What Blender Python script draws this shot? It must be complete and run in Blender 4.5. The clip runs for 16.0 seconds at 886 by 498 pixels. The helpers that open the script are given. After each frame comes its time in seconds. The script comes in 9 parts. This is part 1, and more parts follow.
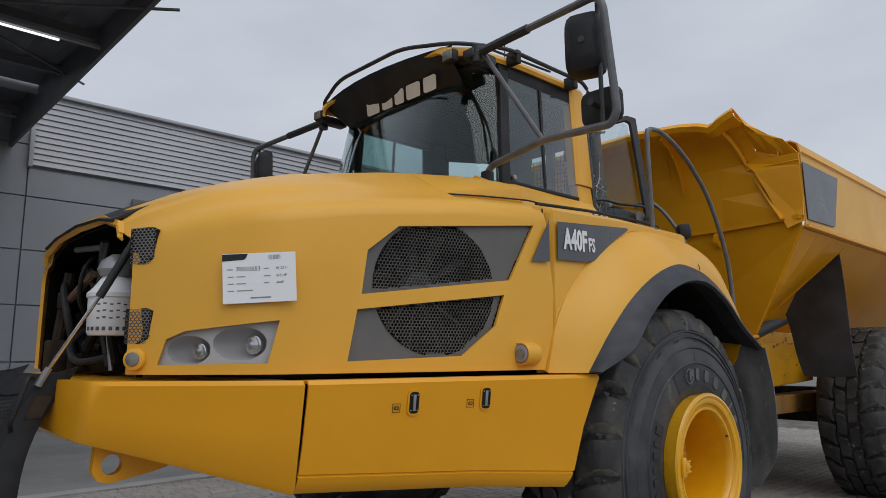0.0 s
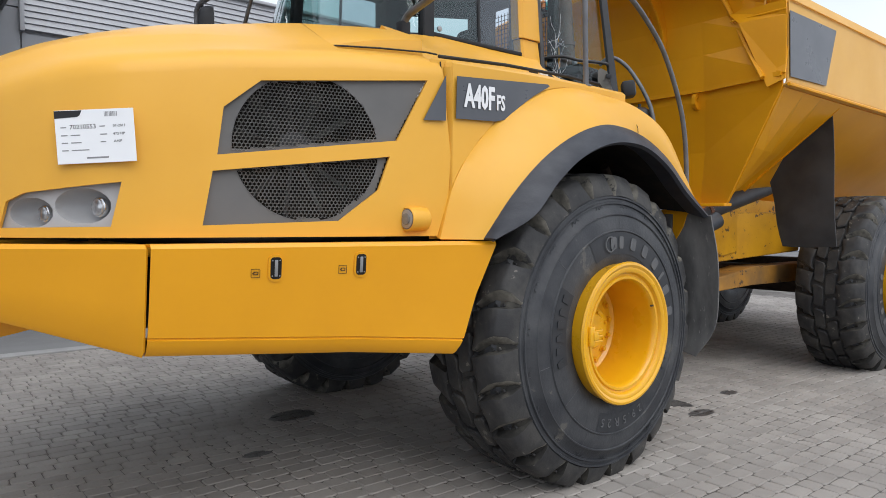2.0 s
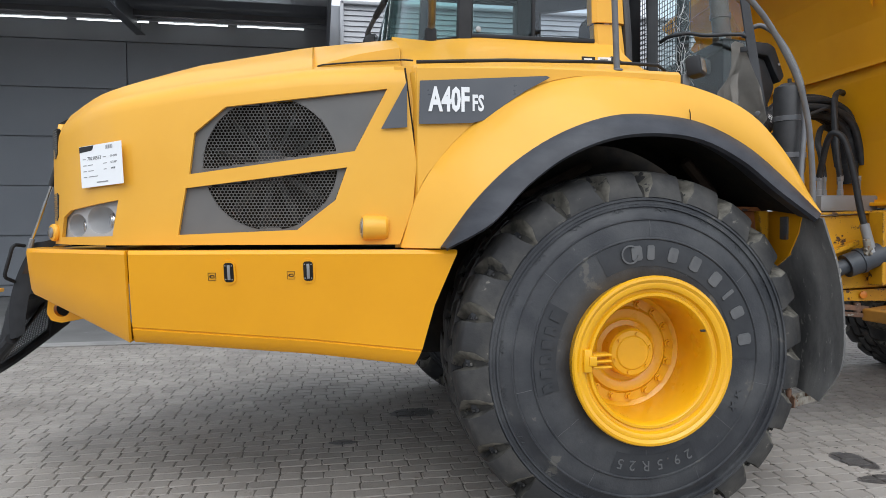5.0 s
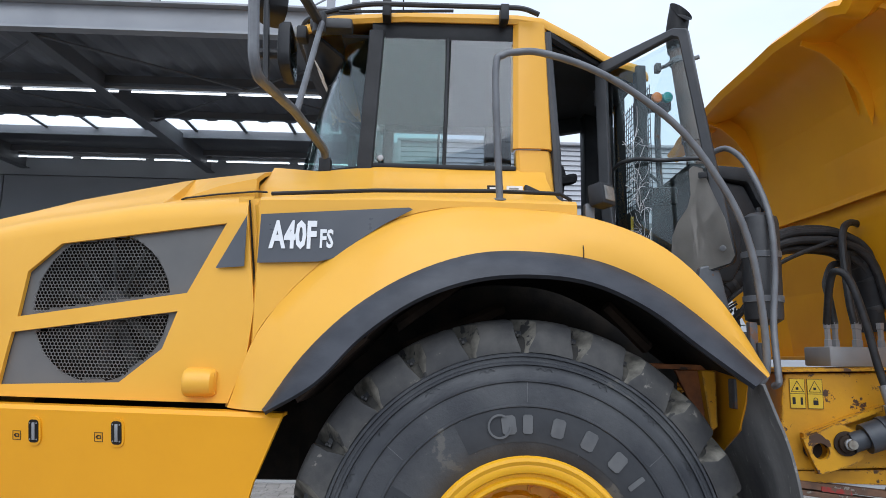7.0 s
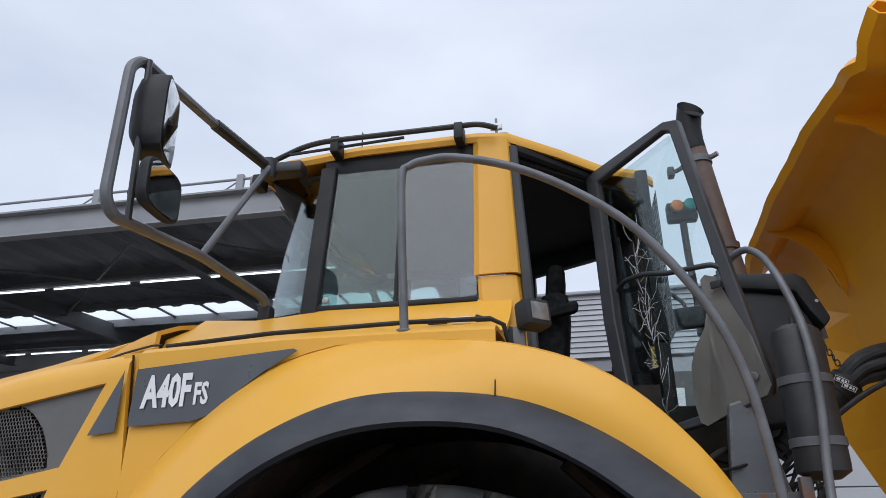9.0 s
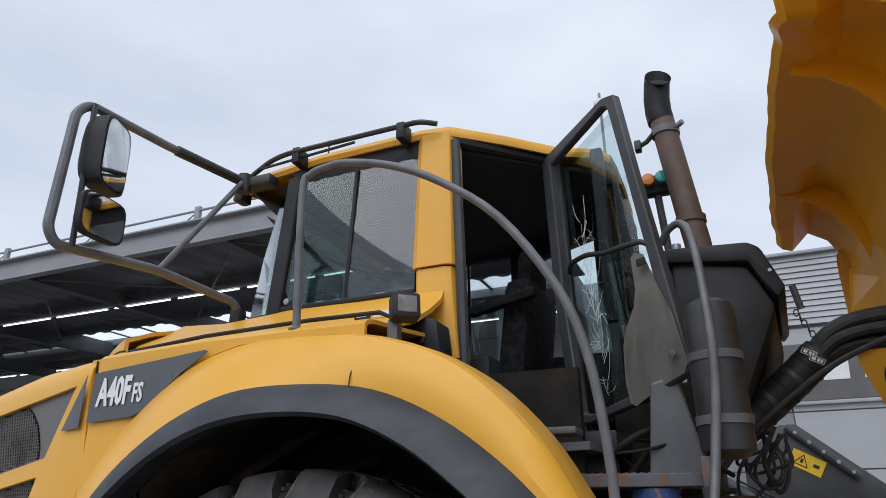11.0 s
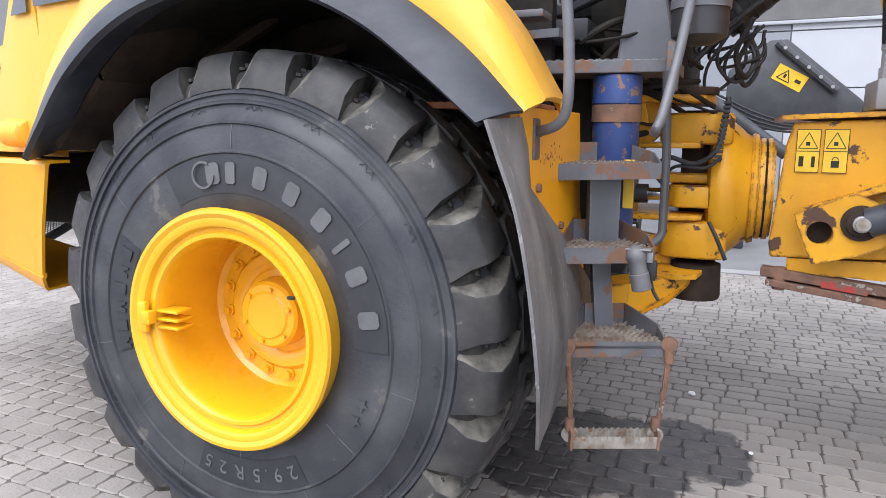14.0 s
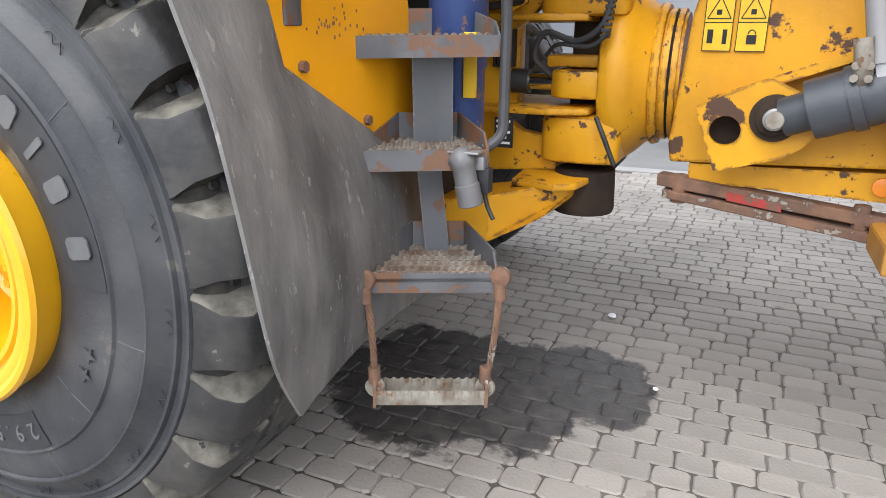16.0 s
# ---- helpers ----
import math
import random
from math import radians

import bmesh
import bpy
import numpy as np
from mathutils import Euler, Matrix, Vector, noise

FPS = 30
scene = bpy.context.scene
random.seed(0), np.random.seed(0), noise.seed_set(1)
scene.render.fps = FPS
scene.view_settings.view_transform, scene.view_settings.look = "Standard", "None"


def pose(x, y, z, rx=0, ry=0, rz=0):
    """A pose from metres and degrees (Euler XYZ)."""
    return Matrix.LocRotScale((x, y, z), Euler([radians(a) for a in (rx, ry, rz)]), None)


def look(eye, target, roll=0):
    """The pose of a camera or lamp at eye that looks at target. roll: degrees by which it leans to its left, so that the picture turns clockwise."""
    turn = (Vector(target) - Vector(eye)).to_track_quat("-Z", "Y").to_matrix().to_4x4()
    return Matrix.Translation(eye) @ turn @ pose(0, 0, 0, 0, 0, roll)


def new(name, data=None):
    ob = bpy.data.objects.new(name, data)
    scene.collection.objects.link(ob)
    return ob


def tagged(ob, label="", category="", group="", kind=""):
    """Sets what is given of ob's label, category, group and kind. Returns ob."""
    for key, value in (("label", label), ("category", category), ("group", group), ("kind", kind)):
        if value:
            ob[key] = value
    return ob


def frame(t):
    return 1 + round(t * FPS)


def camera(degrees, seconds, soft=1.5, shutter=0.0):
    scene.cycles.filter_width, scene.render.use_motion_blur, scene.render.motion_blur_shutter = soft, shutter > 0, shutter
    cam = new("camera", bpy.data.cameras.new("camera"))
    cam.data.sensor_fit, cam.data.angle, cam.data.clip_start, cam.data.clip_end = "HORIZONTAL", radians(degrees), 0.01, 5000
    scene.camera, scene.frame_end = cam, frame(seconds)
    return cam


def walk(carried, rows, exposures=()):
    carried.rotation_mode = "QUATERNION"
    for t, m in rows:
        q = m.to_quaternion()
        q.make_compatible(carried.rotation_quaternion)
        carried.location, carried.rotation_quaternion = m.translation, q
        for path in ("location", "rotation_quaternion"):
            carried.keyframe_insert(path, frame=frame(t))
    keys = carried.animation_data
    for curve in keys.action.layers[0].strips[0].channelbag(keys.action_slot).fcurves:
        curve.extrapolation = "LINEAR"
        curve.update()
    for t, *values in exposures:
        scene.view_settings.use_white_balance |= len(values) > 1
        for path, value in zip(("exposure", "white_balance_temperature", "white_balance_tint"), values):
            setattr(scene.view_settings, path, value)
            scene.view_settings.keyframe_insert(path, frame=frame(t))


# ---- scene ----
cam = camera(66.4, 16.0, soft=0.8)
# seconds, eye x y z, yaw, pitch, roll
PATH = [
    (0, -3.805, -1.892, 1.458, -43.09, 8.72, -0.11),
    (0.5, -3.714, -2.012, 1.465, -43.25, -0.39, 0.30),
    (1, -3.535, -2.011, 1.437, -43.40, -2.01, 0.43),
    (1.5, -3.319, -2.010, 1.456, -42.56, -2.09, 0.12),
    (2, -3.140, -2.214, 1.437, -39.86, -2.22, 0.19),
    (2.5, -2.939, -2.505, 1.438, -30.43, -1.98, -0.29),
    (3, -2.672, -2.674, 1.435, -23.71, -2.13, 0.18),
    (3.5, -2.442, -2.839, 1.435, -22.96, -2.06, 0.02),
    (3.7, -2.320, -2.917, 1.451, -21.81, -1.99, 0.07),
    (5.8, -1.037, -2.783, 1.462, -4.03, -1.33, 0.12),
    (6, -0.931, -2.729, 1.475, -3.00, -0.88, 0.40),
    (6.5, -0.659, -2.634, 1.527, -1.97, 1.29, 0.59),
    (7, -0.399, -2.496, 1.575, -1.99, 8.91, 1.00),
    (7.5, -0.235, -2.302, 1.587, -2.16, 16.03, 0.64),
    (8, -0.057, -2.155, 1.611, -2.61, 19.79, 0.48),
    (8.5, 0.220, -2.036, 1.596, -1.61, 22.83, -0.23),
    (8.7, 0.321, -1.985, 1.587, 3.75, 22.82, -0.36),
    (10.8, 1.291, -1.754, 1.572, 23.30, 22.76, -0.29),
    (11, 1.362, -1.778, 1.566, 23.24, 21.72, -0.21),
    (11.5, 1.434, -1.705, 1.513, 23.14, 17.62, -0.13),
    (12, 1.471, -1.706, 1.515, 23.03, 13.47, -0.42),
    (12.5, 1.473, -1.689, 1.510, 22.65, 8.80, -0.29),
    (13, 1.480, -1.689, 1.483, 22.70, 3.58, -0.01),
    (13.5, 1.455, -1.677, 1.463, 22.82, -2.93, 0.24),
    (14, 1.438, -1.662, 1.446, 22.91, -9.42, 0.29),
    (14.5, 1.407, -1.502, 1.428, 22.93, -13.55, 0.30),
    (15, 1.394, -1.334, 1.381, 22.61, -14.25, 0.23),
    (15.5, 1.571, -1.134, 1.366, 22.56, -17.26, 0.24),
    (16, 1.790, -0.958, 1.369, 23.46, -17.75, 0.24),
]
EXPOSURES = [(0, -0.2, 6500, 10), (0.5, 0.52, 6496, 10), (1.5, 0.60, 6450, 10), (3.5, 0.58, 6380, 9), (6, 0.82, 6250, 8), (6.5, 0.80, 6100, 8), (7, 0.64, 5950, 9), (7.5, 0.40, 6050, 11), (8.5, 0.25, 6150, 11), (11, 0.22, 6280, 10), (12, 0.68, 5850, 11), (12.5, 1.12, 5700, 13), (13, 1.32, 5750, 15), (14, 1.56, 6200, 14), (15, 1.74, 6450, 11), (16, 1.74, 6480, 10)]
walk(cam, [(t, pose(x, y, z, 90 + p, 0, w) @ pose(0, 0, 0, 0, 0, r)) for t, x, y, z, w, p, r in PATH], EXPOSURES)

# ---- sky and sun: an overcast day ----
world = bpy.data.worlds.new("overcast")
scene.world = world
world.use_nodes = True
wn, wl = world.node_tree.nodes, world.node_tree.links
wn.clear()
sky = wn.new("ShaderNodeTexSky")
sky.sky_type, sky.sun_disc, sky.sun_elevation, sky.sun_rotation = "NISHITA", False, radians(50), radians(172)
sky.air_density, sky.dust_density = 1.0, 3.0
hue = wn.new("ShaderNodeHueSaturation")
hue.inputs["Saturation"].default_value = 0.35
hue.inputs["Value"].default_value = 0.09
wl.new(sky.outputs[0], hue.inputs["Color"])
wtc = wn.new("ShaderNodeTexCoord")
wmap = wn.new("ShaderNodeMapping")
wmap.inputs["Scale"].default_value = (1.2, 1.2, 3.0)
wl.new(wtc.outputs["Generated"], wmap.inputs[0])
wno = wn.new("ShaderNodeTexNoise")
wno.inputs["Scale"].default_value, wno.inputs["Detail"].default_value, wno.inputs["Roughness"].default_value = 1.6, 5, 0.5
wl.new(wmap.outputs[0], wno.inputs["Vector"])
wr = wn.new("ShaderNodeValToRGB")
wr.color_ramp.elements[0].position, wr.color_ramp.elements[0].color = 0.33, (0.54, 0.595, 0.695, 1)
wr.color_ramp.elements[1].position, wr.color_ramp.elements[1].color = 0.66, (0.72, 0.763, 0.835, 1)
wl.new(wno.outputs["Fac"], wr.inputs[0])
wmx = wn.new("ShaderNodeMix")
wmx.data_type = "RGBA"
wmx.inputs[0].default_value = 0.85
wl.new(hue.outputs[0], wmx.inputs[6])
wl.new(wr.outputs[0], wmx.inputs[7])
wbg = wn.new("ShaderNodeBackground")
wbg.inputs["Strength"].default_value = 1.08
wl.new(wmx.outputs[2], wbg.inputs[0])
wl.new(wbg.outputs[0], wn.new("ShaderNodeOutputWorld").inputs[0])
sun = new("sun", bpy.data.lights.new("sun", "SUN"))
sun.data.energy, sun.data.angle, sun.data.color = 1.2, radians(60), (1.0, 0.98, 0.96)
sun.matrix_world = look((-1.3, -9, 12), (0, 0, 0))


# ---- materials ----
def mat(name, colour, rough=0.5, metal=0.0, second=None, scale=8.0, detail=6.0, lo=0.4, hi=0.65, bump=0.0, bump_scale=60.0,
        wear=None, wear_at=0.62, wear_scale=5.0, random_value=0.0, rough_var=0.1, stretch=(1, 1, 1), coat=0.0, spec=0.5, grit=0.0, edge=0.0, under=None):
    """A paint, rubber, metal or stone: a base colour, a second one in broad patches, fine relief, and chips of a third."""
    m = bpy.data.materials.new(name)
    m.use_nodes = True
    n, l = m.node_tree.nodes, m.node_tree.links
    b = n["Principled BSDF"]
    b.inputs["Roughness"].default_value, b.inputs["Metallic"].default_value = rough, metal
    b.inputs["Specular IOR Level"].default_value = spec
    if coat:
        b.inputs["Coat Weight"].default_value, b.inputs["Coat Roughness"].default_value = coat, 0.12
    tc = n.new("ShaderNodeTexCoord")
    mp = n.new("ShaderNodeMapping")
    mp.inputs["Scale"].default_value = stretch
    l.new(tc.outputs["Object"], mp.inputs[0])

    def noise_of(s, d, r=0.55):
        t = n.new("ShaderNodeTexNoise")
        t.inputs["Scale"].default_value, t.inputs["Detail"].default_value, t.inputs["Roughness"].default_value = s, d, r
        l.new(mp.outputs[0], t.inputs["Vector"])
        return t.outputs["Fac"]

    def ramp(src, a, z):
        r = n.new("ShaderNodeMapRange")
        r.inputs["From Min"].default_value, r.inputs["From Max"].default_value = a, z
        l.new(src, r.inputs["Value"])
        return r.outputs[0]

    def mix(f, a, z):
        x = n.new("ShaderNodeMix")
        x.data_type = "RGBA"
        l.new(f, x.inputs[0])
        for k, v in ((6, a), (7, z)):
            if isinstance(v, tuple):
                x.inputs[k].default_value = (*v, 1)
            else:
                l.new(v, x.inputs[k])
        return x.outputs[2]

    second = second or tuple(c * 0.85 for c in colour)
    col = mix(ramp(noise_of(scale, detail), lo, hi), colour, second)
    if random_value:
        oi = n.new("ShaderNodeObjectInfo")
        gi = n.new("ShaderNodeNewGeometry")
        ad = n.new("ShaderNodeMath")
        ad.operation = "ADD"
        l.new(oi.outputs["Random"], ad.inputs[0])
        l.new(gi.outputs["Random Per Island"], ad.inputs[1])
        mo = n.new("ShaderNodeMath")
        mo.operation = "FRACT"
        l.new(ad.outputs[0], mo.inputs[0])
        mr = n.new("ShaderNodeMapRange")
        mr.inputs["To Min"].default_value, mr.inputs["To Max"].default_value = 1 - random_value, 1 + random_value
        l.new(mo.outputs[0], mr.inputs["Value"])
        hs = n.new("ShaderNodeHueSaturation")
        l.new(mr.outputs[0], hs.inputs["Value"])
        l.new(col, hs.inputs["Color"])
        col = hs.outputs[0]
    if wear:
        col = mix(ramp(noise_of(wear_scale, 8, 0.62), wear_at, wear_at + 0.03), col, wear)
    if grit:
        col = mix(ramp(noise_of(34.0, 5, 0.6), grit, grit + 0.03), col, wear)
    if edge:
        # paint knocked off along the edges, in broken runs
        be = n.new("ShaderNodeBevel")
        be.samples = 4
        be.inputs["Radius"].default_value = edge
        ge = n.new("ShaderNodeNewGeometry")
        dt = n.new("ShaderNodeVectorMath")
        dt.operation = "DOT_PRODUCT"
        l.new(be.outputs[0], dt.inputs[0])
        l.new(ge.outputs["Normal"], dt.inputs[1])
        mu = n.new("ShaderNodeMath")
        mu.operation = "MULTIPLY"
        l.new(ramp(dt.outputs["Value"], 0.995, 0.93), mu.inputs[0])
        l.new(ramp(noise_of(21.0, 6, 0.65), 0.46, 0.54), mu.inputs[1])
        col = mix(mu.outputs[0], col, under or wear)
    l.new(col, b.inputs["Base Color"])
    rr = n.new("ShaderNodeMapRange")
    rr.inputs["To Min"].default_value, rr.inputs["To Max"].default_value = max(0.02, rough - rough_var), min(1, rough + rough_var)
    l.new(noise_of(scale * 2.3, 4), rr.inputs["Value"])
    l.new(rr.outputs[0], b.inputs["Roughness"])
    if bump:
        bp = n.new("ShaderNodeBump")
        bp.inputs["Strength"].default_value, bp.inputs["Distance"].default_value = bump, 0.004
        l.new(noise_of(bump_scale, 4), bp.inputs["Height"])
        l.new(bp.outputs[0], b.inputs["Normal"])
    return m


def glass_mat(name, tint, rough=0.02, gloss=0.08):
    m = bpy.data.materials.new(name)
    m.use_nodes = True
    n, l = m.node_tree.nodes, m.node_tree.links
    n.clear()
    tr = n.new("ShaderNodeBsdfTransparent")
    tr.inputs[0].default_value = (*tint, 1)
    gl = n.new("ShaderNodeBsdfGlossy")
    gl.inputs["Roughness"].default_value = rough
    lw = n.new("ShaderNodeLayerWeight")
    pw = n.new("ShaderNodeMath")
    pw.operation = "POWER"
    l.new(lw.outputs["Facing"], pw.inputs[0])
    pw.inputs[1].default_value = 2.5
    fr = n.new("ShaderNodeMath")
    fr.operation = "MULTIPLY_ADD"
    l.new(pw.outputs[0], fr.inputs[0])
    fr.inputs[1].default_value, fr.inputs[2].default_value = 0.7, gloss
    mx = n.new("ShaderNodeMixShader")
    l.new(fr.outputs[0], mx.inputs[0])
    l.new(tr.outputs[0], mx.inputs[1])
    l.new(gl.outputs[0], mx.inputs[2])
    l.new(mx.outputs[0], n.new("ShaderNodeOutputMaterial").inputs[0])
    return m


YEL = mat("yellow_plastic", (0.75, 0.390, 0.044), 0.42, second=(0.71, 0.360, 0.035), scale=1.6, bump=0.05, bump_scale=160, coat=0.15, spec=0.32)
YELS = mat("yellow_steel", (0.75, 0.335, 0.008), 0.38, second=(0.70, 0.305, 0.007), scale=1.3, bump=0.06, bump_scale=90, coat=0.2,
           wear=(0.16, 0.07, 0.03), wear_at=0.74, wear_scale=9, spec=0.32)
YELB = mat("yellow_body_paint", (0.84, 0.375, 0.008), 0.36, second=(0.74, 0.315, 0.007), scale=0.9, bump=0.08, bump_scale=40,
           wear=(0.25, 0.12, 0.05), wear_at=0.76, wear_scale=3, spec=0.32)
YELW = mat("worn_yellow_paint", (0.62, 0.305, 0.011), 0.42, second=(0.46, 0.215, 0.014), scale=4, lo=0.42, hi=0.74, bump=0.3, bump_scale=45,
           wear=(0.075, 0.040, 0.024), wear_at=0.604, wear_scale=10, grit=0.675, spec=0.32, edge=0.014, under=(0.10, 0.045, 0.022))
RIM = mat("rim_yellow_paint", (0.77, 0.39, 0.006), 0.30, second=(0.71, 0.35, 0.005), scale=3, bump=0.10, bump_scale=45, coat=0.35)
TYRE = mat("tyre_rubber", (0.032, 0.034, 0.039), 0.5, second=(0.065, 0.067, 0.070), scale=4, bump=0.45, bump_scale=75, rough_var=0.18, spec=0.34, wear=(0.095, 0.092, 0.085), wear_at=0.635, wear_scale=8)
TREAD = mat("dusty_tread_rubber", (0.030, 0.030, 0.031), 0.55, random_value=0.10, second=(0.068, 0.065, 0.060), scale=7, lo=0.42, hi=0.70, bump=0.6, bump_scale=45, spec=0.3, rough_var=0.2, wear=(0.16, 0.15, 0.13), wear_at=0.635, wear_scale=14)
DUSTY = mat("dust_packed_rubber", (0.060, 0.057, 0.050), 0.9, second=(0.19, 0.178, 0.152), scale=13, lo=0.36, hi=0.68, bump=0.6, bump_scale=60, spec=0.1, wear=(0.04, 0.04, 0.04), wear_at=0.58, wear_scale=11)
NOTCH = mat("notch_rubber", (0.034, 0.033, 0.031), 0.85, second=(0.10, 0.094, 0.080), scale=9, lo=0.48, hi=0.72, bump=0.5, bump_scale=60, spec=0.1)
LIP = mat("fender_rubber", (0.022, 0.0245, 0.032), 0.5, second=(0.042, 0.045, 0.054), scale=5, bump=0.15, bump_scale=90, stretch=(1, 1, 2), spec=0.4)
BLACK = mat("black_plastic", (0.014, 0.0145, 0.016), 0.55, second=(0.024, 0.025, 0.028), scale=6, bump=0.1, bump_scale=120, spec=0.3)
BLACKM = mat("black_metal", (0.020, 0.021, 0.023), 0.5, second=(0.034, 0.034, 0.036), scale=9, bump=0.1)
FRAMEG = mat("dark_grey_frame", (0.040, 0.042, 0.046), 0.5, second=(0.055, 0.057, 0.062), scale=5, bump=0.1, spec=0.4)
CYLG = mat("blue_grey_barrel", (0.034, 0.040, 0.049), 0.45, second=(0.055, 0.061, 0.072), scale=5, bump=0.2, wear=(0.2, 0.21, 0.22), wear_at=0.70, wear_scale=9)
GREYM = mat("grey_painted_steel", (0.11, 0.115, 0.125), 0.45, second=(0.075, 0.08, 0.088), scale=4, bump=0.12, wear=(0.14, 0.075, 0.045), wear_at=0.625, wear_scale=11, grit=0.70, edge=0.006, under=(0.24, 0.23, 0.22))
GREYR = mat("rusty_grey_steel", (0.11, 0.112, 0.12), 0.55, second=(0.07, 0.07, 0.075), scale=6, bump=0.3, wear=(0.15, 0.075, 0.042), wear_at=0.53, wear_scale=9)
RUSTB = mat("bright_rust", (0.30, 0.105, 0.030), 0.8, second=(0.15, 0.055, 0.024), scale=11, bump=0.4, wear=(0.07, 0.045, 0.035), wear_at=0.60, wear_scale=8)
RUST = mat("rusty_steel", (0.19, 0.10, 0.06), 0.8, second=(0.09, 0.055, 0.04), scale=14, bump=0.5, wear=(0.26, 0.235, 0.20), wear_at=0.60, wear_scale=14)
MUDDY = mat("muddy_grey_steel", (0.26, 0.245, 0.21), 0.85, second=(0.15, 0.12, 0.09), scale=18, bump=0.6, wear=(0.17, 0.09, 0.05), wear_at=0.60, wear_scale=20)
RAILM = mat("grey_handrail_paint", (0.13, 0.135, 0.145), 0.4, second=(0.09, 0.092, 0.1), scale=9, bump=0.1)
PANELG = mat("grey_grille_panel", (0.125, 0.12, 0.115), 0.45, second=(0.10, 0.098, 0.095), scale=3, bump=0.05, bump_scale=200)
DECAL = mat("dark_grey_decal", (0.060, 0.065, 0.076), 0.3, second=(0.078, 0.083, 0.093), scale=3, spec=0.6)
WHITE = mat("white_print", (0.78, 0.79, 0.80), 0.45, second=(0.72, 0.73, 0.74), scale=5)
GREYP = mat("light_grey_plastic", (0.25, 0.25, 0.255), 0.45, second=(0.21, 0.21, 0.215), scale=3, bump=0.05)
SILVER = mat("silver_metal", (0.34, 0.345, 0.35), 0.35, 0.4, second=(0.26, 0.265, 0.27), scale=3)
CHROME = mat("chrome", (0.75, 0.75, 0.76), 0.15, 1.0, second=(0.6, 0.6, 0.6), scale=10)
BLUE = mat("blue_cylinder_paint", (0.022, 0.05, 0.17), 0.5, second=(0.035, 0.07, 0.21), scale=5, wear=(0.20, 0.12, 0.085), wear_at=0.575, wear_scale=22, bump=0.3)
# black for grimy metal, and for the shade in well, bay and joint
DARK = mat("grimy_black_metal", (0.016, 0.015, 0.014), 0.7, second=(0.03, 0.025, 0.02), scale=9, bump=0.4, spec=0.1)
GRIME = mat("grimy_brown_metal", (0.05, 0.034, 0.024), 0.75, second=(0.018, 0.014, 0.012), scale=6, bump=0.4, spec=0.15)
EXH = mat("heat_browned_steel", (0.13, 0.085, 0.065), 0.6, second=(0.08, 0.055, 0.045), scale=7, bump=0.25, wear=(0.16, 0.075, 0.04), wear_at=0.66)
HOSE = mat("hose_rubber", (0.025, 0.026, 0.028), 0.5, second=(0.04, 0.04, 0.042), scale=20, bump=0.2, bump_scale=200, spec=0.25)
FABRIC = mat("black_seat_fabric", (0.015, 0.015, 0.016), 0.9, second=(0.03, 0.03, 0.032), scale=30, bump=0.4, bump_scale=220, spec=0.1)
TRIMG = mat("warm_grey_moulded_plastic", (0.29, 0.272, 0.245), 0.55, second=(0.24, 0.225, 0.205), scale=4, bump=0.15, bump_scale=200)
CLADD = mat("wall_panel_grey", (0.235, 0.245, 0.265), 0.45, second=(0.215, 0.225, 0.245), scale=0.6, bump=0.03)
CLADL = mat("wall_panel_light", (0.42, 0.43, 0.45), 0.45, second=(0.38, 0.39, 0.41), scale=0.6, bump=0.03)
LOUV = mat("louvre_metal", (0.38, 0.39, 0.415), 0.4, second=(0.34, 0.35, 0.37), scale=0.8)
STEEL = mat("canopy_steel", (0.115, 0.12, 0.13), 0.5, second=(0.09, 0.095, 0.105), scale=1.0)
ROOFU = mat("canopy_sheet", (0.12, 0.125, 0.14), 0.5, second=(0.10, 0.105, 0.12), scale=1.0)
MIRR = mat("mirror_glass", (0.85, 0.86, 0.87), 0.03, 1.0, second=(0.82, 0.83, 0.84), rough_var=0.01)
LENS = mat("lamp_lens", (0.22, 0.21, 0.19), 0.08, second=(0.13, 0.125, 0.115), scale=20, rough_var=0.05)
LENSB = mat("bright_lamp_glass", (0.60, 0.61, 0.62), 0.08, 0.7, second=(0.30, 0.30, 0.31), scale=40, rough_var=0.05)
AMBER = mat("amber_lens", (0.75, 0.25, 0.02), 0.2, second=(0.7, 0.2, 0.02))
TEAL = mat("teal_lens", (0.02, 0.45, 0.42), 0.2, second=(0.02, 0.38, 0.36))
STICK = mat("yellow_sticker", (0.70, 0.45, 0.015), 0.45, second=(0.62, 0.39, 0.012), scale=12)
LAMPG = mat("dull_lamp_grey", (0.14, 0.142, 0.145), 0.5, second=(0.10, 0.10, 0.102), scale=9, bump=0.2)
LAMPP = mat("pale_grey_plastic", (0.40, 0.40, 0.405), 0.5, second=(0.35, 0.35, 0.355), scale=4, bump=0.05)
PAVE = mat("concrete_pavers", (0.325, 0.300, 0.272), 0.85, second=(0.245, 0.225, 0.204), scale=1.1, bump=0.9, bump_scale=70, random_value=0.10,
           wear=(0.24, 0.215, 0.19), wear_at=0.635, wear_scale=7, grit=0.70)
LINING = mat("smooth_dark_lining", (0.055, 0.057, 0.060), 0.8, second=(0.046, 0.048, 0.051), scale=2, spec=0.2)
JOINT = mat("dirty_joint_sand", (0.095, 0.085, 0.075), 0.95, second=(0.175, 0.16, 0.145), scale=2.2, lo=0.46, hi=0.66, bump=0.7, bump_scale=80)


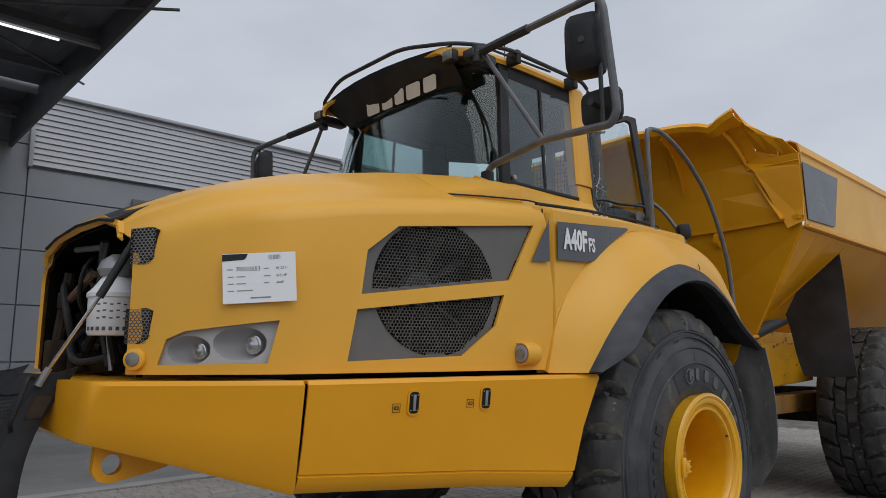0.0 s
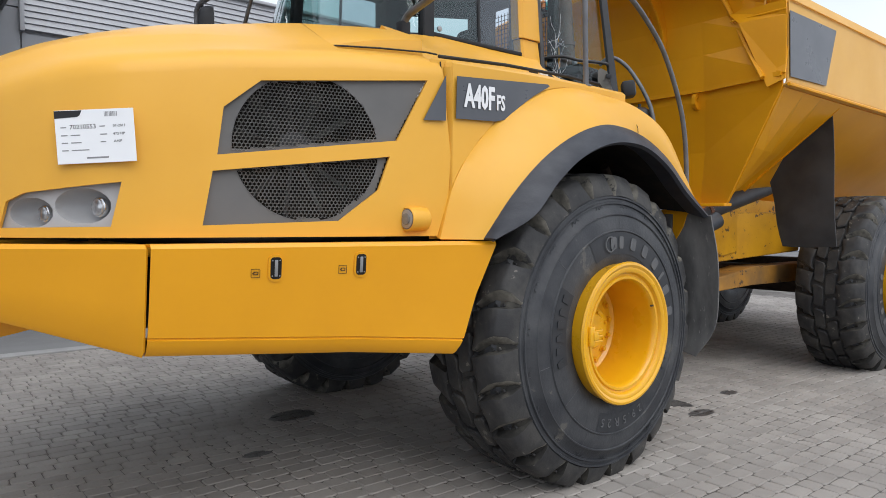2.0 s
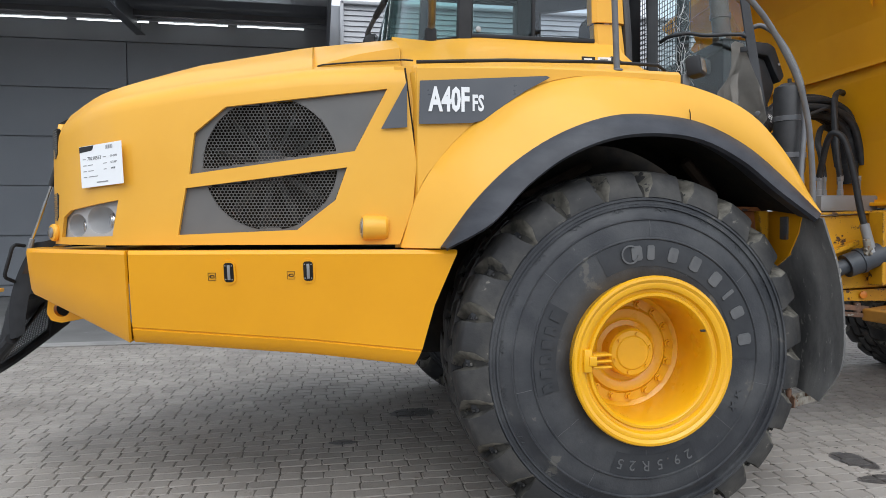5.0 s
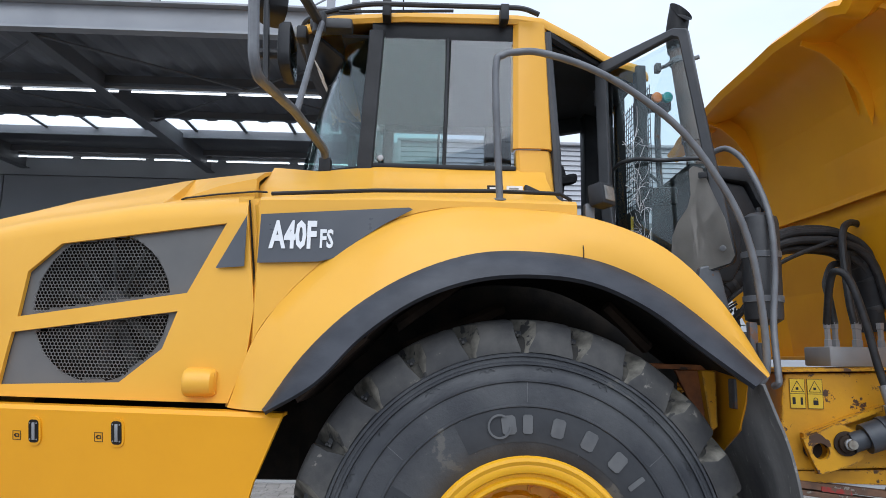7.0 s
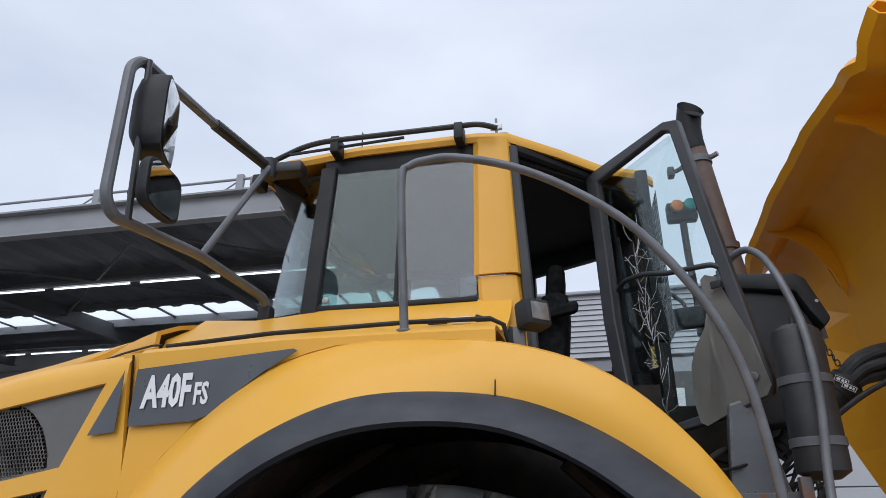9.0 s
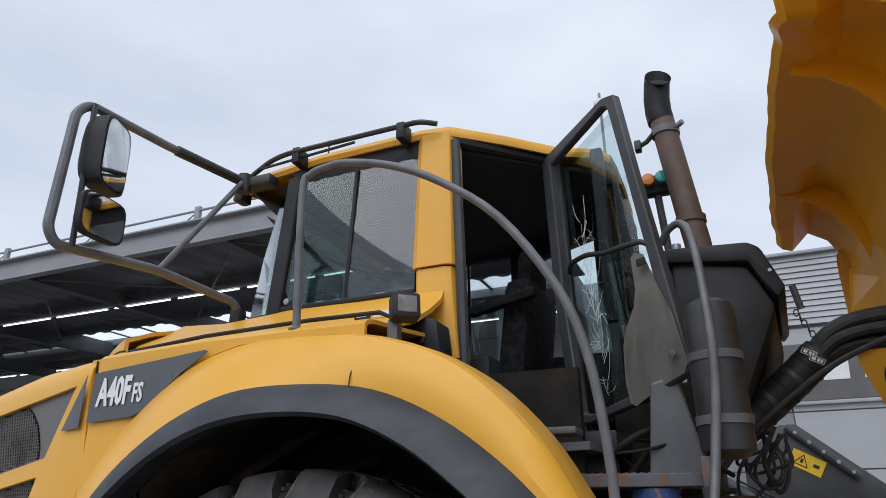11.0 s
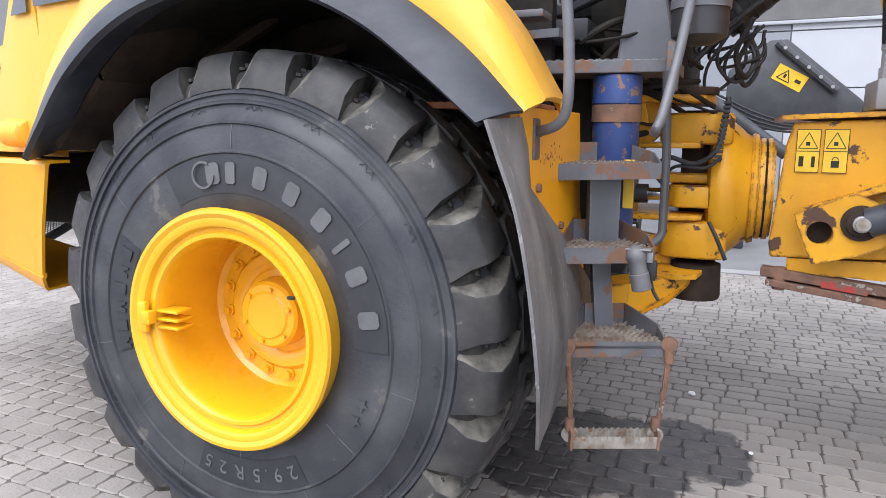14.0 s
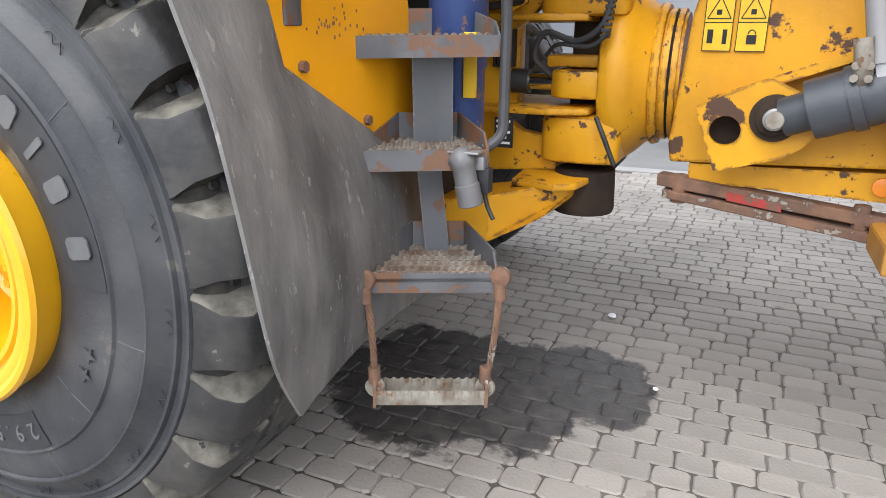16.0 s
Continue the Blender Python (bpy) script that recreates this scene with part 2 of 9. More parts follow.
def soak(m, spots):
    """Soaks oil into a ground material: dark, glossier patches with ragged edges at places (x, y, half length, half width)."""
    n, l = m.node_tree.nodes, m.node_tree.links
    b = n["Principled BSDF"]
    geo = n.new("ShaderNodeNewGeometry")
    no = n.new("ShaderNodeTexNoise")
    no.inputs["Scale"].default_value, no.inputs["Detail"].default_value, no.inputs["Roughness"].default_value = 3.4, 10, 0.66
    l.new(geo.outputs["Position"], no.inputs["Vector"])
    best = None
    for x, y, rx, ry in spots:
        mp = n.new("ShaderNodeMapping")
        mp.vector_type = "TEXTURE"
        mp.inputs["Location"].default_value, mp.inputs["Scale"].default_value = (x, y, 0), (rx, ry, 100)
        l.new(geo.outputs["Position"], mp.inputs[0])
        ln = n.new("ShaderNodeVectorMath")
        ln.operation = "LENGTH"
        l.new(mp.outputs[0], ln.inputs[0])
        out = ln.outputs["Value"]
        if best is None:
            best = out
        else:
            mi = n.new("ShaderNodeMath")
            mi.operation = "MINIMUM"
            l.new(best, mi.inputs[0])
            l.new(out, mi.inputs[1])
            best = mi.outputs[0]
    ad = n.new("ShaderNodeMath")
    ad.operation = "MULTIPLY_ADD"
    l.new(no.outputs["Fac"], ad.inputs[0])
    ad.inputs[1].default_value = 1.5
    l.new(best, ad.inputs[2])
    mr = n.new("ShaderNodeMapRange")
    mr.inputs["From Min"].default_value, mr.inputs["From Max"].default_value = 1.80, 1.71
    l.new(ad.outputs[0], mr.inputs["Value"])
    fade = n.new("ShaderNodeTexNoise")
    fade.inputs["Scale"].default_value, fade.inputs["Detail"].default_value = 16.0, 5
    l.new(geo.outputs["Position"], fade.inputs["Vector"])
    fr = n.new("ShaderNodeMapRange")
    fr.inputs["From Min"].default_value, fr.inputs["From Max"].default_value = 0.35, 0.62
    fr.inputs["To Min"].default_value, fr.inputs["To Max"].default_value = 0.99, 0.84
    l.new(fade.outputs["Fac"], fr.inputs["Value"])
    wet = n.new("ShaderNodeMath")
    wet.operation = "MULTIPLY"
    l.new(mr.outputs[0], wet.inputs[0])
    l.new(fr.outputs[0], wet.inputs[1])
    for socket, dark in (("Base Color", (0.034, 0.030, 0.028, 1)), ("Roughness", 0.45)):
        src = b.inputs[socket].links[0].from_socket
        mx = n.new("ShaderNodeMix")
        mx.data_type = "RGBA" if socket == "Base Color" else "FLOAT"
        a, z, o = (6, 7, 2) if socket == "Base Color" else (2, 3, 0)
        l.new(wet.outputs[0], mx.inputs[0])
        l.new(src, mx.inputs[a])
        mx.inputs[z].default_value = dark
        l.new(mx.outputs[o], b.inputs[socket])


SPOTS = [(0.86, 1.36, 0.58, 0.50), (1.30, 1.56, 0.36, 0.30), (1.50, 1.42, 0.13, 0.16), (-0.80, 2.34, 0.18, 0.11), (-1.36, 1.72, 0.09, 0.05), (1.65, 0.45, 0.15, 0.07), (2.42, 0.62, 0.10, 0.06), (1.75, 0.75, 0.10, 0.16)]
soak(PAVE, SPOTS)
soak(JOINT, SPOTS)
GLASS = glass_mat("window_glass", (0.70, 0.81, 0.80), gloss=0.038)
GLASSC = glass_mat("clear_door_glass", (0.80, 0.89, 0.89), gloss=0.06)
GLASSD = glass_mat("tinted_window_glass", (0.80, 0.84, 0.86), gloss=0.055)
SKYL = bpy.data.materials.new("translucent_roof_panel")
SKYL.use_nodes = True
SKYL.node_tree.nodes["Principled BSDF"].inputs["Transmission Weight"].default_value = 0.0
_t = SKYL.node_tree.nodes.new("ShaderNodeBsdfTranslucent")
_t.inputs[0].default_value = (0.9, 0.92, 0.93, 1)
SKYL.node_tree.links.new(_t.outputs[0], SKYL.node_tree.nodes["Material Output"].inputs[0])
REDM = mat("red_paint", (0.36, 0.035, 0.025), 0.6, wear=(0.14, 0.07, 0.045), wear_at=0.50, wear_scale=30)
PAPER = mat("white_paper_card", (0.80, 0.81, 0.82), 0.4, second=(0.77, 0.78, 0.79), scale=4)


# ---- mesh helpers ----
def part(name, bm, material, parent=None, label="", smooth=True, kind=""):
    """Links a bmesh, given in world places, as one mesh object under a thing or a part."""
    me = bpy.data.meshes.new(name)
    bmesh.ops.recalc_face_normals(bm, faces=bm.faces[:])
    bm.to_mesh(me)
    bm.free()
    for m in material if isinstance(material, (list, tuple)) else [material]:
        me.materials.append(m)
    if smooth:
        me.polygons.foreach_set("use_smooth", [True] * len(me.polygons))
        me.set_sharp_from_angle(angle=radians(35))
    ob = new(name, me)
    if parent is not None:
        ob.parent = parent
        if parent.type == "EMPTY":
            ob.location = -parent.location
    return tagged(ob, label=label, kind=kind)


def thing(name, base, label, category, group="", kind=""):
    ob = new(name)
    ob.location = base
    ob.empty_display_size = 0.1
    return tagged(ob, label, category, group, kind)


def B():
    return bmesh.new()


def bevel(bm, w, seg=2, geom=None):
    bmesh.ops.bevel(bm, geom=geom or bm.edges[:], offset=w, segments=seg, affect="EDGES", profile=0.5, clamp_overlap=True)
    return bm


def box(x0, x1, y0, y1, z0, z1, w=0.0, m=None, bm=None):
    own = bmesh.new()
    bmesh.ops.create_cube(own, size=1)
    bmesh.ops.transform(own, matrix=Matrix.LocRotScale(((x0 + x1) / 2, (y0 + y1) / 2, (z0 + z1) / 2), None, (x1 - x0, y1 - y0, z1 - z0)), verts=own.verts[:])
    if w:
        bevel(own, w)
    if m is not None:
        bmesh.ops.transform(own, matrix=m, verts=own.verts[:])
    return join(bm, own)


def join(bm, own):
    if bm is None:
        return own
    me = bpy.data.meshes.new("t")
    own.to_mesh(me)
    own.free()
    bm.from_mesh(me)
    bpy.data.meshes.remove(me)
    return bm


def smooth_path(pts, n=6):
    """A Catmull-Rom line through the points."""
    p = [Vector(q) for q in pts]
    p = [p[0] * 2 - p[1]] + p + [p[-1] * 2 - p[-2]]
    out = []
    for i in range(1, len(p) - 2):
        for k in range(n):
            t = k / n
            a, b, c, d = p[i - 1], p[i], p[i + 1], p[i + 2]
            out.append(0.5 * ((2 * b) + (c - a) * t + (2 * a - 5 * b + 4 * c - d) * t * t + (3 * b - a - 3 * c + d) * t ** 3))
    return out + [p[-2]]


def bent(pts, r=0.06, n=5):
    """A line of straight runs with rounded bends of about r."""
    p = [Vector(q) for q in pts]
    out = [p[0]]
    for a, b, c in zip(p, p[1:], p[2:]):
        u, v = (a - b), (c - b)
        k = min(r, u.length * 0.45, v.length * 0.45)
        s, e = b + u.normalized() * k, b + v.normalized() * k
        out += [s * (1 - t) ** 2 + b * 2 * t * (1 - t) + e * t * t for t in (i / n for i in range(n + 1))]
    return out + [p[-1]]


def tube(pts, r, seg=10, bm=None, cap=True, radii=None):
    bm = bm or bmesh.new()
    p = [Vector(q) for q in pts]
    rings, prev = [], None
    for i, q in enumerate(p):
        d = (p[min(i + 1, len(p) - 1)] - p[max(i - 1, 0)]).normalized()
        if prev is None:
            a = d.orthogonal().normalized()
        else:
            a = (prev - d * prev.dot(d)).normalized()
        prev = a
        b = d.cross(a)
        rr = radii[i] if radii else r
        rings.append([bm.verts.new(q + (a * math.cos(k * math.tau / seg) + b * math.sin(k * math.tau / seg)) * rr) for k in range(seg)])
    for u, v in zip(rings, rings[1:]):
        for k in range(seg):
            bm.faces.new((u[k], u[(k + 1) % seg], v[(k + 1) % seg], v[k]))
    if cap:
        bm.faces.new(rings[0][::-1])
        bm.faces.new(rings[-1])
    return bm


def lathe(profile, centre, axis="y", seg=48, bm=None, start=0.0, sweep=math.tau, closed=False):
    """Turns a profile of (along, radius) about an axis through the centre."""
    bm = bm or bmesh.new()
    c = Vector(centre)
    full = abs(sweep - math.tau) < 1e-6
    count = seg if full else seg + 1
    rings = []
    for k in range(count):
        a = start + sweep * k / seg
        s, co = math.sin(a), math.cos(a)
        ring = []
        for u, r in profile:
            v = {"y": (r * co, u, r * s), "x": (u, r * co, r * s), "z": (r * co, r * s, u)}[axis]
            ring.append(bm.verts.new(c + Vector(v)))
        rings.append(ring)
    for k in range(seg):
        u, v = rings[k], rings[(k + 1) % count]
        m = len(profile)
        for i in range(m if closed else m - 1):
            f = (u[i], v[i], v[(i + 1) % m], u[(i + 1) % m])
            bm.faces.new(f)
    return bm


def prism(poly, axis_from, axis_to, bm=None, w=0.0):
    """A polygon of (u, v) run out between two places of the third axis; poly holds full 3D points at axis_from and the offset is axis_to."""
    own = bmesh.new()
    off = Vector(axis_to)
    a = [own.verts.new(Vector(p) + Vector(axis_from)) for p in poly]
    b = [own.verts.new(Vector(p) + Vector(axis_from) + off) for p in poly]
    own.faces.new(a)
    own.faces.new(b[::-1])
    n = len(poly)
    for i in range(n):
        own.faces.new((a[i], b[i], b[(i + 1) % n], a[(i + 1) % n]))
    bmesh.ops.recalc_face_normals(own, faces=own.faces[:])
    if w:
        bevel(own, w, 2)
    return join(bm, own)


def sheet(rows, thick=0.0, bm=None):
    """A skin through rows of points, with a thickness along its normals."""
    own = bmesh.new()
    vs = [[own.verts.new(p) for p in r] for r in rows]
    for a, b in zip(vs, vs[1:]):
        for i in range(len(a) - 1):
            own.faces.new((a[i], a[i + 1], b[i + 1], b[i]))
    bmesh.ops.recalc_face_normals(own, faces=own.faces[:])
    if thick:
        bmesh.ops.solidify(own, geom=own.faces[:], thickness=thick)
    return join(bm, own)


def disc(c, r, d, seg=24, length=0.01, bm=None, w=0.0):
    """A short round bar from c along d."""
    own = bmesh.new()
    d = Vector(d).normalized()
    bmesh.ops.create_cone(own, cap_ends=True, segments=seg, radius1=r, radius2=r, depth=length)
    if w:
        bevel(own, w, 2, [e for e in own.edges if e.calc_face_angle(0) > 1])
    bmesh.ops.transform(own, matrix=Matrix.Translation(Vector(c) + d * length / 2) @ d.to_track_quat("Z", "Y").to_matrix().to_4x4(), verts=own.verts[:])
    return join(bm, own)


def lettering(text, size, m, material, name, parent, depth=0.002, label="", squeeze=1.0, shear=0.0, spacing=1.0, bold=0.0):
    """Raised letters of the built-in font, laid by the pose m (x along the line, z out of the surface)."""
    cu = bpy.data.curves.new(name, "FONT")
    cu.body, cu.size, cu.extrude, cu.align_x, cu.align_y, cu.shear, cu.space_character = text, size, depth, "CENTER", "CENTER", shear, spacing
    cu.resolution_u, cu.offset = 2, bold
    ob = bpy.data.objects.new("t", cu)
    scene.collection.objects.link(ob)
    dg = bpy.context.evaluated_depsgraph_get()
    me = bpy.data.meshes.new_from_object(ob.evaluated_get(dg))
    bpy.data.objects.remove(ob)
    bm = bmesh.new()
    bm.from_mesh(me)
    bpy.data.meshes.remove(me)
    bmesh.ops.transform(bm, matrix=m @ Matrix.Diagonal((squeeze, 1, 1, 1)), verts=bm.verts[:])
    return part(name, bm, material, parent, label, smooth=False)


def on_face(c, along, up):
    """The pose of a flat thing at c: its x runs along, its y up, its z out."""
    x = Vector(along).normalized()
    y = (Vector(up) - x * Vector(up).dot(x)).normalized()
    z = x.cross(y)
    return Matrix.Translation(c) @ Matrix((x, y, z)).transposed().to_4x4()


def lerp(table, x):
    return float(np.interp(x, [p[0] for p in table], [p[1] for p in table]))


# ---- setting ----
def wall_building():
    """The hall behind: flat grey panels below, louvre sheets above, light panels further on."""
    w = thing("wall_hall", (0, 13, 0), "long hall wall of flat grey sandwich panels under louvre cladding", "wall", kind="structure")
    core = box(-40, 40, 13.06, 13.4, 0, 6.55)
    part("wall_core", core, CLADD, w)
    for i, (z0, z1) in enumerate(((0.0, 0.24), (0.24, 1.30), (1.30, 2.37), (2.37, 3.43), (3.43, 4.48), (4.48, 5.51))):
        for x0, x1, m in ((-40, -15.0, CLADD), (-15.0, -10.0, CLADD), (-10.0, -5.6, CLADD), (-5.6, -0.96, CLADD), (-0.96, 2.3, CLADD), (2.3, 9.0, CLADL), (9.0, 40, CLADL)):
            if z1 > 5.4 and x0 > -1:
                z1 = 5.05
            part("panel", box(x0 + 0.012, x1 - 0.012, 13.0, 13.07, z0 + 0.012, z1 - 0.012, 0.006), m, w, smooth=False)
    part("panel", box(-40, -0.97, 13.0, 13.07, 5.522, 6.5, 0.006), CLADD, w, smooth=False)
    # louvre sheets
    n = 12
    for i in range(n):
        z = 5.10 + i * 1.45 / n
        own = prism([(-0.93, 12.99, z), (-0.93, 12.935, z + 0.008), (-0.93, 12.965, z + 1.41 / n), (-0.93, 13.06, z + 1.41 / n), (-0.93, 13.06, z)], (0, 0, 0), (40, 0, 0))
        part("louvre", own, LOUV, w, smooth=False)
    part("coping", box(-0.97, 40, 12.86, 13.4, 6.55, 6.62, 0.01), LOUV, w)
    part("corner_trim", box(-0.99, -0.91, 12.86, 13.06, 5.06, 6.6, 0.006), LOUV, w)
    return w


def canopy():
    """A steel canopy on rafters: ribbed sheeting, a band of roof lights, tube lamps, an edge beam and a roof railing."""
    c = thing("canopy_roof", (-10, 9, 5.5), "dark steel canopy with roof lights and tube lamps", "canopy", kind="structure")
    x0, x1 = -34.0, -1.25

    def roof_z(y):
        return 5.62 + (y - 5.35) * 0.066
    rows = []
    n = int((x1 - x0) / 0.125)
    for k in range(n + 1):
        x = x0 + k * (x1 - x0) / n
        dz = 0.045 if (k // 2) % 2 else 0.0
        rows.append([(x, 5.4, roof_z(5.4) + dz), (x, 10.1, roof_z(10.1) + dz)])
    part("roof_sheeting", sheet(rows, 0.004), ROOFU, c, "ribbed grey roof sheeting", smooth=False)
    part("roof_top", prism([(x0, 5.36, 5.72), (x0, 10.1, 6.03), (x0, 10.1, 6.06), (x0, 5.36, 5.75)], (0, 0, 0), (x1 - x0, 0, 0)), STEEL, c, smooth=False)
    e = part("edge_beam", box(x0, x1, 5.30, 5.40, 5.36, 5.695, 0.008), EDGE, c, "grey edge beam")
    part("edge_flange", box(x0, x1, 5.22, 5.30, 5.345, 5.375), EDGE, e)
    part("edge_flange", box(x0, x1, 5.20, 5.40, 5.695, 5.72), EDGE, e)
    part("end_beam", box(x1 - 0.06, x1, 5.4, 13.0, 5.40, 6.10, 0.006), STEEL, c)
    for x in (-30.4, -26.2, -22.0, -17.8, -13.6, -9.4, -5.2):
        r = part("rafter", prism([(x - 0.08, 5.4, 5.38), (x - 0.08, 12.9, 5.66), (x - 0.08, 12.9, 6.06), (x - 0.08, 5.4, 5.62)], (0, 0, 0), (0.012, 0, 0)), STEEL, c, "steel rafter", smooth=False)
        part("rafter_flange", prism([(x - 0.16, 5.4, 5.36), (x + 0.02, 5.4, 5.36), (x + 0.02, 12.9, 5.64), (x - 0.16, 12.9, 5.64)], (0, 0, 0), (0, 0, 0.02)), STEEL, r, smooth=False)
    for y, z in ((7.55, 5.60), (9.5, 5.76), (12.3, 5.88)):
        part("purlin", box(x0, x1, y - 0.04, y + 0.04, z, z + 0.12), STEEL, c)
    for y, z in ((7.5, 5.46), (12.6, 5.84)):
        part("lamp_rail", box(x0, x1, y - 0.03, y + 0.03, z + 0.03, z + 0.07), EDGE, c)
        k = x0
        while k < x1 - 1.6:
            part("tube_lamp", tube([(k, y, z), (k + 1.42, y, z)], 0.016, 8), TUBEL, c, "slim tube lamp")
            k += 1.62
    # band of roof lights, and the panel down to the wall
    part("light_sill", box(x0, x1, 10.95, 11.0, 5.86, 6.14), CLADD, c)
    k = x0
    while k < x1:
        part("roof_light", box(k + 0.03, k + 0.97, 10.15, 10.9, 6.01, 6.03), SKYL if -14.2 < k < -2.9 and not -9.9 < k < -9.1 else ROOFU, c, "translucent roof light", smooth=False)
        part("light_bar", box(k - 0.03, k + 0.03, 10.1, 10.95, 5.99, 6.05), STEEL, c)
        k += 1.0
    part("rear_panel", box(x0, x1, 10.98, 13.0, 6.10, 6.14), ROOFU, c)
    # wind bracing
    for x in (-17.8, -13.6, -9.4, -5.2):
        part("brace", tube([(x, 5.6, 5.42), (x + 4.2, 9.4, 5.66)], 0.02, 6), STEEL, c)
        part("brace", tube([(x, 9.4, 5.66), (x + 4.2, 5.6, 5.42)], 0.02, 6), STEEL, c)
    part("rail", tube([(x0, 5.6, 6.09), (x1, 5.6, 6.09)], 0.02, 8), EDGE, c)
    for k in range(13):
        x = -1.6 - 2.2 * k
        part("rail_post", box(x - 0.05, x + 0.05, 5.57, 5.63, 5.70, 6.15), EDGE, c)
        part("post_stay", tube([(x, 5.6, 6.08), (x - 0.55, 5.6, 5.73)], 0.012, 6), EDGE, c)
    return c


EDGE = mat("edge_beam_grey", (0.30, 0.31, 0.33), 0.5, second=(0.26, 0.27, 0.29), scale=1.5)
TUBEL = bpy.data.materials.new("lit_tube")
TUBEL.use_nodes = True
TUBEL.node_tree.nodes["Principled BSDF"].inputs["Emission Color"].default_value = (0.95, 0.98, 1, 1)
TUBEL.node_tree.nodes["Principled BSDF"].inputs["Emission Strength"].default_value = 1.6


def ground():
    g = bmesh.new()
    s = 400
    vs = [g.verts.new(p) for p in ((-s, -s, -0.012), (s, -s, -0.012), (s, s, -0.012), (-s, s, -0.012))]
    g.faces.new(vs)
    return tagged(part("ground", g, JOINT, None, "yard of worn grey concrete block paving", smooth=False), kind="structure", category="ground")


GROUND = ground()


def far_yard():
    """Smooth grey asphalt from the gutter line on to the hall."""
    a = box(-60, 60, 6.42, 12.98, -0.02, 0.0)
    tagged(part("pavement", a, ASPH, None, "smooth worn grey asphalt before the hall", smooth=False), kind="structure", category="pavement")
    k = box(-60, 60, 6.20, 6.42, -0.02, 0.004, 0.004)
    tagged(part("gutter", k, GUTTER, None, "light concrete gutter strip", smooth=False), kind="structure", category="gutter")


ASPH = mat("worn_asphalt", (0.20, 0.198, 0.195), 0.85, second=(0.15, 0.148, 0.146), scale=0.7, bump=0.4, bump_scale=120, wear=(0.25, 0.245, 0.24), wear_at=0.64, wear_scale=5)
GUTTER = mat("gutter_concrete", (0.33, 0.325, 0.315), 0.85, second=(0.25, 0.245, 0.24), scale=1.5, bump=0.4)
far_yard()
WALL = wall_building()
CANOPY = canopy()
CY = 1.70  # the truck's middle line
TRUCK = thing("dump_truck", (0, CY, 0), "yellow articulated dump truck, cab door open, parked on pavers", "dump truck")


SMOOTHR = mat("smooth_dark_rubber", (0.020, 0.022, 0.026), 0.6, second=(0.030, 0.032, 0.036), scale=9, bump=0.1)
MARKR = mat("raised_grey_rubber", (0.105, 0.107, 0.110), 0.7, second=(0.080, 0.082, 0.086), scale=12, bump=0.1)


# ---- wheels ----
def tyre_mesh(cy):
    """A big earthmover tyre with staggered lugs; its outer side lies at y = cy, the axle along y."""
    prof = [(0.050, 0.37), (0.030, 0.42), (0.026, 0.48), (0.030, 0.556), (0.0235, 0.560), (0.0235, 0.564), (0.031, 0.569), (0.034, 0.62), (0.040, 0.646), (0.033, 0.650), (0.033, 0.655), (0.042, 0.661), (0.052, 0.680), (0.063, 0.692), (0.066, 0.708), (0.057, 0.711), (0.057, 0.719), (0.068, 0.724), (0.070, 0.738), (0.062, 0.741), (0.062, 0.750), (0.074, 0.755), (0.10, 0.775), (0.13, 0.805), (0.17, 0.838)]
    half = 0.375
    p = [(u, r) for u, r in prof] + [(2 * half - u, r) for u, r in reversed(prof)]
    bm = lathe(p, (0, cy, 0), "y", 120)
    return bm


TOP = [(0.068, 0.756), (0.070, 0.774), (0.086, 0.822), (0.108, 0.864), (0.122, 0.876), (0.17, 0.885), (0.22, 0.888), (0.250, 0.889), (0.258, 0.885), (0.264, 0.860), (0.30, 0.860), (0.34, 0.860), (0.375, 0.860)]


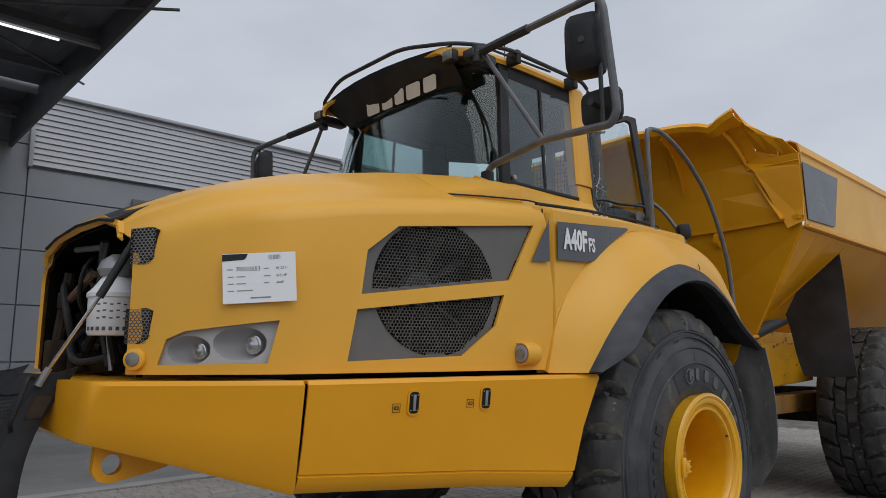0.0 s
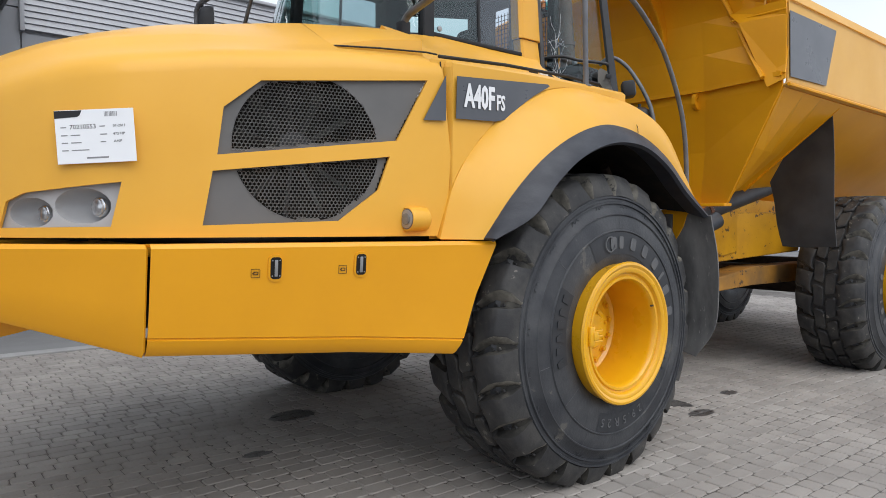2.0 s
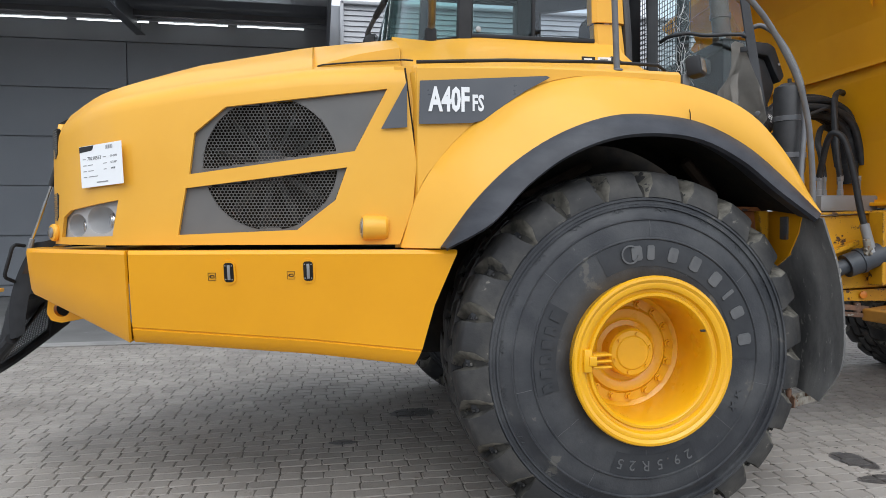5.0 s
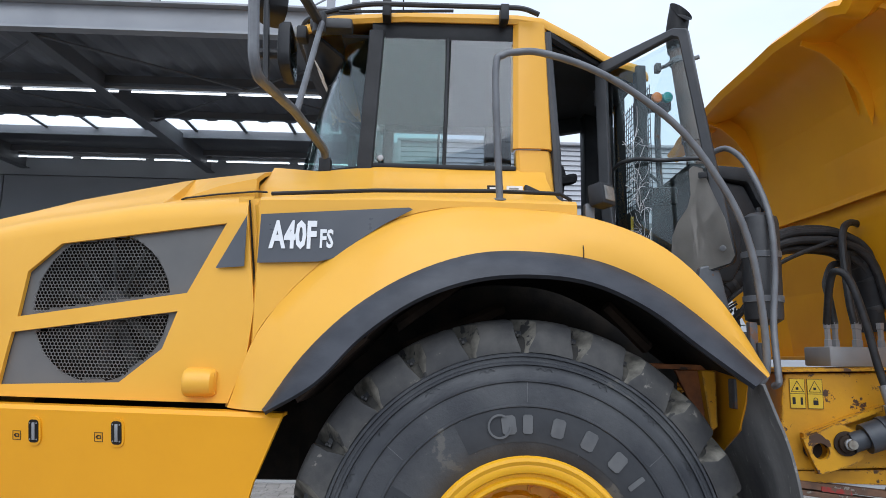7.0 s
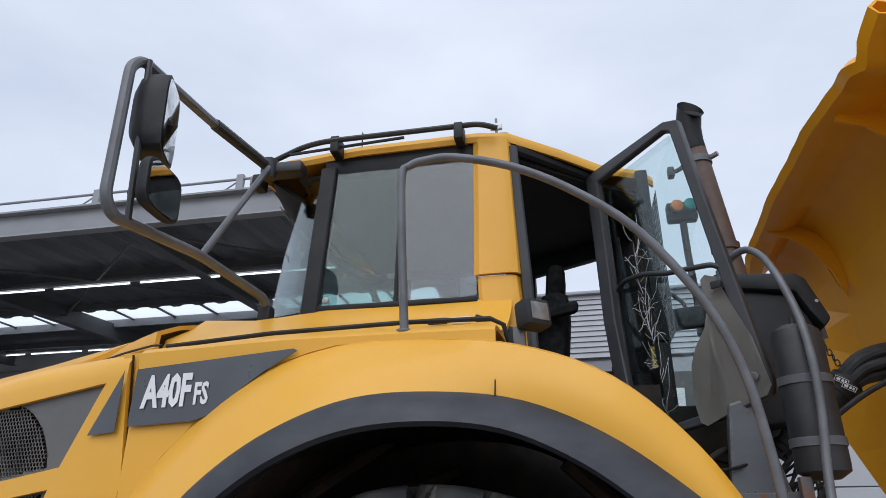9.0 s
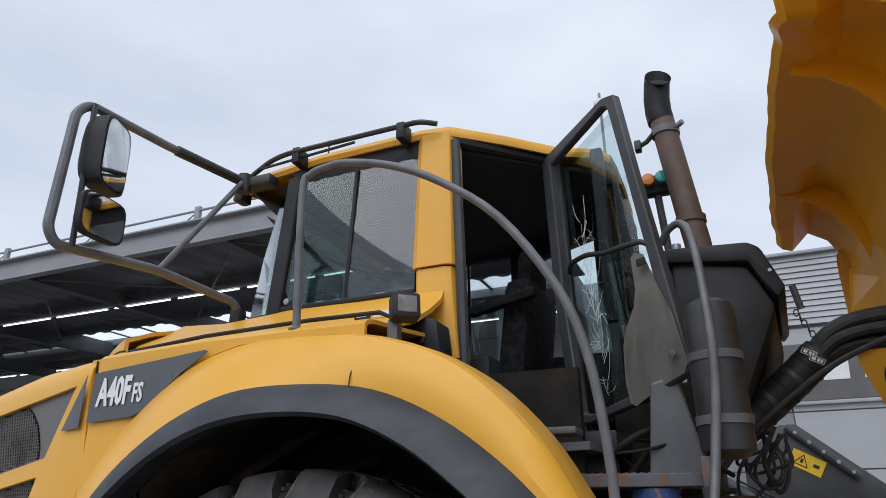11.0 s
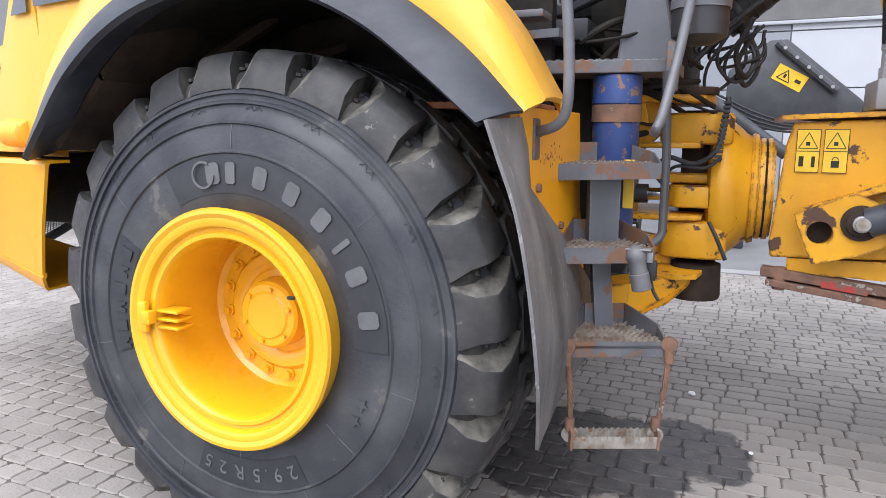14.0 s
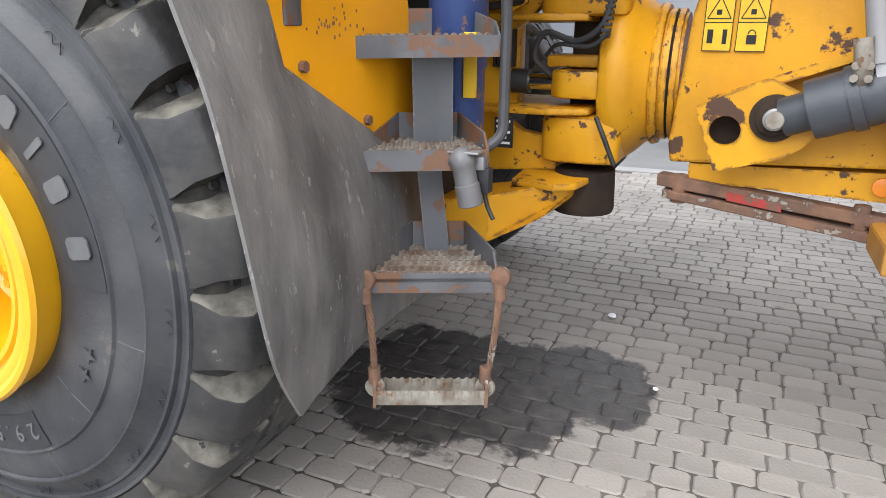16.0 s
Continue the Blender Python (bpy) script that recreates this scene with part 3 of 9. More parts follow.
def lugs_mesh(cy):
    """The tread: staggered lugs with scooped notches between them, opening at the shoulder."""
    bm = bmesh.new()
    N = 24
    da = math.tau / N
    for side in (0, 1):
        cols = []
        for k in range(N):
            for s in range(13):
                col = []
                for j, (y, r) in enumerate(TOP):
                    wf = lerp([(0.068, 0.02), (0.086, 0.07), (0.12, 0.085), (0.2, 0.07), (0.26, 0.035), (0.31, 0.025), (0.375, 0.02)], y)
                    sl = lerp([(0.068, 0.05), (0.086, 0.11), (0.12, 0.115), (0.2, 0.085), (0.26, 0.035), (0.375, 0.02)], y)
                    st = sl * 0.55
                    c = lerp([(0.07, 0.0), (0.14, 0.02), (0.20, 0.10), (0.25, 0.24), (0.30, 0.16), (0.352, 0.30), (0.375, 0.30)], y)
                    f = (-0.5, -0.40, -(wf + sl * 1.5 + 0.03), -(wf + sl * 1.5), -(wf + sl * 0.7), -wf * 0.8, 0.0, wf * 0.9, wf + st * 0.5, wf + st, wf + st + 0.035, 0.38, 0.5)[s]
                    deep = s in (5, 6, 7)
                    half = s in (4, 8)
                    fl = lerp([(0.068, 0.748), (0.086, 0.776), (0.108, 0.800), (0.14, 0.822), (0.2, 0.838), (0.375, 0.84)], y)
                    depth = (r - fl) * (0.6 if y < 0.08 else 1.0 if y < 0.262 else 0.0)
                    rr = r - depth * (1.0 if deep else 0.48 if half else 0.0) - (0.003 if s in (3, 9) else 0.0)
                    zig = 0.012 * math.sin(math.tau * (f + 0.15)) * (1 if 0.24 < y < 0.27 else 0)
                    a = (k + f + c + (0.5 if side else 0.0)) * da
                    rr += 0.0028 * noise.noise(Vector((math.cos(a) * 4, y * 9, math.sin(a) * 4)))
                    yy = y + zig + (0.006 if deep and y < 0.1 else 0.0)
                    yy = yy if not side else 0.75 - yy
                    col.append(bm.verts.new((rr * math.cos(a), cy + yy, rr * math.sin(a))))
                cols.append((s, col))
        for (s, u), (s2, v) in zip(cols, cols[1:] + cols[:1]):
            for j in range(len(TOP) - 1):
                fc = bm.faces.new((u[j], u[j + 1], v[j + 1], v[j]))
                fc.material_index = (2 if s in (3, 4) else 1) if 3 <= s <= 8 and j < 7 else 0
    bmesh.ops.remove_doubles(bm, verts=bm.verts[:], dist=1e-4)
    # middle blocks: two rows of skewed six-sided blocks, half a pitch apart, between narrow zigzag grooves
    plan = [(-0.45, 0.290), (-0.39, 0.276), (0.33, 0.280), (0.42, 0.292), (0.49, 0.352), (0.43, 0.367), (-0.27, 0.367), (-0.37, 0.352)]
    for side in (0, 1):
        for k in range(N):
            mid = (0.03, 0.322)
            lift = 0.003 * noise.noise(Vector((k * 1.7, side * 9.0, 2.0)))
            rings = []
            for q, r in ((1.0, 0.856), (1.0, 0.882), (0.90, 0.890)):
                ring = []
                for f, y in plan:
                    a = (k + 0.22 + mid[0] + (f - mid[0]) * q + (0.5 if side else 0.0)) * da
                    yy = mid[1] + (y - mid[1]) * q
                    ring.append(bm.verts.new(((r + lift) * math.cos(a), cy + (0.75 - yy if side else yy), (r + lift) * math.sin(a))))
                rings.append(ring)
            for u, v in zip(rings, rings[1:]):
                for i in range(8):
                    bm.faces.new((u[i], u[(i + 1) % 8], v[(i + 1) % 8], v[i]))
            bm.faces.new(rings[-1])
    # small round wear studs in the notches
    for k in range(N):
        for y, r in ((0.13, 0.816), (0.165, 0.830)):
            a = (k + lerp([(0.14, 0.02), (0.20, 0.10)], y)) * da + 0.012
            q = Vector((r * math.cos(a), cy + y, r * math.sin(a)))
            disc(q, 0.010, (math.cos(a), 0, math.sin(a)), 7, 0.010, bm)
    return bm


def rim_mesh(cy):
    prof = [(0.10, 0.37), (0.0, 0.385), (-0.028, 0.394), (-0.040, 0.388), (-0.042, 0.376), (-0.034, 0.362), (-0.036, 0.348), (-0.030, 0.336), (-0.012, 0.328),
            (-0.010, 0.318), (-0.020, 0.312), (-0.020, 0.300), (-0.010, 0.292), (0.02, 0.286), (0.12, 0.283), (0.26, 0.280), (0.275, 0.262), (0.278, 0.22),
            (0.262, 0.205), (0.262, 0.165), (0.272, 0.150), (0.268, 0.125), (0.20, 0.118), (0.190, 0.108), (0.188, 0.085), (0.182, 0.078), (0.182, 0.0005)]
    return lathe(prof, (0, cy, 0), "y", 72)


def build_wheel():
    c = Vector((0, 0, 0.835))
    m = Matrix.Translation((0, 0, 0.835))
    bm = tyre_mesh(0.0)
    bmesh.ops.transform(bm, matrix=m, verts=bm.verts[:])
    tyre = part("wheel", bm, TYRE, TRUCK, "huge black earthmover tyre on a bright yellow steel rim")
    bm = lugs_mesh(0.0)
    bmesh.ops.transform(bm, matrix=m, verts=bm.verts[:])
    part("tread", bm, [TREAD, NOTCH, DUSTY], tyre, "deep worn tread lugs grey with dust")
    bm = rim_mesh(0.0)
    bmesh.ops.transform(bm, matrix=m, verts=bm.verts[:])
    part("rim", bm, RIM, tyre, "glossy yellow deep-dish rim")
    me = None
    for k in range(16):
        a = k * math.tau / 16 + 0.1
        if me is None:
            bm = disc((0, 0, 0), 0.0145, (0, -1, 0), 6, 0.024)
            disc((0, 0, 0), 0.021, (0, -1, 0), 12, 0.008, bm)
            nut = part("wheel_nut", bm, RIM, tyre, smooth=False)
            me = nut.data
        else:
            nut = new("wheel_nut", me)
            nut.parent = tyre
        nut.location = (0.235 * math.cos(a), 0.276, 0.835 + 0.235 * math.sin(a))
    for k in range(6):
        a = k * math.tau / 6 + 0.3
        part("hub_bolt", disc((0.095 * math.cos(a), 0.186, 0.835 + 0.095 * math.sin(a)), 0.008, (0, -1, 0), 6, 0.01), RIM, tyre, smooth=False)
    # lock lug of the rim's ring, with its ribs
    lug = part("ring_lock", box(-0.345, -0.305, -0.052, -0.03, 0.80, 0.905, 0.008), RIM, tyre)
    part("lock_tab", box(-0.322, -0.285, -0.058, -0.02, 0.83, 0.875, 0.006), RIM, lug)
    for z in (0.815, 0.842, 0.870):
        part("lock_rib", box(-0.29, -0.20, -0.02, 0.05, z - 0.005, z + 0.005, 0.003), RIM, lug)
    part("valve_notch", box(0.238, 0.262, -0.024, -0.014, 0.962, 0.972, 0.002), BLACK, lug)

    # sidewall: darker smooth fields with raised marks, a size, stars and fine mould lines
    def wall_y(r):
        return lerp([(0.42, 0.030), (0.48, 0.026), (0.56, 0.030), (0.62, 0.034), (0.65, 0.040), (0.688, 0.060), (0.75, 0.065)], r)

    def field(a0, a1, r0, r1):
        rows = []
        n = 24
        for k in range(n + 1):
            a = math.radians(a0 + (a1 - a0) * k / n)
            rows.append([(r * math.cos(a), wall_y(r) - 0.0025, 0.835 + r * math.sin(a)) for r in (r0, (r0 + r1) / 2, r1)])
        return part("sidewall_field", sheet(rows, 0.0), SMOOTHR, tyre, "smooth dark lettering field")
    field(118, -2, 0.435, 0.553)
    field(196, 150, 0.450, 0.553)
    field(298, 250, 0.450, 0.553)

    def raised(a, r, poly, m, name):
        """A raised mark at the angle a: its foot towards the hub."""
        a = math.radians(a)
        up = Vector((math.cos(a), 0, math.sin(a)))
        along = Vector((math.sin(a), 0, -math.cos(a)))
        mm = on_face(Vector((0, wall_y(r) - 0.003, 0.835)) + up * r, along, up)
        own = prism([(x, y, 0) for x, y in poly], (0, 0, 0), (0, 0, 0.004))
        bmesh.ops.transform(own, matrix=mm, verts=own.verts[:])
        return part(name, own, m, tyre, smooth=False)
    h = 0.034
    for k, w in enumerate((0.026, 0.018, 0.024, 0.025, 0.026, 0.009, 0.025, 0.026)):
        c = w * 0.35
        block = [(-w, -h + c), (-w + c, -h), (w - c, -h), (w, -h + c), (w, h - c), (w - c, h), (-w + c, h), (-w, h - c)]
        raised((97, 89, 76, 62, 47.5, 36, 24.5, 9)[k], 0.497, block, MARKR, "sidewall_mark")
    rows = []
    for k in range(22):
        a = math.radians(60 + k * 300 / 21)
        c = Vector((0.497 * math.cos(math.radians(101)), 0.018, 0.835 + 0.497 * math.sin(math.radians(101))))
        q = c + Vector((0.044 * math.cos(a) , 0, 0.044 * math.sin(a)))
        q2 = c + Vector((0.037 * math.cos(a) , 0, 0.037 * math.sin(a)))
        rows.append([q, q2])
    part("sidewall_mark", sheet(rows, 0.004), MARKR, tyre, smooth=False)
    for k in range(6):
        a = 193 - k * 7.6
        raised(a, 0.50, [(-0.019, -0.026), (0.019, -0.026), (0.019, 0.026), (-0.019, 0.026)] if k % 2 else [(-0.019, -0.026), (-0.006, -0.026), (0.0, -0.005), (0.012, -0.026), (0.020, -0.026), (0.016, 0.012), (0.008, 0.026), (-0.019, 0.026)], SMOOTHR, "sidewall_mark")
    for k, ch in enumerate("29.5R25"):
        a = math.radians(294 - (0, 7, 12, 17, 25, 33, 40)[k])
        up = Vector((math.cos(a), 0, math.sin(a)))
        along = Vector((math.sin(a), 0, -math.cos(a)))
        lettering(ch, 0.068, on_face(Vector((0, wall_y(0.5) - 0.003, 0.835)) + up * 0.50, along, up), MARKR, "size_mark", tyre, 0.0025)
    for a, r in ((-22, 0.50), (-29, 0.50)):
        star = []
        for k in range(10):
            t = math.pi / 2 + k * math.pi / 5
            q = 0.024 if k % 2 == 0 else 0.010
            star.append((q * math.cos(t), q * math.sin(t)))
        raised(a, r, star, TYRE, "star_mark")
    for k in range(14):
        a = math.radians(12 + k * 360 / 14)
        d = Vector((math.cos(a), 0, math.sin(a)))
        pts = [Vector((0, wall_y(r) - 0.0005, 0.835)) + d * r for r in (0.575, 0.61, 0.65)] if k % 2 else [Vector((0, wall_y(r) - 0.0005, 0.835)) + d * r for r in (0.43, 0.5, 0.56)]
        part("mould_line", tube(pts, 0.0014, 4), MARKR, tyre)
    for k in range(40):
        a0 = k * math.tau / 40
        pts = []
        for j in range(5):
            a, r = a0 + j * 0.022, 0.690 + (0.018 if j % 2 else 0.0) + random.uniform(-0.004, 0.004)
            pts.append((r * math.cos(a), wall_y(r) - 0.001, 0.835 + r * math.sin(a)))
        if k % 2:
            part("mould_line", tube(pts, 0.0016, 4), TYRE, tyre)
    return tyre


FRONT_WHEEL = build_wheel()


def mirror_y(m):
    return Matrix.Translation((0, 2 * CY, 0)) @ Matrix.Diagonal((1, -1, 1, 1))


def far_wheel(x, near):
    """A copy of the front wheel on another axle end."""
    made = {}
    for o in (FRONT_WHEEL, *FRONT_WHEEL.children_recursive):
        c = o.copy()
        scene.collection.objects.link(c)
        made[o] = c
        c.parent = made.get(o.parent, o.parent)
    w = made[FRONT_WHEEL]
    turn = pose(0, 0, 0, 0, 17 + 40 * x, 0) if near else pose(0, 0, 0, 0, 31, 180)
    m = Matrix.Translation((x, 0.0 if near else 2 * CY, 0.835)) @ turn @ Matrix.Translation((0, 0, -0.835))
    w.matrix_basis = Matrix.Translation(-TRUCK.location) @ m
    return w


far_wheel(0.0, False)
for x in (4.60, 6.54):
    far_wheel(x, True)
    far_wheel(x, False)


# ---- bonnet and front ----
HOOD_Y = [(-2.92, 1.15), (-2.86, 0.97), (-2.79, 0.85), (-2.70, 0.75), (-2.606, 0.66), (-2.52, 0.59), (-2.42, 0.525), (-2.1, 0.448), (-1.2, 0.244), (-1.03, 0.218), (-0.45, 0.184), (0.4, 0.165)]


def hood_y(x):
    return lerp(HOOD_Y, x)


def hood_section(x):
    """Points (y, z) of the bonnet's near half at x, from its foot to the middle line."""
    y = hood_y(x)
    zs = lerp([(-2.92, 1.88), (-2.79, 1.95), (-2.606, 2.02), (-2.1, 2.105), (-1.55, 2.165), (-1.0, 2.18)], x)
    zt = lerp([(-2.92, 2.04), (-2.79, 2.12), (-2.606, 2.21), (-2.35, 2.30), (-2.1, 2.37), (-1.55, 2.47), (-1.0, 2.535)], x)
    w = CY - y
    # towards the cab a shelf runs along the side and the top rises from it as a lip
    k7 = lerp([(-2.6, 0.60), (-1.9, 0.46), (-1.5, 0.40), (-1.32, 0.52), (-1.1, 0.60)], x)
    y7, z7 = y + w * 0.2, zs + (zt - zs) * k7
    y6, z6 = y + 0.12, zs + 0.045
    lip = lerp([(-1.52, 0.0), (-1.44, 0.025), (-1.3, 0.055), (-1.1, 0.08)], x)
    if x > -1.52:
        ys = lerp([(-1.52, 0.60), (-1.475, 0.585), (-1.3, 0.48), (-1.1, 0.365), (-1.0, 0.33)], x)
        zf = lerp([(-1.52, 2.262), (-1.475, 2.258), (-1.1, 2.238)], x)
        y6, z6 = min(y6, ys - 0.03), zs + 0.045
        step = [(ys, zf), (ys + 0.004, zf + lip)]
        y7, z7 = max(y7, ys + 0.06), max(z7, zf + lip + 0.02)
    else:
        step = [(y6 + (y7 - y6) * 0.5, z6 + (z7 - z6) * 0.5), (y6 + (y7 - y6) * 0.9, z6 + (z7 - z6) * 0.9)]
    return [(y, 1.375), (y - 0.004, 1.55), (y - 0.002, 1.75), (y + 0.000, zs - 0.06), (y + 0.008, zs - 0.02), (y + 0.04, zs + 0.02), (y6, z6), *step,
            (y7, z7), (y + w * 0.33 + 0.04, zs + (zt - zs) * 0.80), (y + w * 0.5, zs + (zt - zs) * 0.94), (y + w * 0.75, zt - 0.006), (CY, zt)]


def flank(x):
    """The bonnet's side plane round the grilles."""
    return 0.244 + (-1.2 - x) * 0.2267


GRILLE_UP = [(-1.943, 2.017), (-1.207, 2.090), (-1.356, 1.806), (-2.115, 1.706), (-2.089, 1.898)]
GRILLE_LOW = [(-2.133, 1.641), (-1.391, 1.732), (-1.445, 1.581), (-1.622, 1.444), (-2.172, 1.423)]
HEADLAMP = [(-2.785, 0.845, 1.412), (-2.765, 0.82, 1.512), (-2.715, 0.76, 1.545), (-2.43, 0.53, 1.588), (-2.466, 0.55, 1.418)]


def carve(ob, cuts):
    """Cuts a bmesh's volume out of an object, for good."""
    me = bpy.data.meshes.new("cut")
    bmesh.ops.recalc_face_normals(cuts, faces=cuts.faces[:])
    cuts.to_mesh(me)
    cuts.free()
    tool = bpy.data.objects.new("cut", me)
    scene.collection.objects.link(tool)
    tool.location = (0, 0, 0)
    mod = ob.modifiers.new("cut", "BOOLEAN")
    mod.operation, mod.solver, mod.object = "DIFFERENCE", "EXACT", tool
    tool.parent = None
    bpy.context.view_layer.update()
    done = bpy.data.meshes.new_from_object(ob.evaluated_get(bpy.context.evaluated_depsgraph_get()))
    ob.modifiers.clear()
    ob.data = done
    done.polygons.foreach_set("use_smooth", [True] * len(done.polygons))
    done.set_sharp_from_angle(angle=radians(35))
    bpy.data.objects.remove(tool)
    return ob


def bonnet():
    xs = [-2.86, -2.79, -2.74, -2.69, -2.64, -2.58, -2.52, -2.46, -2.4, -2.25, -2.1, -1.9, -1.7, -1.58, -1.525, -1.515, -1.47, -1.42, -1.36, -1.3, -1.2, -1.12]
    rows = []
    for x in xs:
        half = [(x, y, z) for y, z in hood_section(x)]
        far = [(a, 2 * CY - b, c) for a, b, c in reversed(half[:-1])]
        # the rear edge follows the joint
        if x == xs[-1]:
            fix = lambda q: (lerp([(1.37, -1.135), (1.64, -1.040), (2.0, -1.085), (2.19, -1.108), (2.6, -1.115)], q[2]), q[1], q[2])
            half, far = [fix(q) for q in half], [fix(q) for q in far]
        rows.append(half + far)
    ob = part("bonnet", sheet(rows, 0.018), YEL, TRUCK, "smooth yellow plastic engine bonnet")
    cuts = bmesh.new()
    for poly in (GRILLE_UP, GRILLE_LOW):
        prism([(x, flank(x) - 0.1, z) for x, z in poly], (0, 0, 0), (0.045, 0.2, 0), cuts)
    prism([(x - 0.06, y - 0.08, z) for x, y, z in HEADLAMP], (0, 0, 0), (0.12, 0.16, 0), cuts)
    # notches of the open front
    return carve(ob, cuts)


BONNET = bonnet()


def bumper():
    """The steel skirt below the bonnet: a long side plate and a tapering front section, with a lip folded under."""
    side = [(-2.362, 0.411), (-1.91, 0.31), (-1.55, 0.23), (-0.891, 0.082)]
    rows = []
    for i, (x, y) in enumerate(side):
        xe = 0 if i < 3 else 1
        zb = lerp([(-2.362, 0.918), (-0.9, 0.822)], x)
        rows.append([(x, y + 0.10, 1.352), (x, y + 0.012, 1.352), (x - 0.004 * xe, y, 1.335), (x - 0.10 * xe, y + 0.035 , 1.10), (x - 0.154 * xe, y + 0.058, zb + 0.076), (x - 0.156 * xe, y + 0.066, zb + 0.072), (x - 0.158 * xe, y + 0.066, zb + 0.068), (x - 0.160 * xe, y + 0.060, zb + 0.064), (x - 0.166 * xe, y + 0.067, zb + 0.045), (x - 0.180 * xe, y + 0.085, zb + 0.012), (x - 0.185 * xe, y + 0.10, zb), (x - 0.185 * xe, y + 0.5, zb + 0.005)])
    a = part("side_skirt", sheet(rows, 0.012), YELS, TRUCK, "yellow steel side skirt")
    rows = []
    for x, y, zb in ((-2.378, 0.414, 0.918), (-2.53, 0.540, 0.968), (-2.68, 0.665, 1.018), (-2.83, 0.790, 1.066), (-2.945, 0.890, 1.102), (-2.982, 0.925, 1.112), (-2.998, 0.955, 1.118), (-3.008, 1.01, 1.124), (-3.045, 1.40, 1.155), (-3.07, 1.70, 1.18)):
        rows.append([(x, y + 0.30, 1.352), (x, y + 0.014, 1.352), (x, y, 1.335), (x, y + 0.028, (1.335 + zb) / 2), (x, y + 0.055, zb + 0.02), (x, y + 0.075, zb), (x, y + 0.4, zb - 0.005)])
    b = part("bumper_corner", sheet(rows, 0.014), YELS, TRUCK, "yellow steel bumper with chipped edges")
    far = []
    for r in rows:
        far.append([(p[0], 2 * CY - p[1], p[2]) for p in r])
    part("bumper_corner", sheet(far, 0.014), YELS, TRUCK)
    # deck behind the bumper, under the open front
    part("front_deck", prism([(-2.97, 1.14, 1.30), (-2.86, 0.98, 1.30), (-2.42, 0.55, 1.30), (-2.3, 0.55, 1.30), (-2.3, 2.85, 1.30), (-2.42, 2.85, 1.30), (-2.86, 2.42, 1.30), (-2.97, 2.26, 1.30)], (0, 0, 0), (0, 0, 0.045), None, 0.006), YELW, TRUCK, "worn yellow front deck plate", smooth=False)
    return a


SKIRT = bumper()


# ---- fender ----
ARCH = [(-0.970, 0.090, 1.359), (-0.824, 0.053, 1.565), (-0.643, 0.030, 1.741), (-0.427, 0.018, 1.874), (-0.186, 0.021, 1.955), (0.065, 0.061, 1.971), (0.315, 0.096, 1.942), (0.548, 0.100, 1.840), (0.753, 0.100, 1.689), (0.932, 0.070, 1.511)]
LIPI = [(-0.946, 0.030, 1.361), (-0.761, -0.039, 1.472), (-0.601, -0.050, 1.637), (-0.413, -0.050, 1.770), (-0.197, -0.049, 1.851), (0.032, -0.032, 1.874), (0.259, 0.000, 1.851), (0.470, 0.008, 1.758), (0.656, 0.007, 1.622), (0.835, -0.030, 1.482)]
CREASE = [(-1.130, 0.215, 1.361), (-1.031, 0.215, 1.649), (-0.838, 0.208, 1.886), (-0.594, 0.190, 2.068), (-0.304, 0.176, 2.158), (0.001, 0.168, 2.162), (0.303, 0.143, 2.121), (0.584, 0.130, 2.005), (0.805, 0.140, 1.796), (0.965, 0.135, 1.538)]


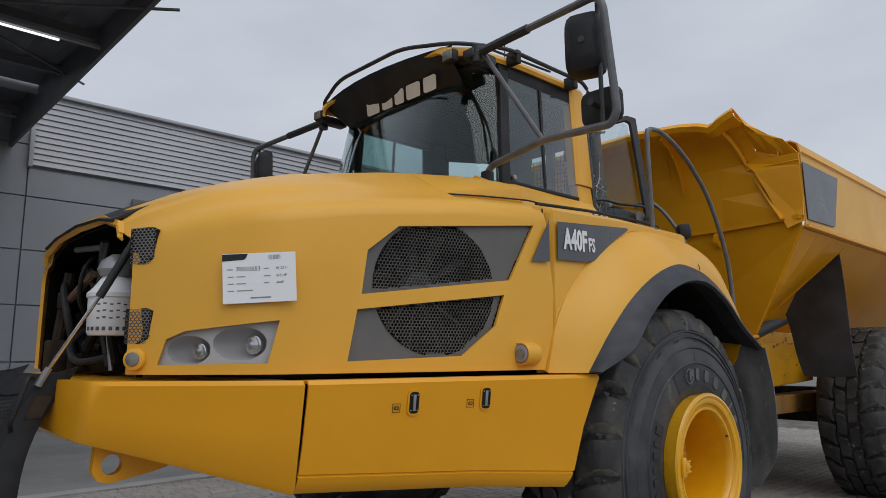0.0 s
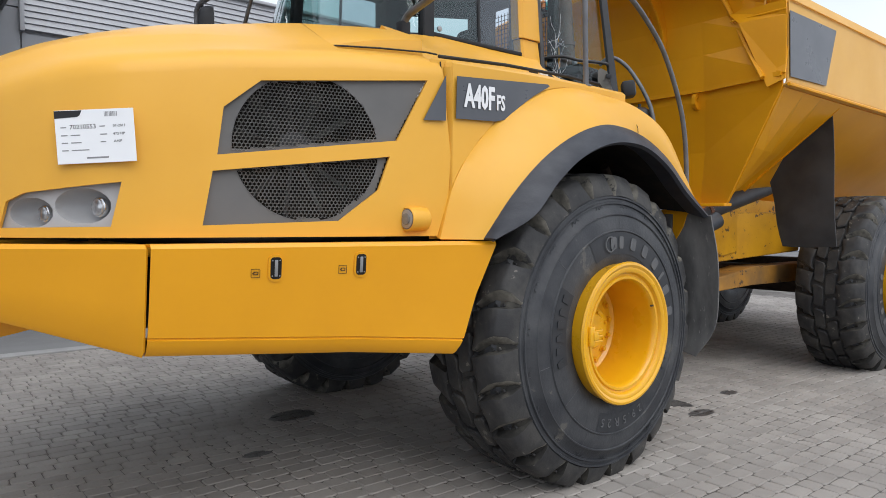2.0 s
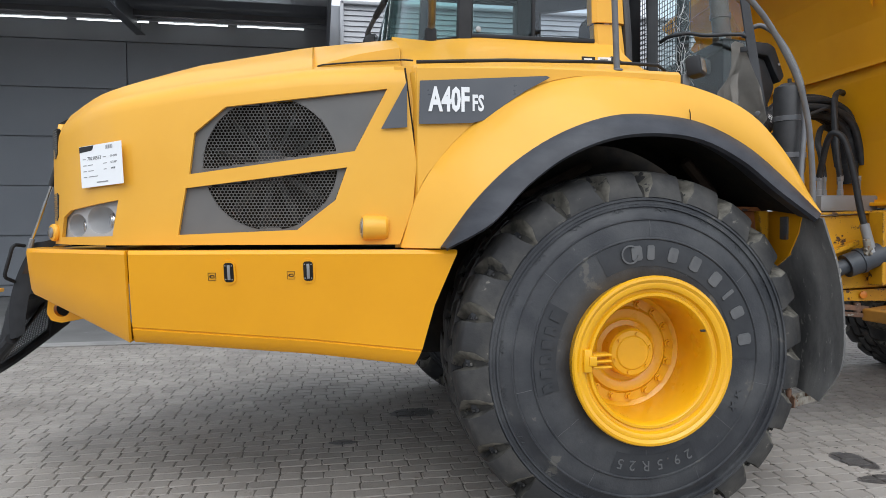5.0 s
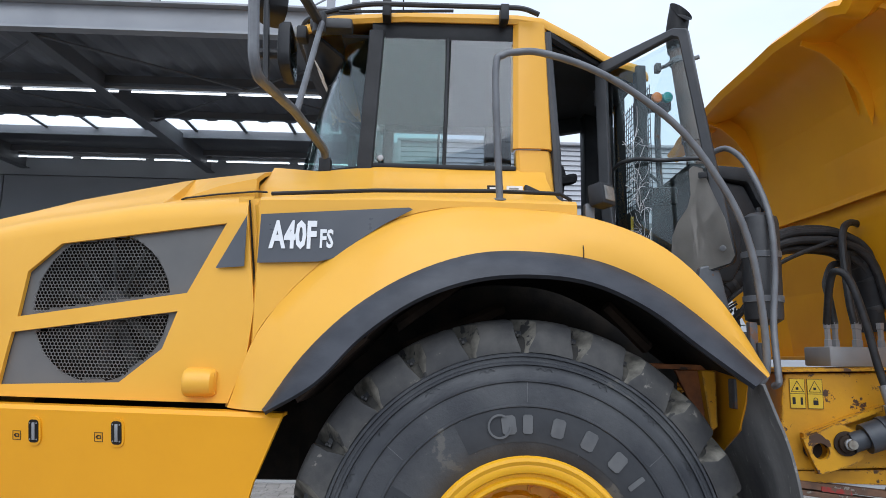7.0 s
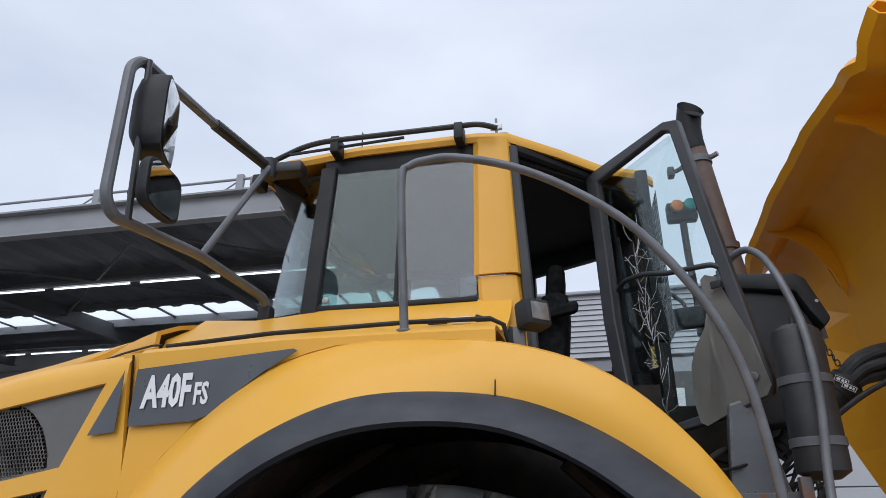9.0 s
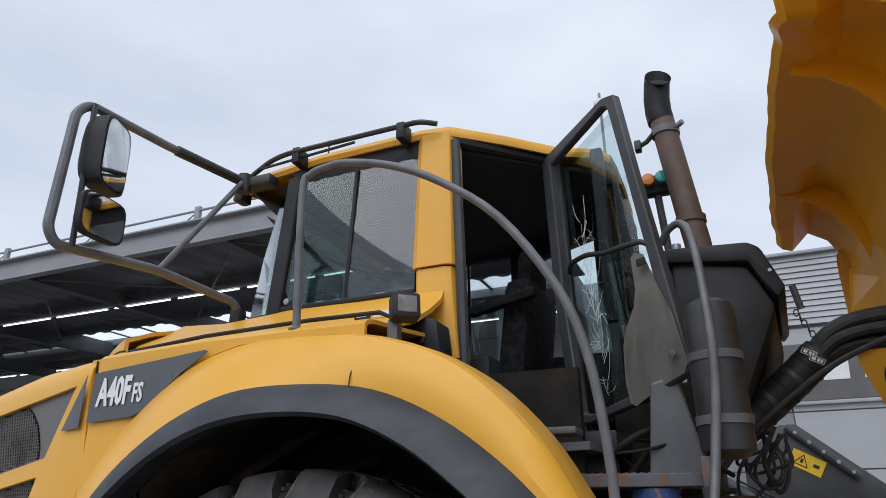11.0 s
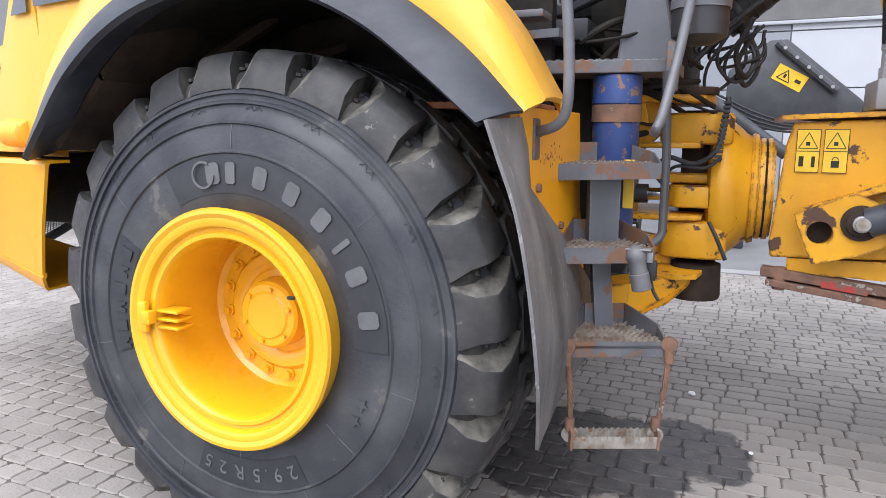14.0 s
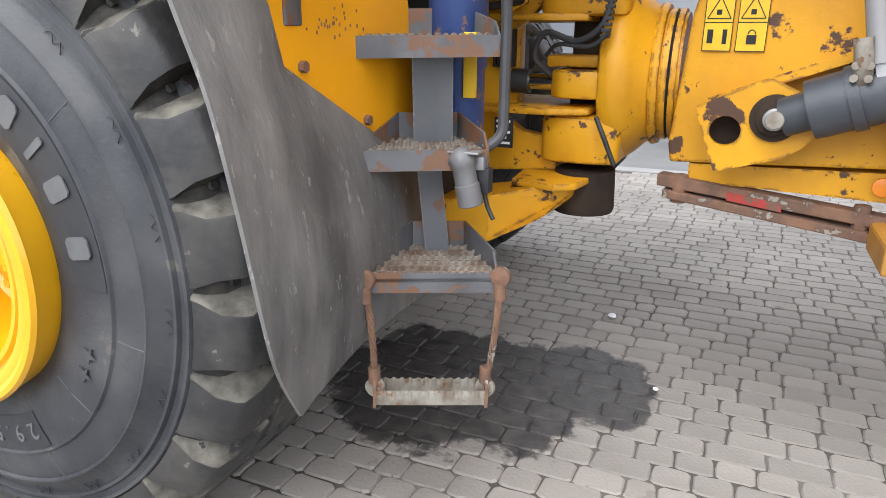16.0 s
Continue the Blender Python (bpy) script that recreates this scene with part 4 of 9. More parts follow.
def fender():
    A, L, C = (smooth_path(t, 5) for t in (ARCH, LIPI, CREASE))
    rows = []
    for a, c in zip(A, C):
        c = Vector((c.x, min(c.y, hood_y(c.x) - 0.004), c.z))
        bow = lambda t, out: a.lerp(c, t) + Vector((0, -out, 0))
        rows.append([a, bow(0.3, 0.016), bow(0.65, 0.014), c, c + Vector((0, 0.03, 0.012))])
    # top deck of the rear half, run inwards from the crease
    top = [[(c.x, c.y + 0.028, c.z + 0.012), (c.x, 0.26, c.z + 0.02), (c.x, 0.40, c.z + 0.018), (c.x, 0.44, c.z - 0.03)] for c in C if c.x > 0.215]
    f = part("fender", sheet(rows, 0.02), YEL, TRUCK, "yellow plastic front fender")
    part("fender_top", sheet(top, 0.02), YEL, f)
    # flat side above the crease, with the slanted joint to the bonnet
    rows = []
    xs = [-1.072, -1.066, -1.050, -1.03, -1.0, -0.9, -0.8, -0.7, -0.6, -0.5, -0.4, -0.3, -0.2, -0.1, 0.0, 0.1, 0.2, 0.235]
    for x in xs:
        zc = float(np.interp(x, [p.x for p in C], [p.z for p in C])) + 0.012
        zt = lerp([(-1.1, 2.185), (-0.5, 2.195), (0.0, 2.19), (0.28, 2.185)], x)
        zc = min(zc, zt - 0.02) - 0.006
        y = hood_y(x)
        if x < -1.06:
            y += 0.030
        rows.append([(x, y, zc + (zt - zc) * k / 4) for k in range(5)] + [(x, y + 0.02, zt + 0.018), (x, y + 0.07, zt + 0.03), (x, 0.5, zt + 0.06), (x, 0.80, zt + 0.10)])
    part("fender_side", sheet(rows, 0.016), YEL, f)
    # narrow strip between joint and crease
    rows = []
    for k in range(9):
        z = 1.375 + k * (2.17 - 1.375) / 8
        x0 = lerp([(1.37, -1.118), (1.64, -1.022), (2.0, -1.067), (2.19, -1.090)], z)
        x1 = lerp([(p.z, p.x) for p in C if p.x < -0.2], z) + 0.03
        x1 = max(x1, x0 + 0.012)
        x0 += 0.008
        rows.append([(x0, hood_y(x0) + 0.030, z), (x0 + 0.004, hood_y(x0) + 0.022, z), (x0 + 0.020, hood_y(x0) + 0.003, z)] + [(x0 + 0.02 + (x1 - x0) * j / 3, hood_y(x0 + (x1 - x0) * j / 3) + 0.002, z) for j in range(1, 4)])
    part("fender_front", sheet(rows, 0.014), YEL, f)
    # rubber lip
    rows = []
    for a, q in zip(A, L):
        p = a + Vector((0, 0.004, 0.004))
        m1 = p * 0.75 + q * 0.25 + Vector((0, -0.014, 0.004))
        m2 = p * 0.3 + q * 0.7 + Vector((0, -0.012, 0.003))
        rows.append([p, m1, m2, q, q + Vector((0, 0.02, -0.012)), q + Vector((0, 0.14, 0.02))])
    part("fender_lip", sheet(rows, 0.012), LIP, f, "dark grey rubber fender lip")
    # wheel well behind the lip, its shade put into a near-black colour
    rows = []
    for l in L:
        q = l
        rows.append([q + Vector((0, 0.10, 0.03)), q + Vector((0, 0.35, 0.06)), q + Vector((0, 0.8, 0.05))])
    part("wheel_well", sheet(rows, 0.01), DARK, f, "near-black wheel well lining")
    for a, b in (((-0.50, 0.45, 1.69), (-0.22, 0.60, 1.90)), ((-0.45, 0.5, 1.60), (0.0, 0.75, 1.80)), ((0.42, 0.45, 1.80), (0.62, 0.5, 1.62))):
        part("well_strut", tube([a, b], 0.03, 6), GRIME, f, "grimy strut in the wheel well")
    for x0, z0 in ((-0.86, 1.42), (-0.62, 1.66)):
        part("well_rib", prism([(x0, 0.10, z0), (x0 + 0.26, 0.10, z0 + 0.24), (x0 + 0.27, 0.10, z0 + 0.21), (x0 + 0.02, 0.10, z0 - 0.03)], (0, 0, 0), (0, 0.55, 0)), GRIME, f, "rusty angle along the wheel well", smooth=False)
    # rusty angle and gussets behind the wheel
    part("well_bracket", prism([(0.50, 0.38, 1.558), (0.865, 0.38, 1.552), (0.865, 0.38, 1.530), (0.50, 0.38, 1.536)], (0, 0, 0), (0, 0.30, 0), None, 0.003), RUSTB, f, "rusty angle behind the wheel", smooth=False)
    part("well_gusset", prism([(0.70, 0.40, 1.53), (0.868, 0.40, 1.53), (0.866, 0.40, 1.285), (0.81, 0.40, 1.24), (0.78, 0.40, 1.36)], (0, 0, 0), (0, 0.02, 0), None, 0.004), RUSTB, f, "orange-brown rusty gusset plate", smooth=False)
    part("well_gusset", prism([(0.80, 0.36, 1.53), (0.86, 0.36, 1.53), (0.86, 0.36, 1.30), (0.83, 0.36, 1.28)], (0, 0, 0), (0, 0.05, 0), None, 0.004), YELW, f, smooth=False)
    part("joint_backing", sheet([[(-1.15, hood_y(-1.15) + 0.035, z), (-0.98, hood_y(-0.98) + 0.035, z)] for z in (1.36, 1.8, 2.2)], 0.004), YEL, f)
    line = [(lerp([(1.37, -1.135), (1.64, -1.040), (2.0, -1.085), (2.19, -1.108), (2.6, -1.115)], z), z) for z in (1.375, 1.5, 1.64, 1.8, 2.0, 2.19)]
    # thin dark tube laid in for the joint's shadow line
    part("joint_seal", tube([(x + 0.006, hood_y(x) + 0.022, z) for x, z in line], 0.004, 6), DARK, f, "dark line along the joint")
    part("fender_seam", tube([(0.238, 0.150, 2.132), (0.238, 0.128, 2.085), (0.238, 0.102, 2.03), (0.238, 0.082, 1.985), (0.237, 0.080, 1.956)], 0.0022, 5), GRIME, f)
    # near-black wall closing the well, coloured for the shade there
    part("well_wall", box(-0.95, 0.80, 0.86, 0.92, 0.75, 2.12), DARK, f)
    return f


FENDER = fender()


# ---- bonnet fittings ----
def inside(poly, x, z):
    hit = False
    for (x0, z0), (x1, z1) in zip(poly, poly[1:] + poly[:1]):
        if (z0 > z) != (z1 > z) and x < (x1 - x0) * (z - z0) / (z1 - z0) + x0:
            hit = not hit
    return hit


def edge_gap(poly, x, z):
    best = 9
    for (x0, z0), (x1, z1) in zip(poly, poly[1:] + poly[:1]):
        d = Vector((x1 - x0, z1 - z0))
        t = max(0, min(1, (Vector((x - x0, z - z0)).dot(d)) / d.length_squared))
        best = min(best, (Vector((x0, z0)) + d * t - Vector((x, z))).length)
    return best


FAN = (-1.722, 1.752)
SCREEN = mat("mesh_grey", (0.19, 0.184, 0.175), 0.45, second=(0.095, 0.093, 0.090), scale=6)
DARKF = mat("dark_fan_plastic", (0.022, 0.022, 0.022), 0.6, second=(0.040, 0.039, 0.037), scale=9)


def grilles():
    for poly in (GRILLE_UP, GRILLE_LOW):
        # honeycomb screen within the fan's circle
        step = 0.0165
        cells = bmesh.new()
        nx = 60
        rows = int(1.0 / (step * 0.866))
        for j in range(rows):
            z = 1.38 + j * step * 0.866
            for i in range(nx):
                x = -2.2 + (i + 0.5 * (j % 2)) * step
                if math.hypot(x - FAN[0], z - FAN[1]) > 0.308 or not inside(poly, x, z) or edge_gap(poly, x, z) < 0.012:
                    continue
                y = flank(x) + 0.016
                ro, ri = step * 0.575, step * 0.43
                o = [cells.verts.new((x + ro * math.cos(k * math.pi / 3 + math.pi / 6), y, z + ro * math.sin(k * math.pi / 3 + math.pi / 6))) for k in range(6)]
                q = [cells.verts.new((x + ri * math.cos(k * math.pi / 3 + math.pi / 6), y + 0.003, z + ri * math.sin(k * math.pi / 3 + math.pi / 6))) for k in range(6)]
                for k in range(6):
                    cells.faces.new((o[k], o[(k + 1) % 6], q[(k + 1) % 6], q[k]))
        # the plate: a fine grid of squares left where the circle is not
        s = 0.008
        bmp = bmesh.new()
        grid = {}
        for i in range(130):
            for j in range(95):
                x, z = -2.2 + i * s, 1.40 + j * s
                if not inside(poly, x + s / 2, z + s / 2) and edge_gap(poly, x + s / 2, z + s / 2) > 0.02:
                    continue
                if math.hypot(x + s / 2 - FAN[0], z + s / 2 - FAN[1]) < 0.309 and edge_gap(poly, x, z) > 0.010:
                    continue
                vs = []
                for a, b in ((i, j), (i + 1, j), (i + 1, j + 1), (i, j + 1)):
                    if (a, b) not in grid:
                        px, pz = -2.2 + a * s, 1.40 + b * s
                        d = math.hypot(px - FAN[0], pz - FAN[1])
                        if 0.300 < d < 0.318:
                            px, pz = FAN[0] + (px - FAN[0]) * 0.309 / d, FAN[1] + (pz - FAN[1]) * 0.309 / d
                        grid[a, b] = bmp.verts.new((px, flank(px) + 0.020, pz))
                    vs.append(grid[a, b])
                try:
                    bmp.faces.new(vs)
                except ValueError:
                    pass
        p = part("grille_panel", bmp, PANELG, BONNET, "satin dark grey grille panel", smooth=True)
        part("mesh_screen", cells, SCREEN, p, "black hexagonal mesh screen", smooth=False, kind="stuff")
    # fan behind the screens
    m = on_face((FAN[0], flank(FAN[0]) + 0.16, FAN[1]), (1, -0.2267, 0), (0, 0, 1))
    fan = part("fan_hub", disc(m @ Vector((0, 0, -0.03)), 0.08, m.to_3x3() @ Vector((0, 0, 1)), 24, 0.07, None, 0.01), BLACKM, BONNET, "dark cooling fan hub")
    for k in range(11):
        a = k * math.tau / 11
        pts = []
        for r, w, tw in ((0.07, 0.008, 0.02), (0.15, 0.010, 0.02), (0.29, 0.014, 0.025)):
            d, e = Vector((math.cos(a), math.sin(a), 0)), Vector((-math.sin(a), math.cos(a), 0))
            pts.append([m @ (d * r - e * w + Vector((0, 0, tw))), m @ (d * r + e * w - Vector((0, 0, tw)))])
        part("fan_blade", sheet(pts, 0.006), DARKF, fan)
    own = bmesh.new()
    prism([(-2.25, flank(-2.25) + 0.24, 1.38), (-1.15, flank(-1.15) + 0.24, 1.38), (-1.15, flank(-1.15) + 0.24, 2.1), (-2.25, flank(-2.25) + 0.24, 2.05)], (0, 0, 0), (0, 0.03, 0), own)
    part("radiator_core", own, DARK, BONNET, smooth=False)


grilles()


def headlamps():
    """A grey plate in the bonnet's recess with two scooped cups, each with a small lens at its end."""
    out = Vector((-0.62, -0.78, 0)).normalized()
    cups = ((-2.688, 1.470, 0.060, 0.056), (-2.538, 1.496, 0.082, 0.066))
    rows = []
    nx, nz = 150, 84
    for i in range(nx + 1):
        x = -2.80 + 0.38 * i / nx
        col = []
        for j in range(nz + 1):
            z = 1.395 + 0.21 * j / nz
            deep = 0.0
            for cx, cz, rx, rz in cups:
                e = ((x - cx) / rx) ** 2 + ((z - cz) / rz) ** 2
                if e < 1:
                    deep = 0.085 * (1 - e) ** 0.42
            col.append(Vector((x, hood_y(x) + 0.035, z)) - out * deep)
        rows.append(col)
    h = part("headlamp", sheet(rows, 0.0), LAMPP, BONNET, "recessed light grey twin headlamp", smooth=True)
    for cx, cz, rx, rz in cups:
        c = Vector((cx + rx * 0.50, hood_y(cx + rx * 0.5) + 0.035, cz - 0.004)) - out * 0.040
        part("lamp_rim", disc(c, rz * 0.60, (-0.9, -0.42, 0.0), 28, 0.018, None, 0.004), CHROME, h, "bright lamp ring")
        part("lamp_lens", disc(c + Vector((-0.9, -0.42, 0)) * 0.014, rz * 0.50, (-0.9, -0.42, 0.0), 28, 0.012, None, 0.005), LENSB, h, "clear round lamp lens")
    # small round marker lamp by the nose
    c = Vector((-2.835, 0.925, 1.435))
    o = Vector((-0.75, -0.66, 0))
    part("marker_boss", disc(c, 0.045, o, 24, 0.03, None, 0.012), YEL, h)
    part("marker_lens", disc(c + o * 0.026, 0.028, o, 20, 0.012, None, 0.004), LENS, h, "round marker lamp lens")


headlamps()


def side_lamp():
    """The round lamp in its moulded boss at the bonnet's rear foot."""
    x0, zc = -1.305, 1.453
    yc = hood_y(-1.28) - 0.022
    rows = []
    for dx, r, sink in ((0.004, 0.043, 0), (0.0, 0.050, 0), (0.004, 0.054, 0), (0.012, 0.056, 0), (0.07, 0.056, 0.004), (0.105, 0.055, 0.008), (0.117, 0.050, 0.016), (0.121, 0.040, 0.03)):
        x = x0 + dx
        rows.append([(x, yc + sink - r * math.sin(math.pi * k / 14), zc - r * math.cos(math.pi * k / 14)) for k in range(15)])
    for row in rows:
        row.insert(0, (row[0][0], yc + 0.035, row[0][2]))
        row.append((row[-1][0], yc + 0.035, row[-1][2]))
    b = part("lamp_boss", sheet(rows, 0.005), YEL, BONNET, "moulded yellow lamp boss")
    part("end_cap", box(x0 + 0.114, x0 + 0.122, yc - 0.012, yc + 0.035, zc - 0.044, zc + 0.044, 0.004), YEL, b)
    c = Vector((x0 + 0.009, yc, zc))
    o = Vector((-0.996, -0.09, 0)).normalized()
    part("lamp_bezel", disc(c, 0.047, o, 28, 0.010, None, 0.003), GREYM, b)
    part("lamp_ring", disc(c + o * 0.006, 0.042, o, 28, 0.008, None, 0.003), SILVER, b, "grey ring of the lamp")
    part("lamp_lens", disc(c + o * 0.010, 0.026, o, 24, 0.009, None, 0.003), LENS, b, "round clear lamp lens")


side_lamp()


def slot(w, h, r, z0, z1, m, bm=None):
    """A plate with rounded corners on a face: half width w, half height h, corner radius r, from z0 to z1."""
    bm = bm or bmesh.new()
    pts = []
    for sx, sy, a0 in ((1, 1, 0), (-1, 1, 90), (-1, -1, 180), (1, -1, 270)):
        for k in range(5):
            a = radians(a0 + 22.5 * k)
            pts.append(m @ Vector((sx * (w - r) + r * math.cos(a), sy * (h - r) + r * math.sin(a), z0)))
    low = [bm.verts.new(p) for p in pts]
    up = m.to_3x3() @ Vector((0, 0, z1 - z0))
    top = [bm.verts.new(p + up) for p in pts]
    bm.faces.new(top)
    bm.faces.new(low[::-1])
    for i in range(len(pts)):
        j = (i + 1) % len(pts)
        bm.faces.new((low[i], low[j], top[j], top[i]))
    return bm


def skirt_windows():
    """Slotted sight windows in the skirt, each with a small printed sign before it."""
    for x, z in ((-1.906, 1.252), (-1.55, 1.258)):
        y = lerp([(-2.362, 0.411), (-1.91, 0.31), (-1.55, 0.23), (-0.891, 0.082)], x) + 0.014
        m = on_face((x, y - 0.004, z), (1, -0.225, 0), (0, -0.149, 1))
        w, h = 0.031, 0.056
        ring = slot(w, h, 0.026, -0.012, 0.0035, m)
        f = part("sight_window", ring, YELS, SKIRT, "oval sight window with black recess")
        part("recess", slot(0.022, 0.045, 0.014, -0.012, 0.0055, m), DARK, f, smooth=False)
        for dx in (-0.015, 0.015):
            for dz in (-0.032, 0.032):
                part("screw", disc(m @ Vector((dx, dz, 0.006)), 0.003, m.to_3x3() @ Vector((0, 0, 1)), 8, 0.002), SILVER, f, smooth=False)
        part("gauge_glass", box(-0.006, 0.007, -0.034, 0.034, 0.004, 0.0085, 0.001, m), SILVER, f, "clear level gauge glass")
        s = on_face((x - 0.078, y + 0.0165, z - 0.02), (1, -0.225, 0), (0, -0.149, 1))
        bm = bmesh.new()
        for a in ((-0.018, 0.018, 0.0165, 0.018), (-0.018, 0.018, -0.018, -0.0165), (-0.018, -0.0165, -0.018, 0.018), (0.0165, 0.018, -0.018, 0.018), (-0.008, 0.008, -0.007, -0.004), (-0.008, 0.008, 0.004, 0.007), (-0.008, -0.005, -0.006, 0.006), (0.008, 0.011, -0.006, 0.006), (-0.012, -0.009, -0.003, 0.003)):
            box(*a, -0.0008, 0.0008, 0, s, bm)
        part("printed_sign", bm, BLACK, SKIRT, "small black pictogram", smooth=False, kind="stuff")


skirt_windows()


def bonnet_prints():
    # paper card
    tl, tr, br, bl = Vector((-2.618, 0.664, 1.844)), Vector((-2.386, 0.500, 1.861)), Vector((-2.376, 0.493, 1.669)), Vector((-2.607, 0.656, 1.646))
    c = (tl + tr + br + bl) / 4
    m = on_face(c + Vector((-0.577, -0.817, 0)) * 0.022, tr - tl, tl - bl)
    w, h = (tr - tl).length / 2, (tl - bl).length / 2
    card = part("info_card", box(-w, w, -h, h, -0.0015, 0.0015, 0.001, m), PAPER, BONNET, "white printed sales card", smooth=False)
    bm = bmesh.new()
    prism([(-w, h * 0.98, 0), (-w * 0.30, h * 0.98, 0), (-w * 0.36, h * 0.80, 0), (-w * 0.42, h * 0.74, 0), (-w, h * 0.70, 0)], (0, 0, 0.0016), (0, 0, 0.001), bm)
    bmesh.ops.transform(bm, matrix=m, verts=bm.verts[:])
    part("card_header", bm, BLACK, card, smooth=False)
    bm = bmesh.new()
    for k in range(11):
        x = w * 0.26 + k * 0.0043
        box(x, x + (0.0026 if k % 3 else 0.0016), h * 0.72, h * 0.90, 0.0016, 0.0022, 0, m, bm)
    for y, x0, x1 in ((0.36, -0.86, -0.72), (0.36, 0.12, 0.26), (0.06, -0.86, -0.70), (0.06, 0.12, 0.30), (-0.22, -0.86, -0.70), (-0.22, -0.62, -0.36), (-0.50, -0.86, -0.70), (-0.22, 0.12, 0.26), (-0.5, -0.62, -0.18), (0.06, -0.62, -0.38)):
        box(w * x0, w * x1, h * y - 0.002, h * y + 0.002, 0.0016, 0.0022, 0, m, bm)
    box(-w * 0.25, w * 0.3, -h * 0.80 - 0.003, -h * 0.80 + 0.003, 0.0016, 0.0022, 0, m, bm)
    part("card_print", bm, GREYP, card, "grey printed lines", smooth=False, kind="stuff")
    for txt, x, y, s in (("70210553", -0.30, 0.36, 0.024), ("01-2011", 0.62, 0.36, 0.014), ("472 HP", 0.60, 0.06, 0.014), ("A40F", 0.56, -0.22, 0.014)):
        lettering(txt, s, m @ pose(w * x, h * y, 0.0018), BLACK, "card_number", card, 0.0004)
    # dark decal in two pieces either side of the joint, with white letters
    o = Vector((0, -1, 0))

    def decal(poly, host, lift):
        bm = bmesh.new()
        a = [bm.verts.new((x, hood_y(x) - lift - 0.002, z)) for x, z in poly]
        b = [bm.verts.new((x, hood_y(x) - lift, z)) for x, z in poly]
        bm.faces.new(a)
        n = len(poly)
        for i in range(n):
            bm.faces.new((a[i], a[(i + 1) % n], b[(i + 1) % n], b[i]))
        return part("decal", bm, DECAL, host, "dark grey stripe decal", smooth=False)

    decal([(-1.216, 1.905), (-1.098, 1.912), (-1.098, 2.125), (-1.085, 2.125)][0:3] + [(-1.100, 2.118)], BONNET, 0.014)
    d = decal([(-1.045, 1.926), (-0.80, 1.934), (-0.735, 1.950), (-0.66, 2.01), (-0.55, 2.085), (-0.43, 2.150), (-0.445, 2.158), (-1.040, 2.124)], FENDER, 0.016)
    y = hood_y(-0.9) - 0.021
    ang = math.atan2(hood_y(-0.7) - hood_y(-1.0), 0.3)
    mm = Matrix.Translation((-0.905, y, 2.035)) @ pose(0, 0, 0, 90, 0, math.degrees(ang))
    lettering("A40F", 0.150, mm, WHITE, "model_letters", d, 0.0012, "white model letters", squeeze=0.58, bold=0.0055)
    mm = Matrix.Translation((-0.772, hood_y(-0.772) - 0.021, 2.022)) @ pose(0, 0, 0, 90, 0, math.degrees(ang))
    lettering("FS", 0.102, mm, WHITE, "model_letters", d, 0.0012, "white model letters", squeeze=0.60, bold=0.003)


bonnet_prints()


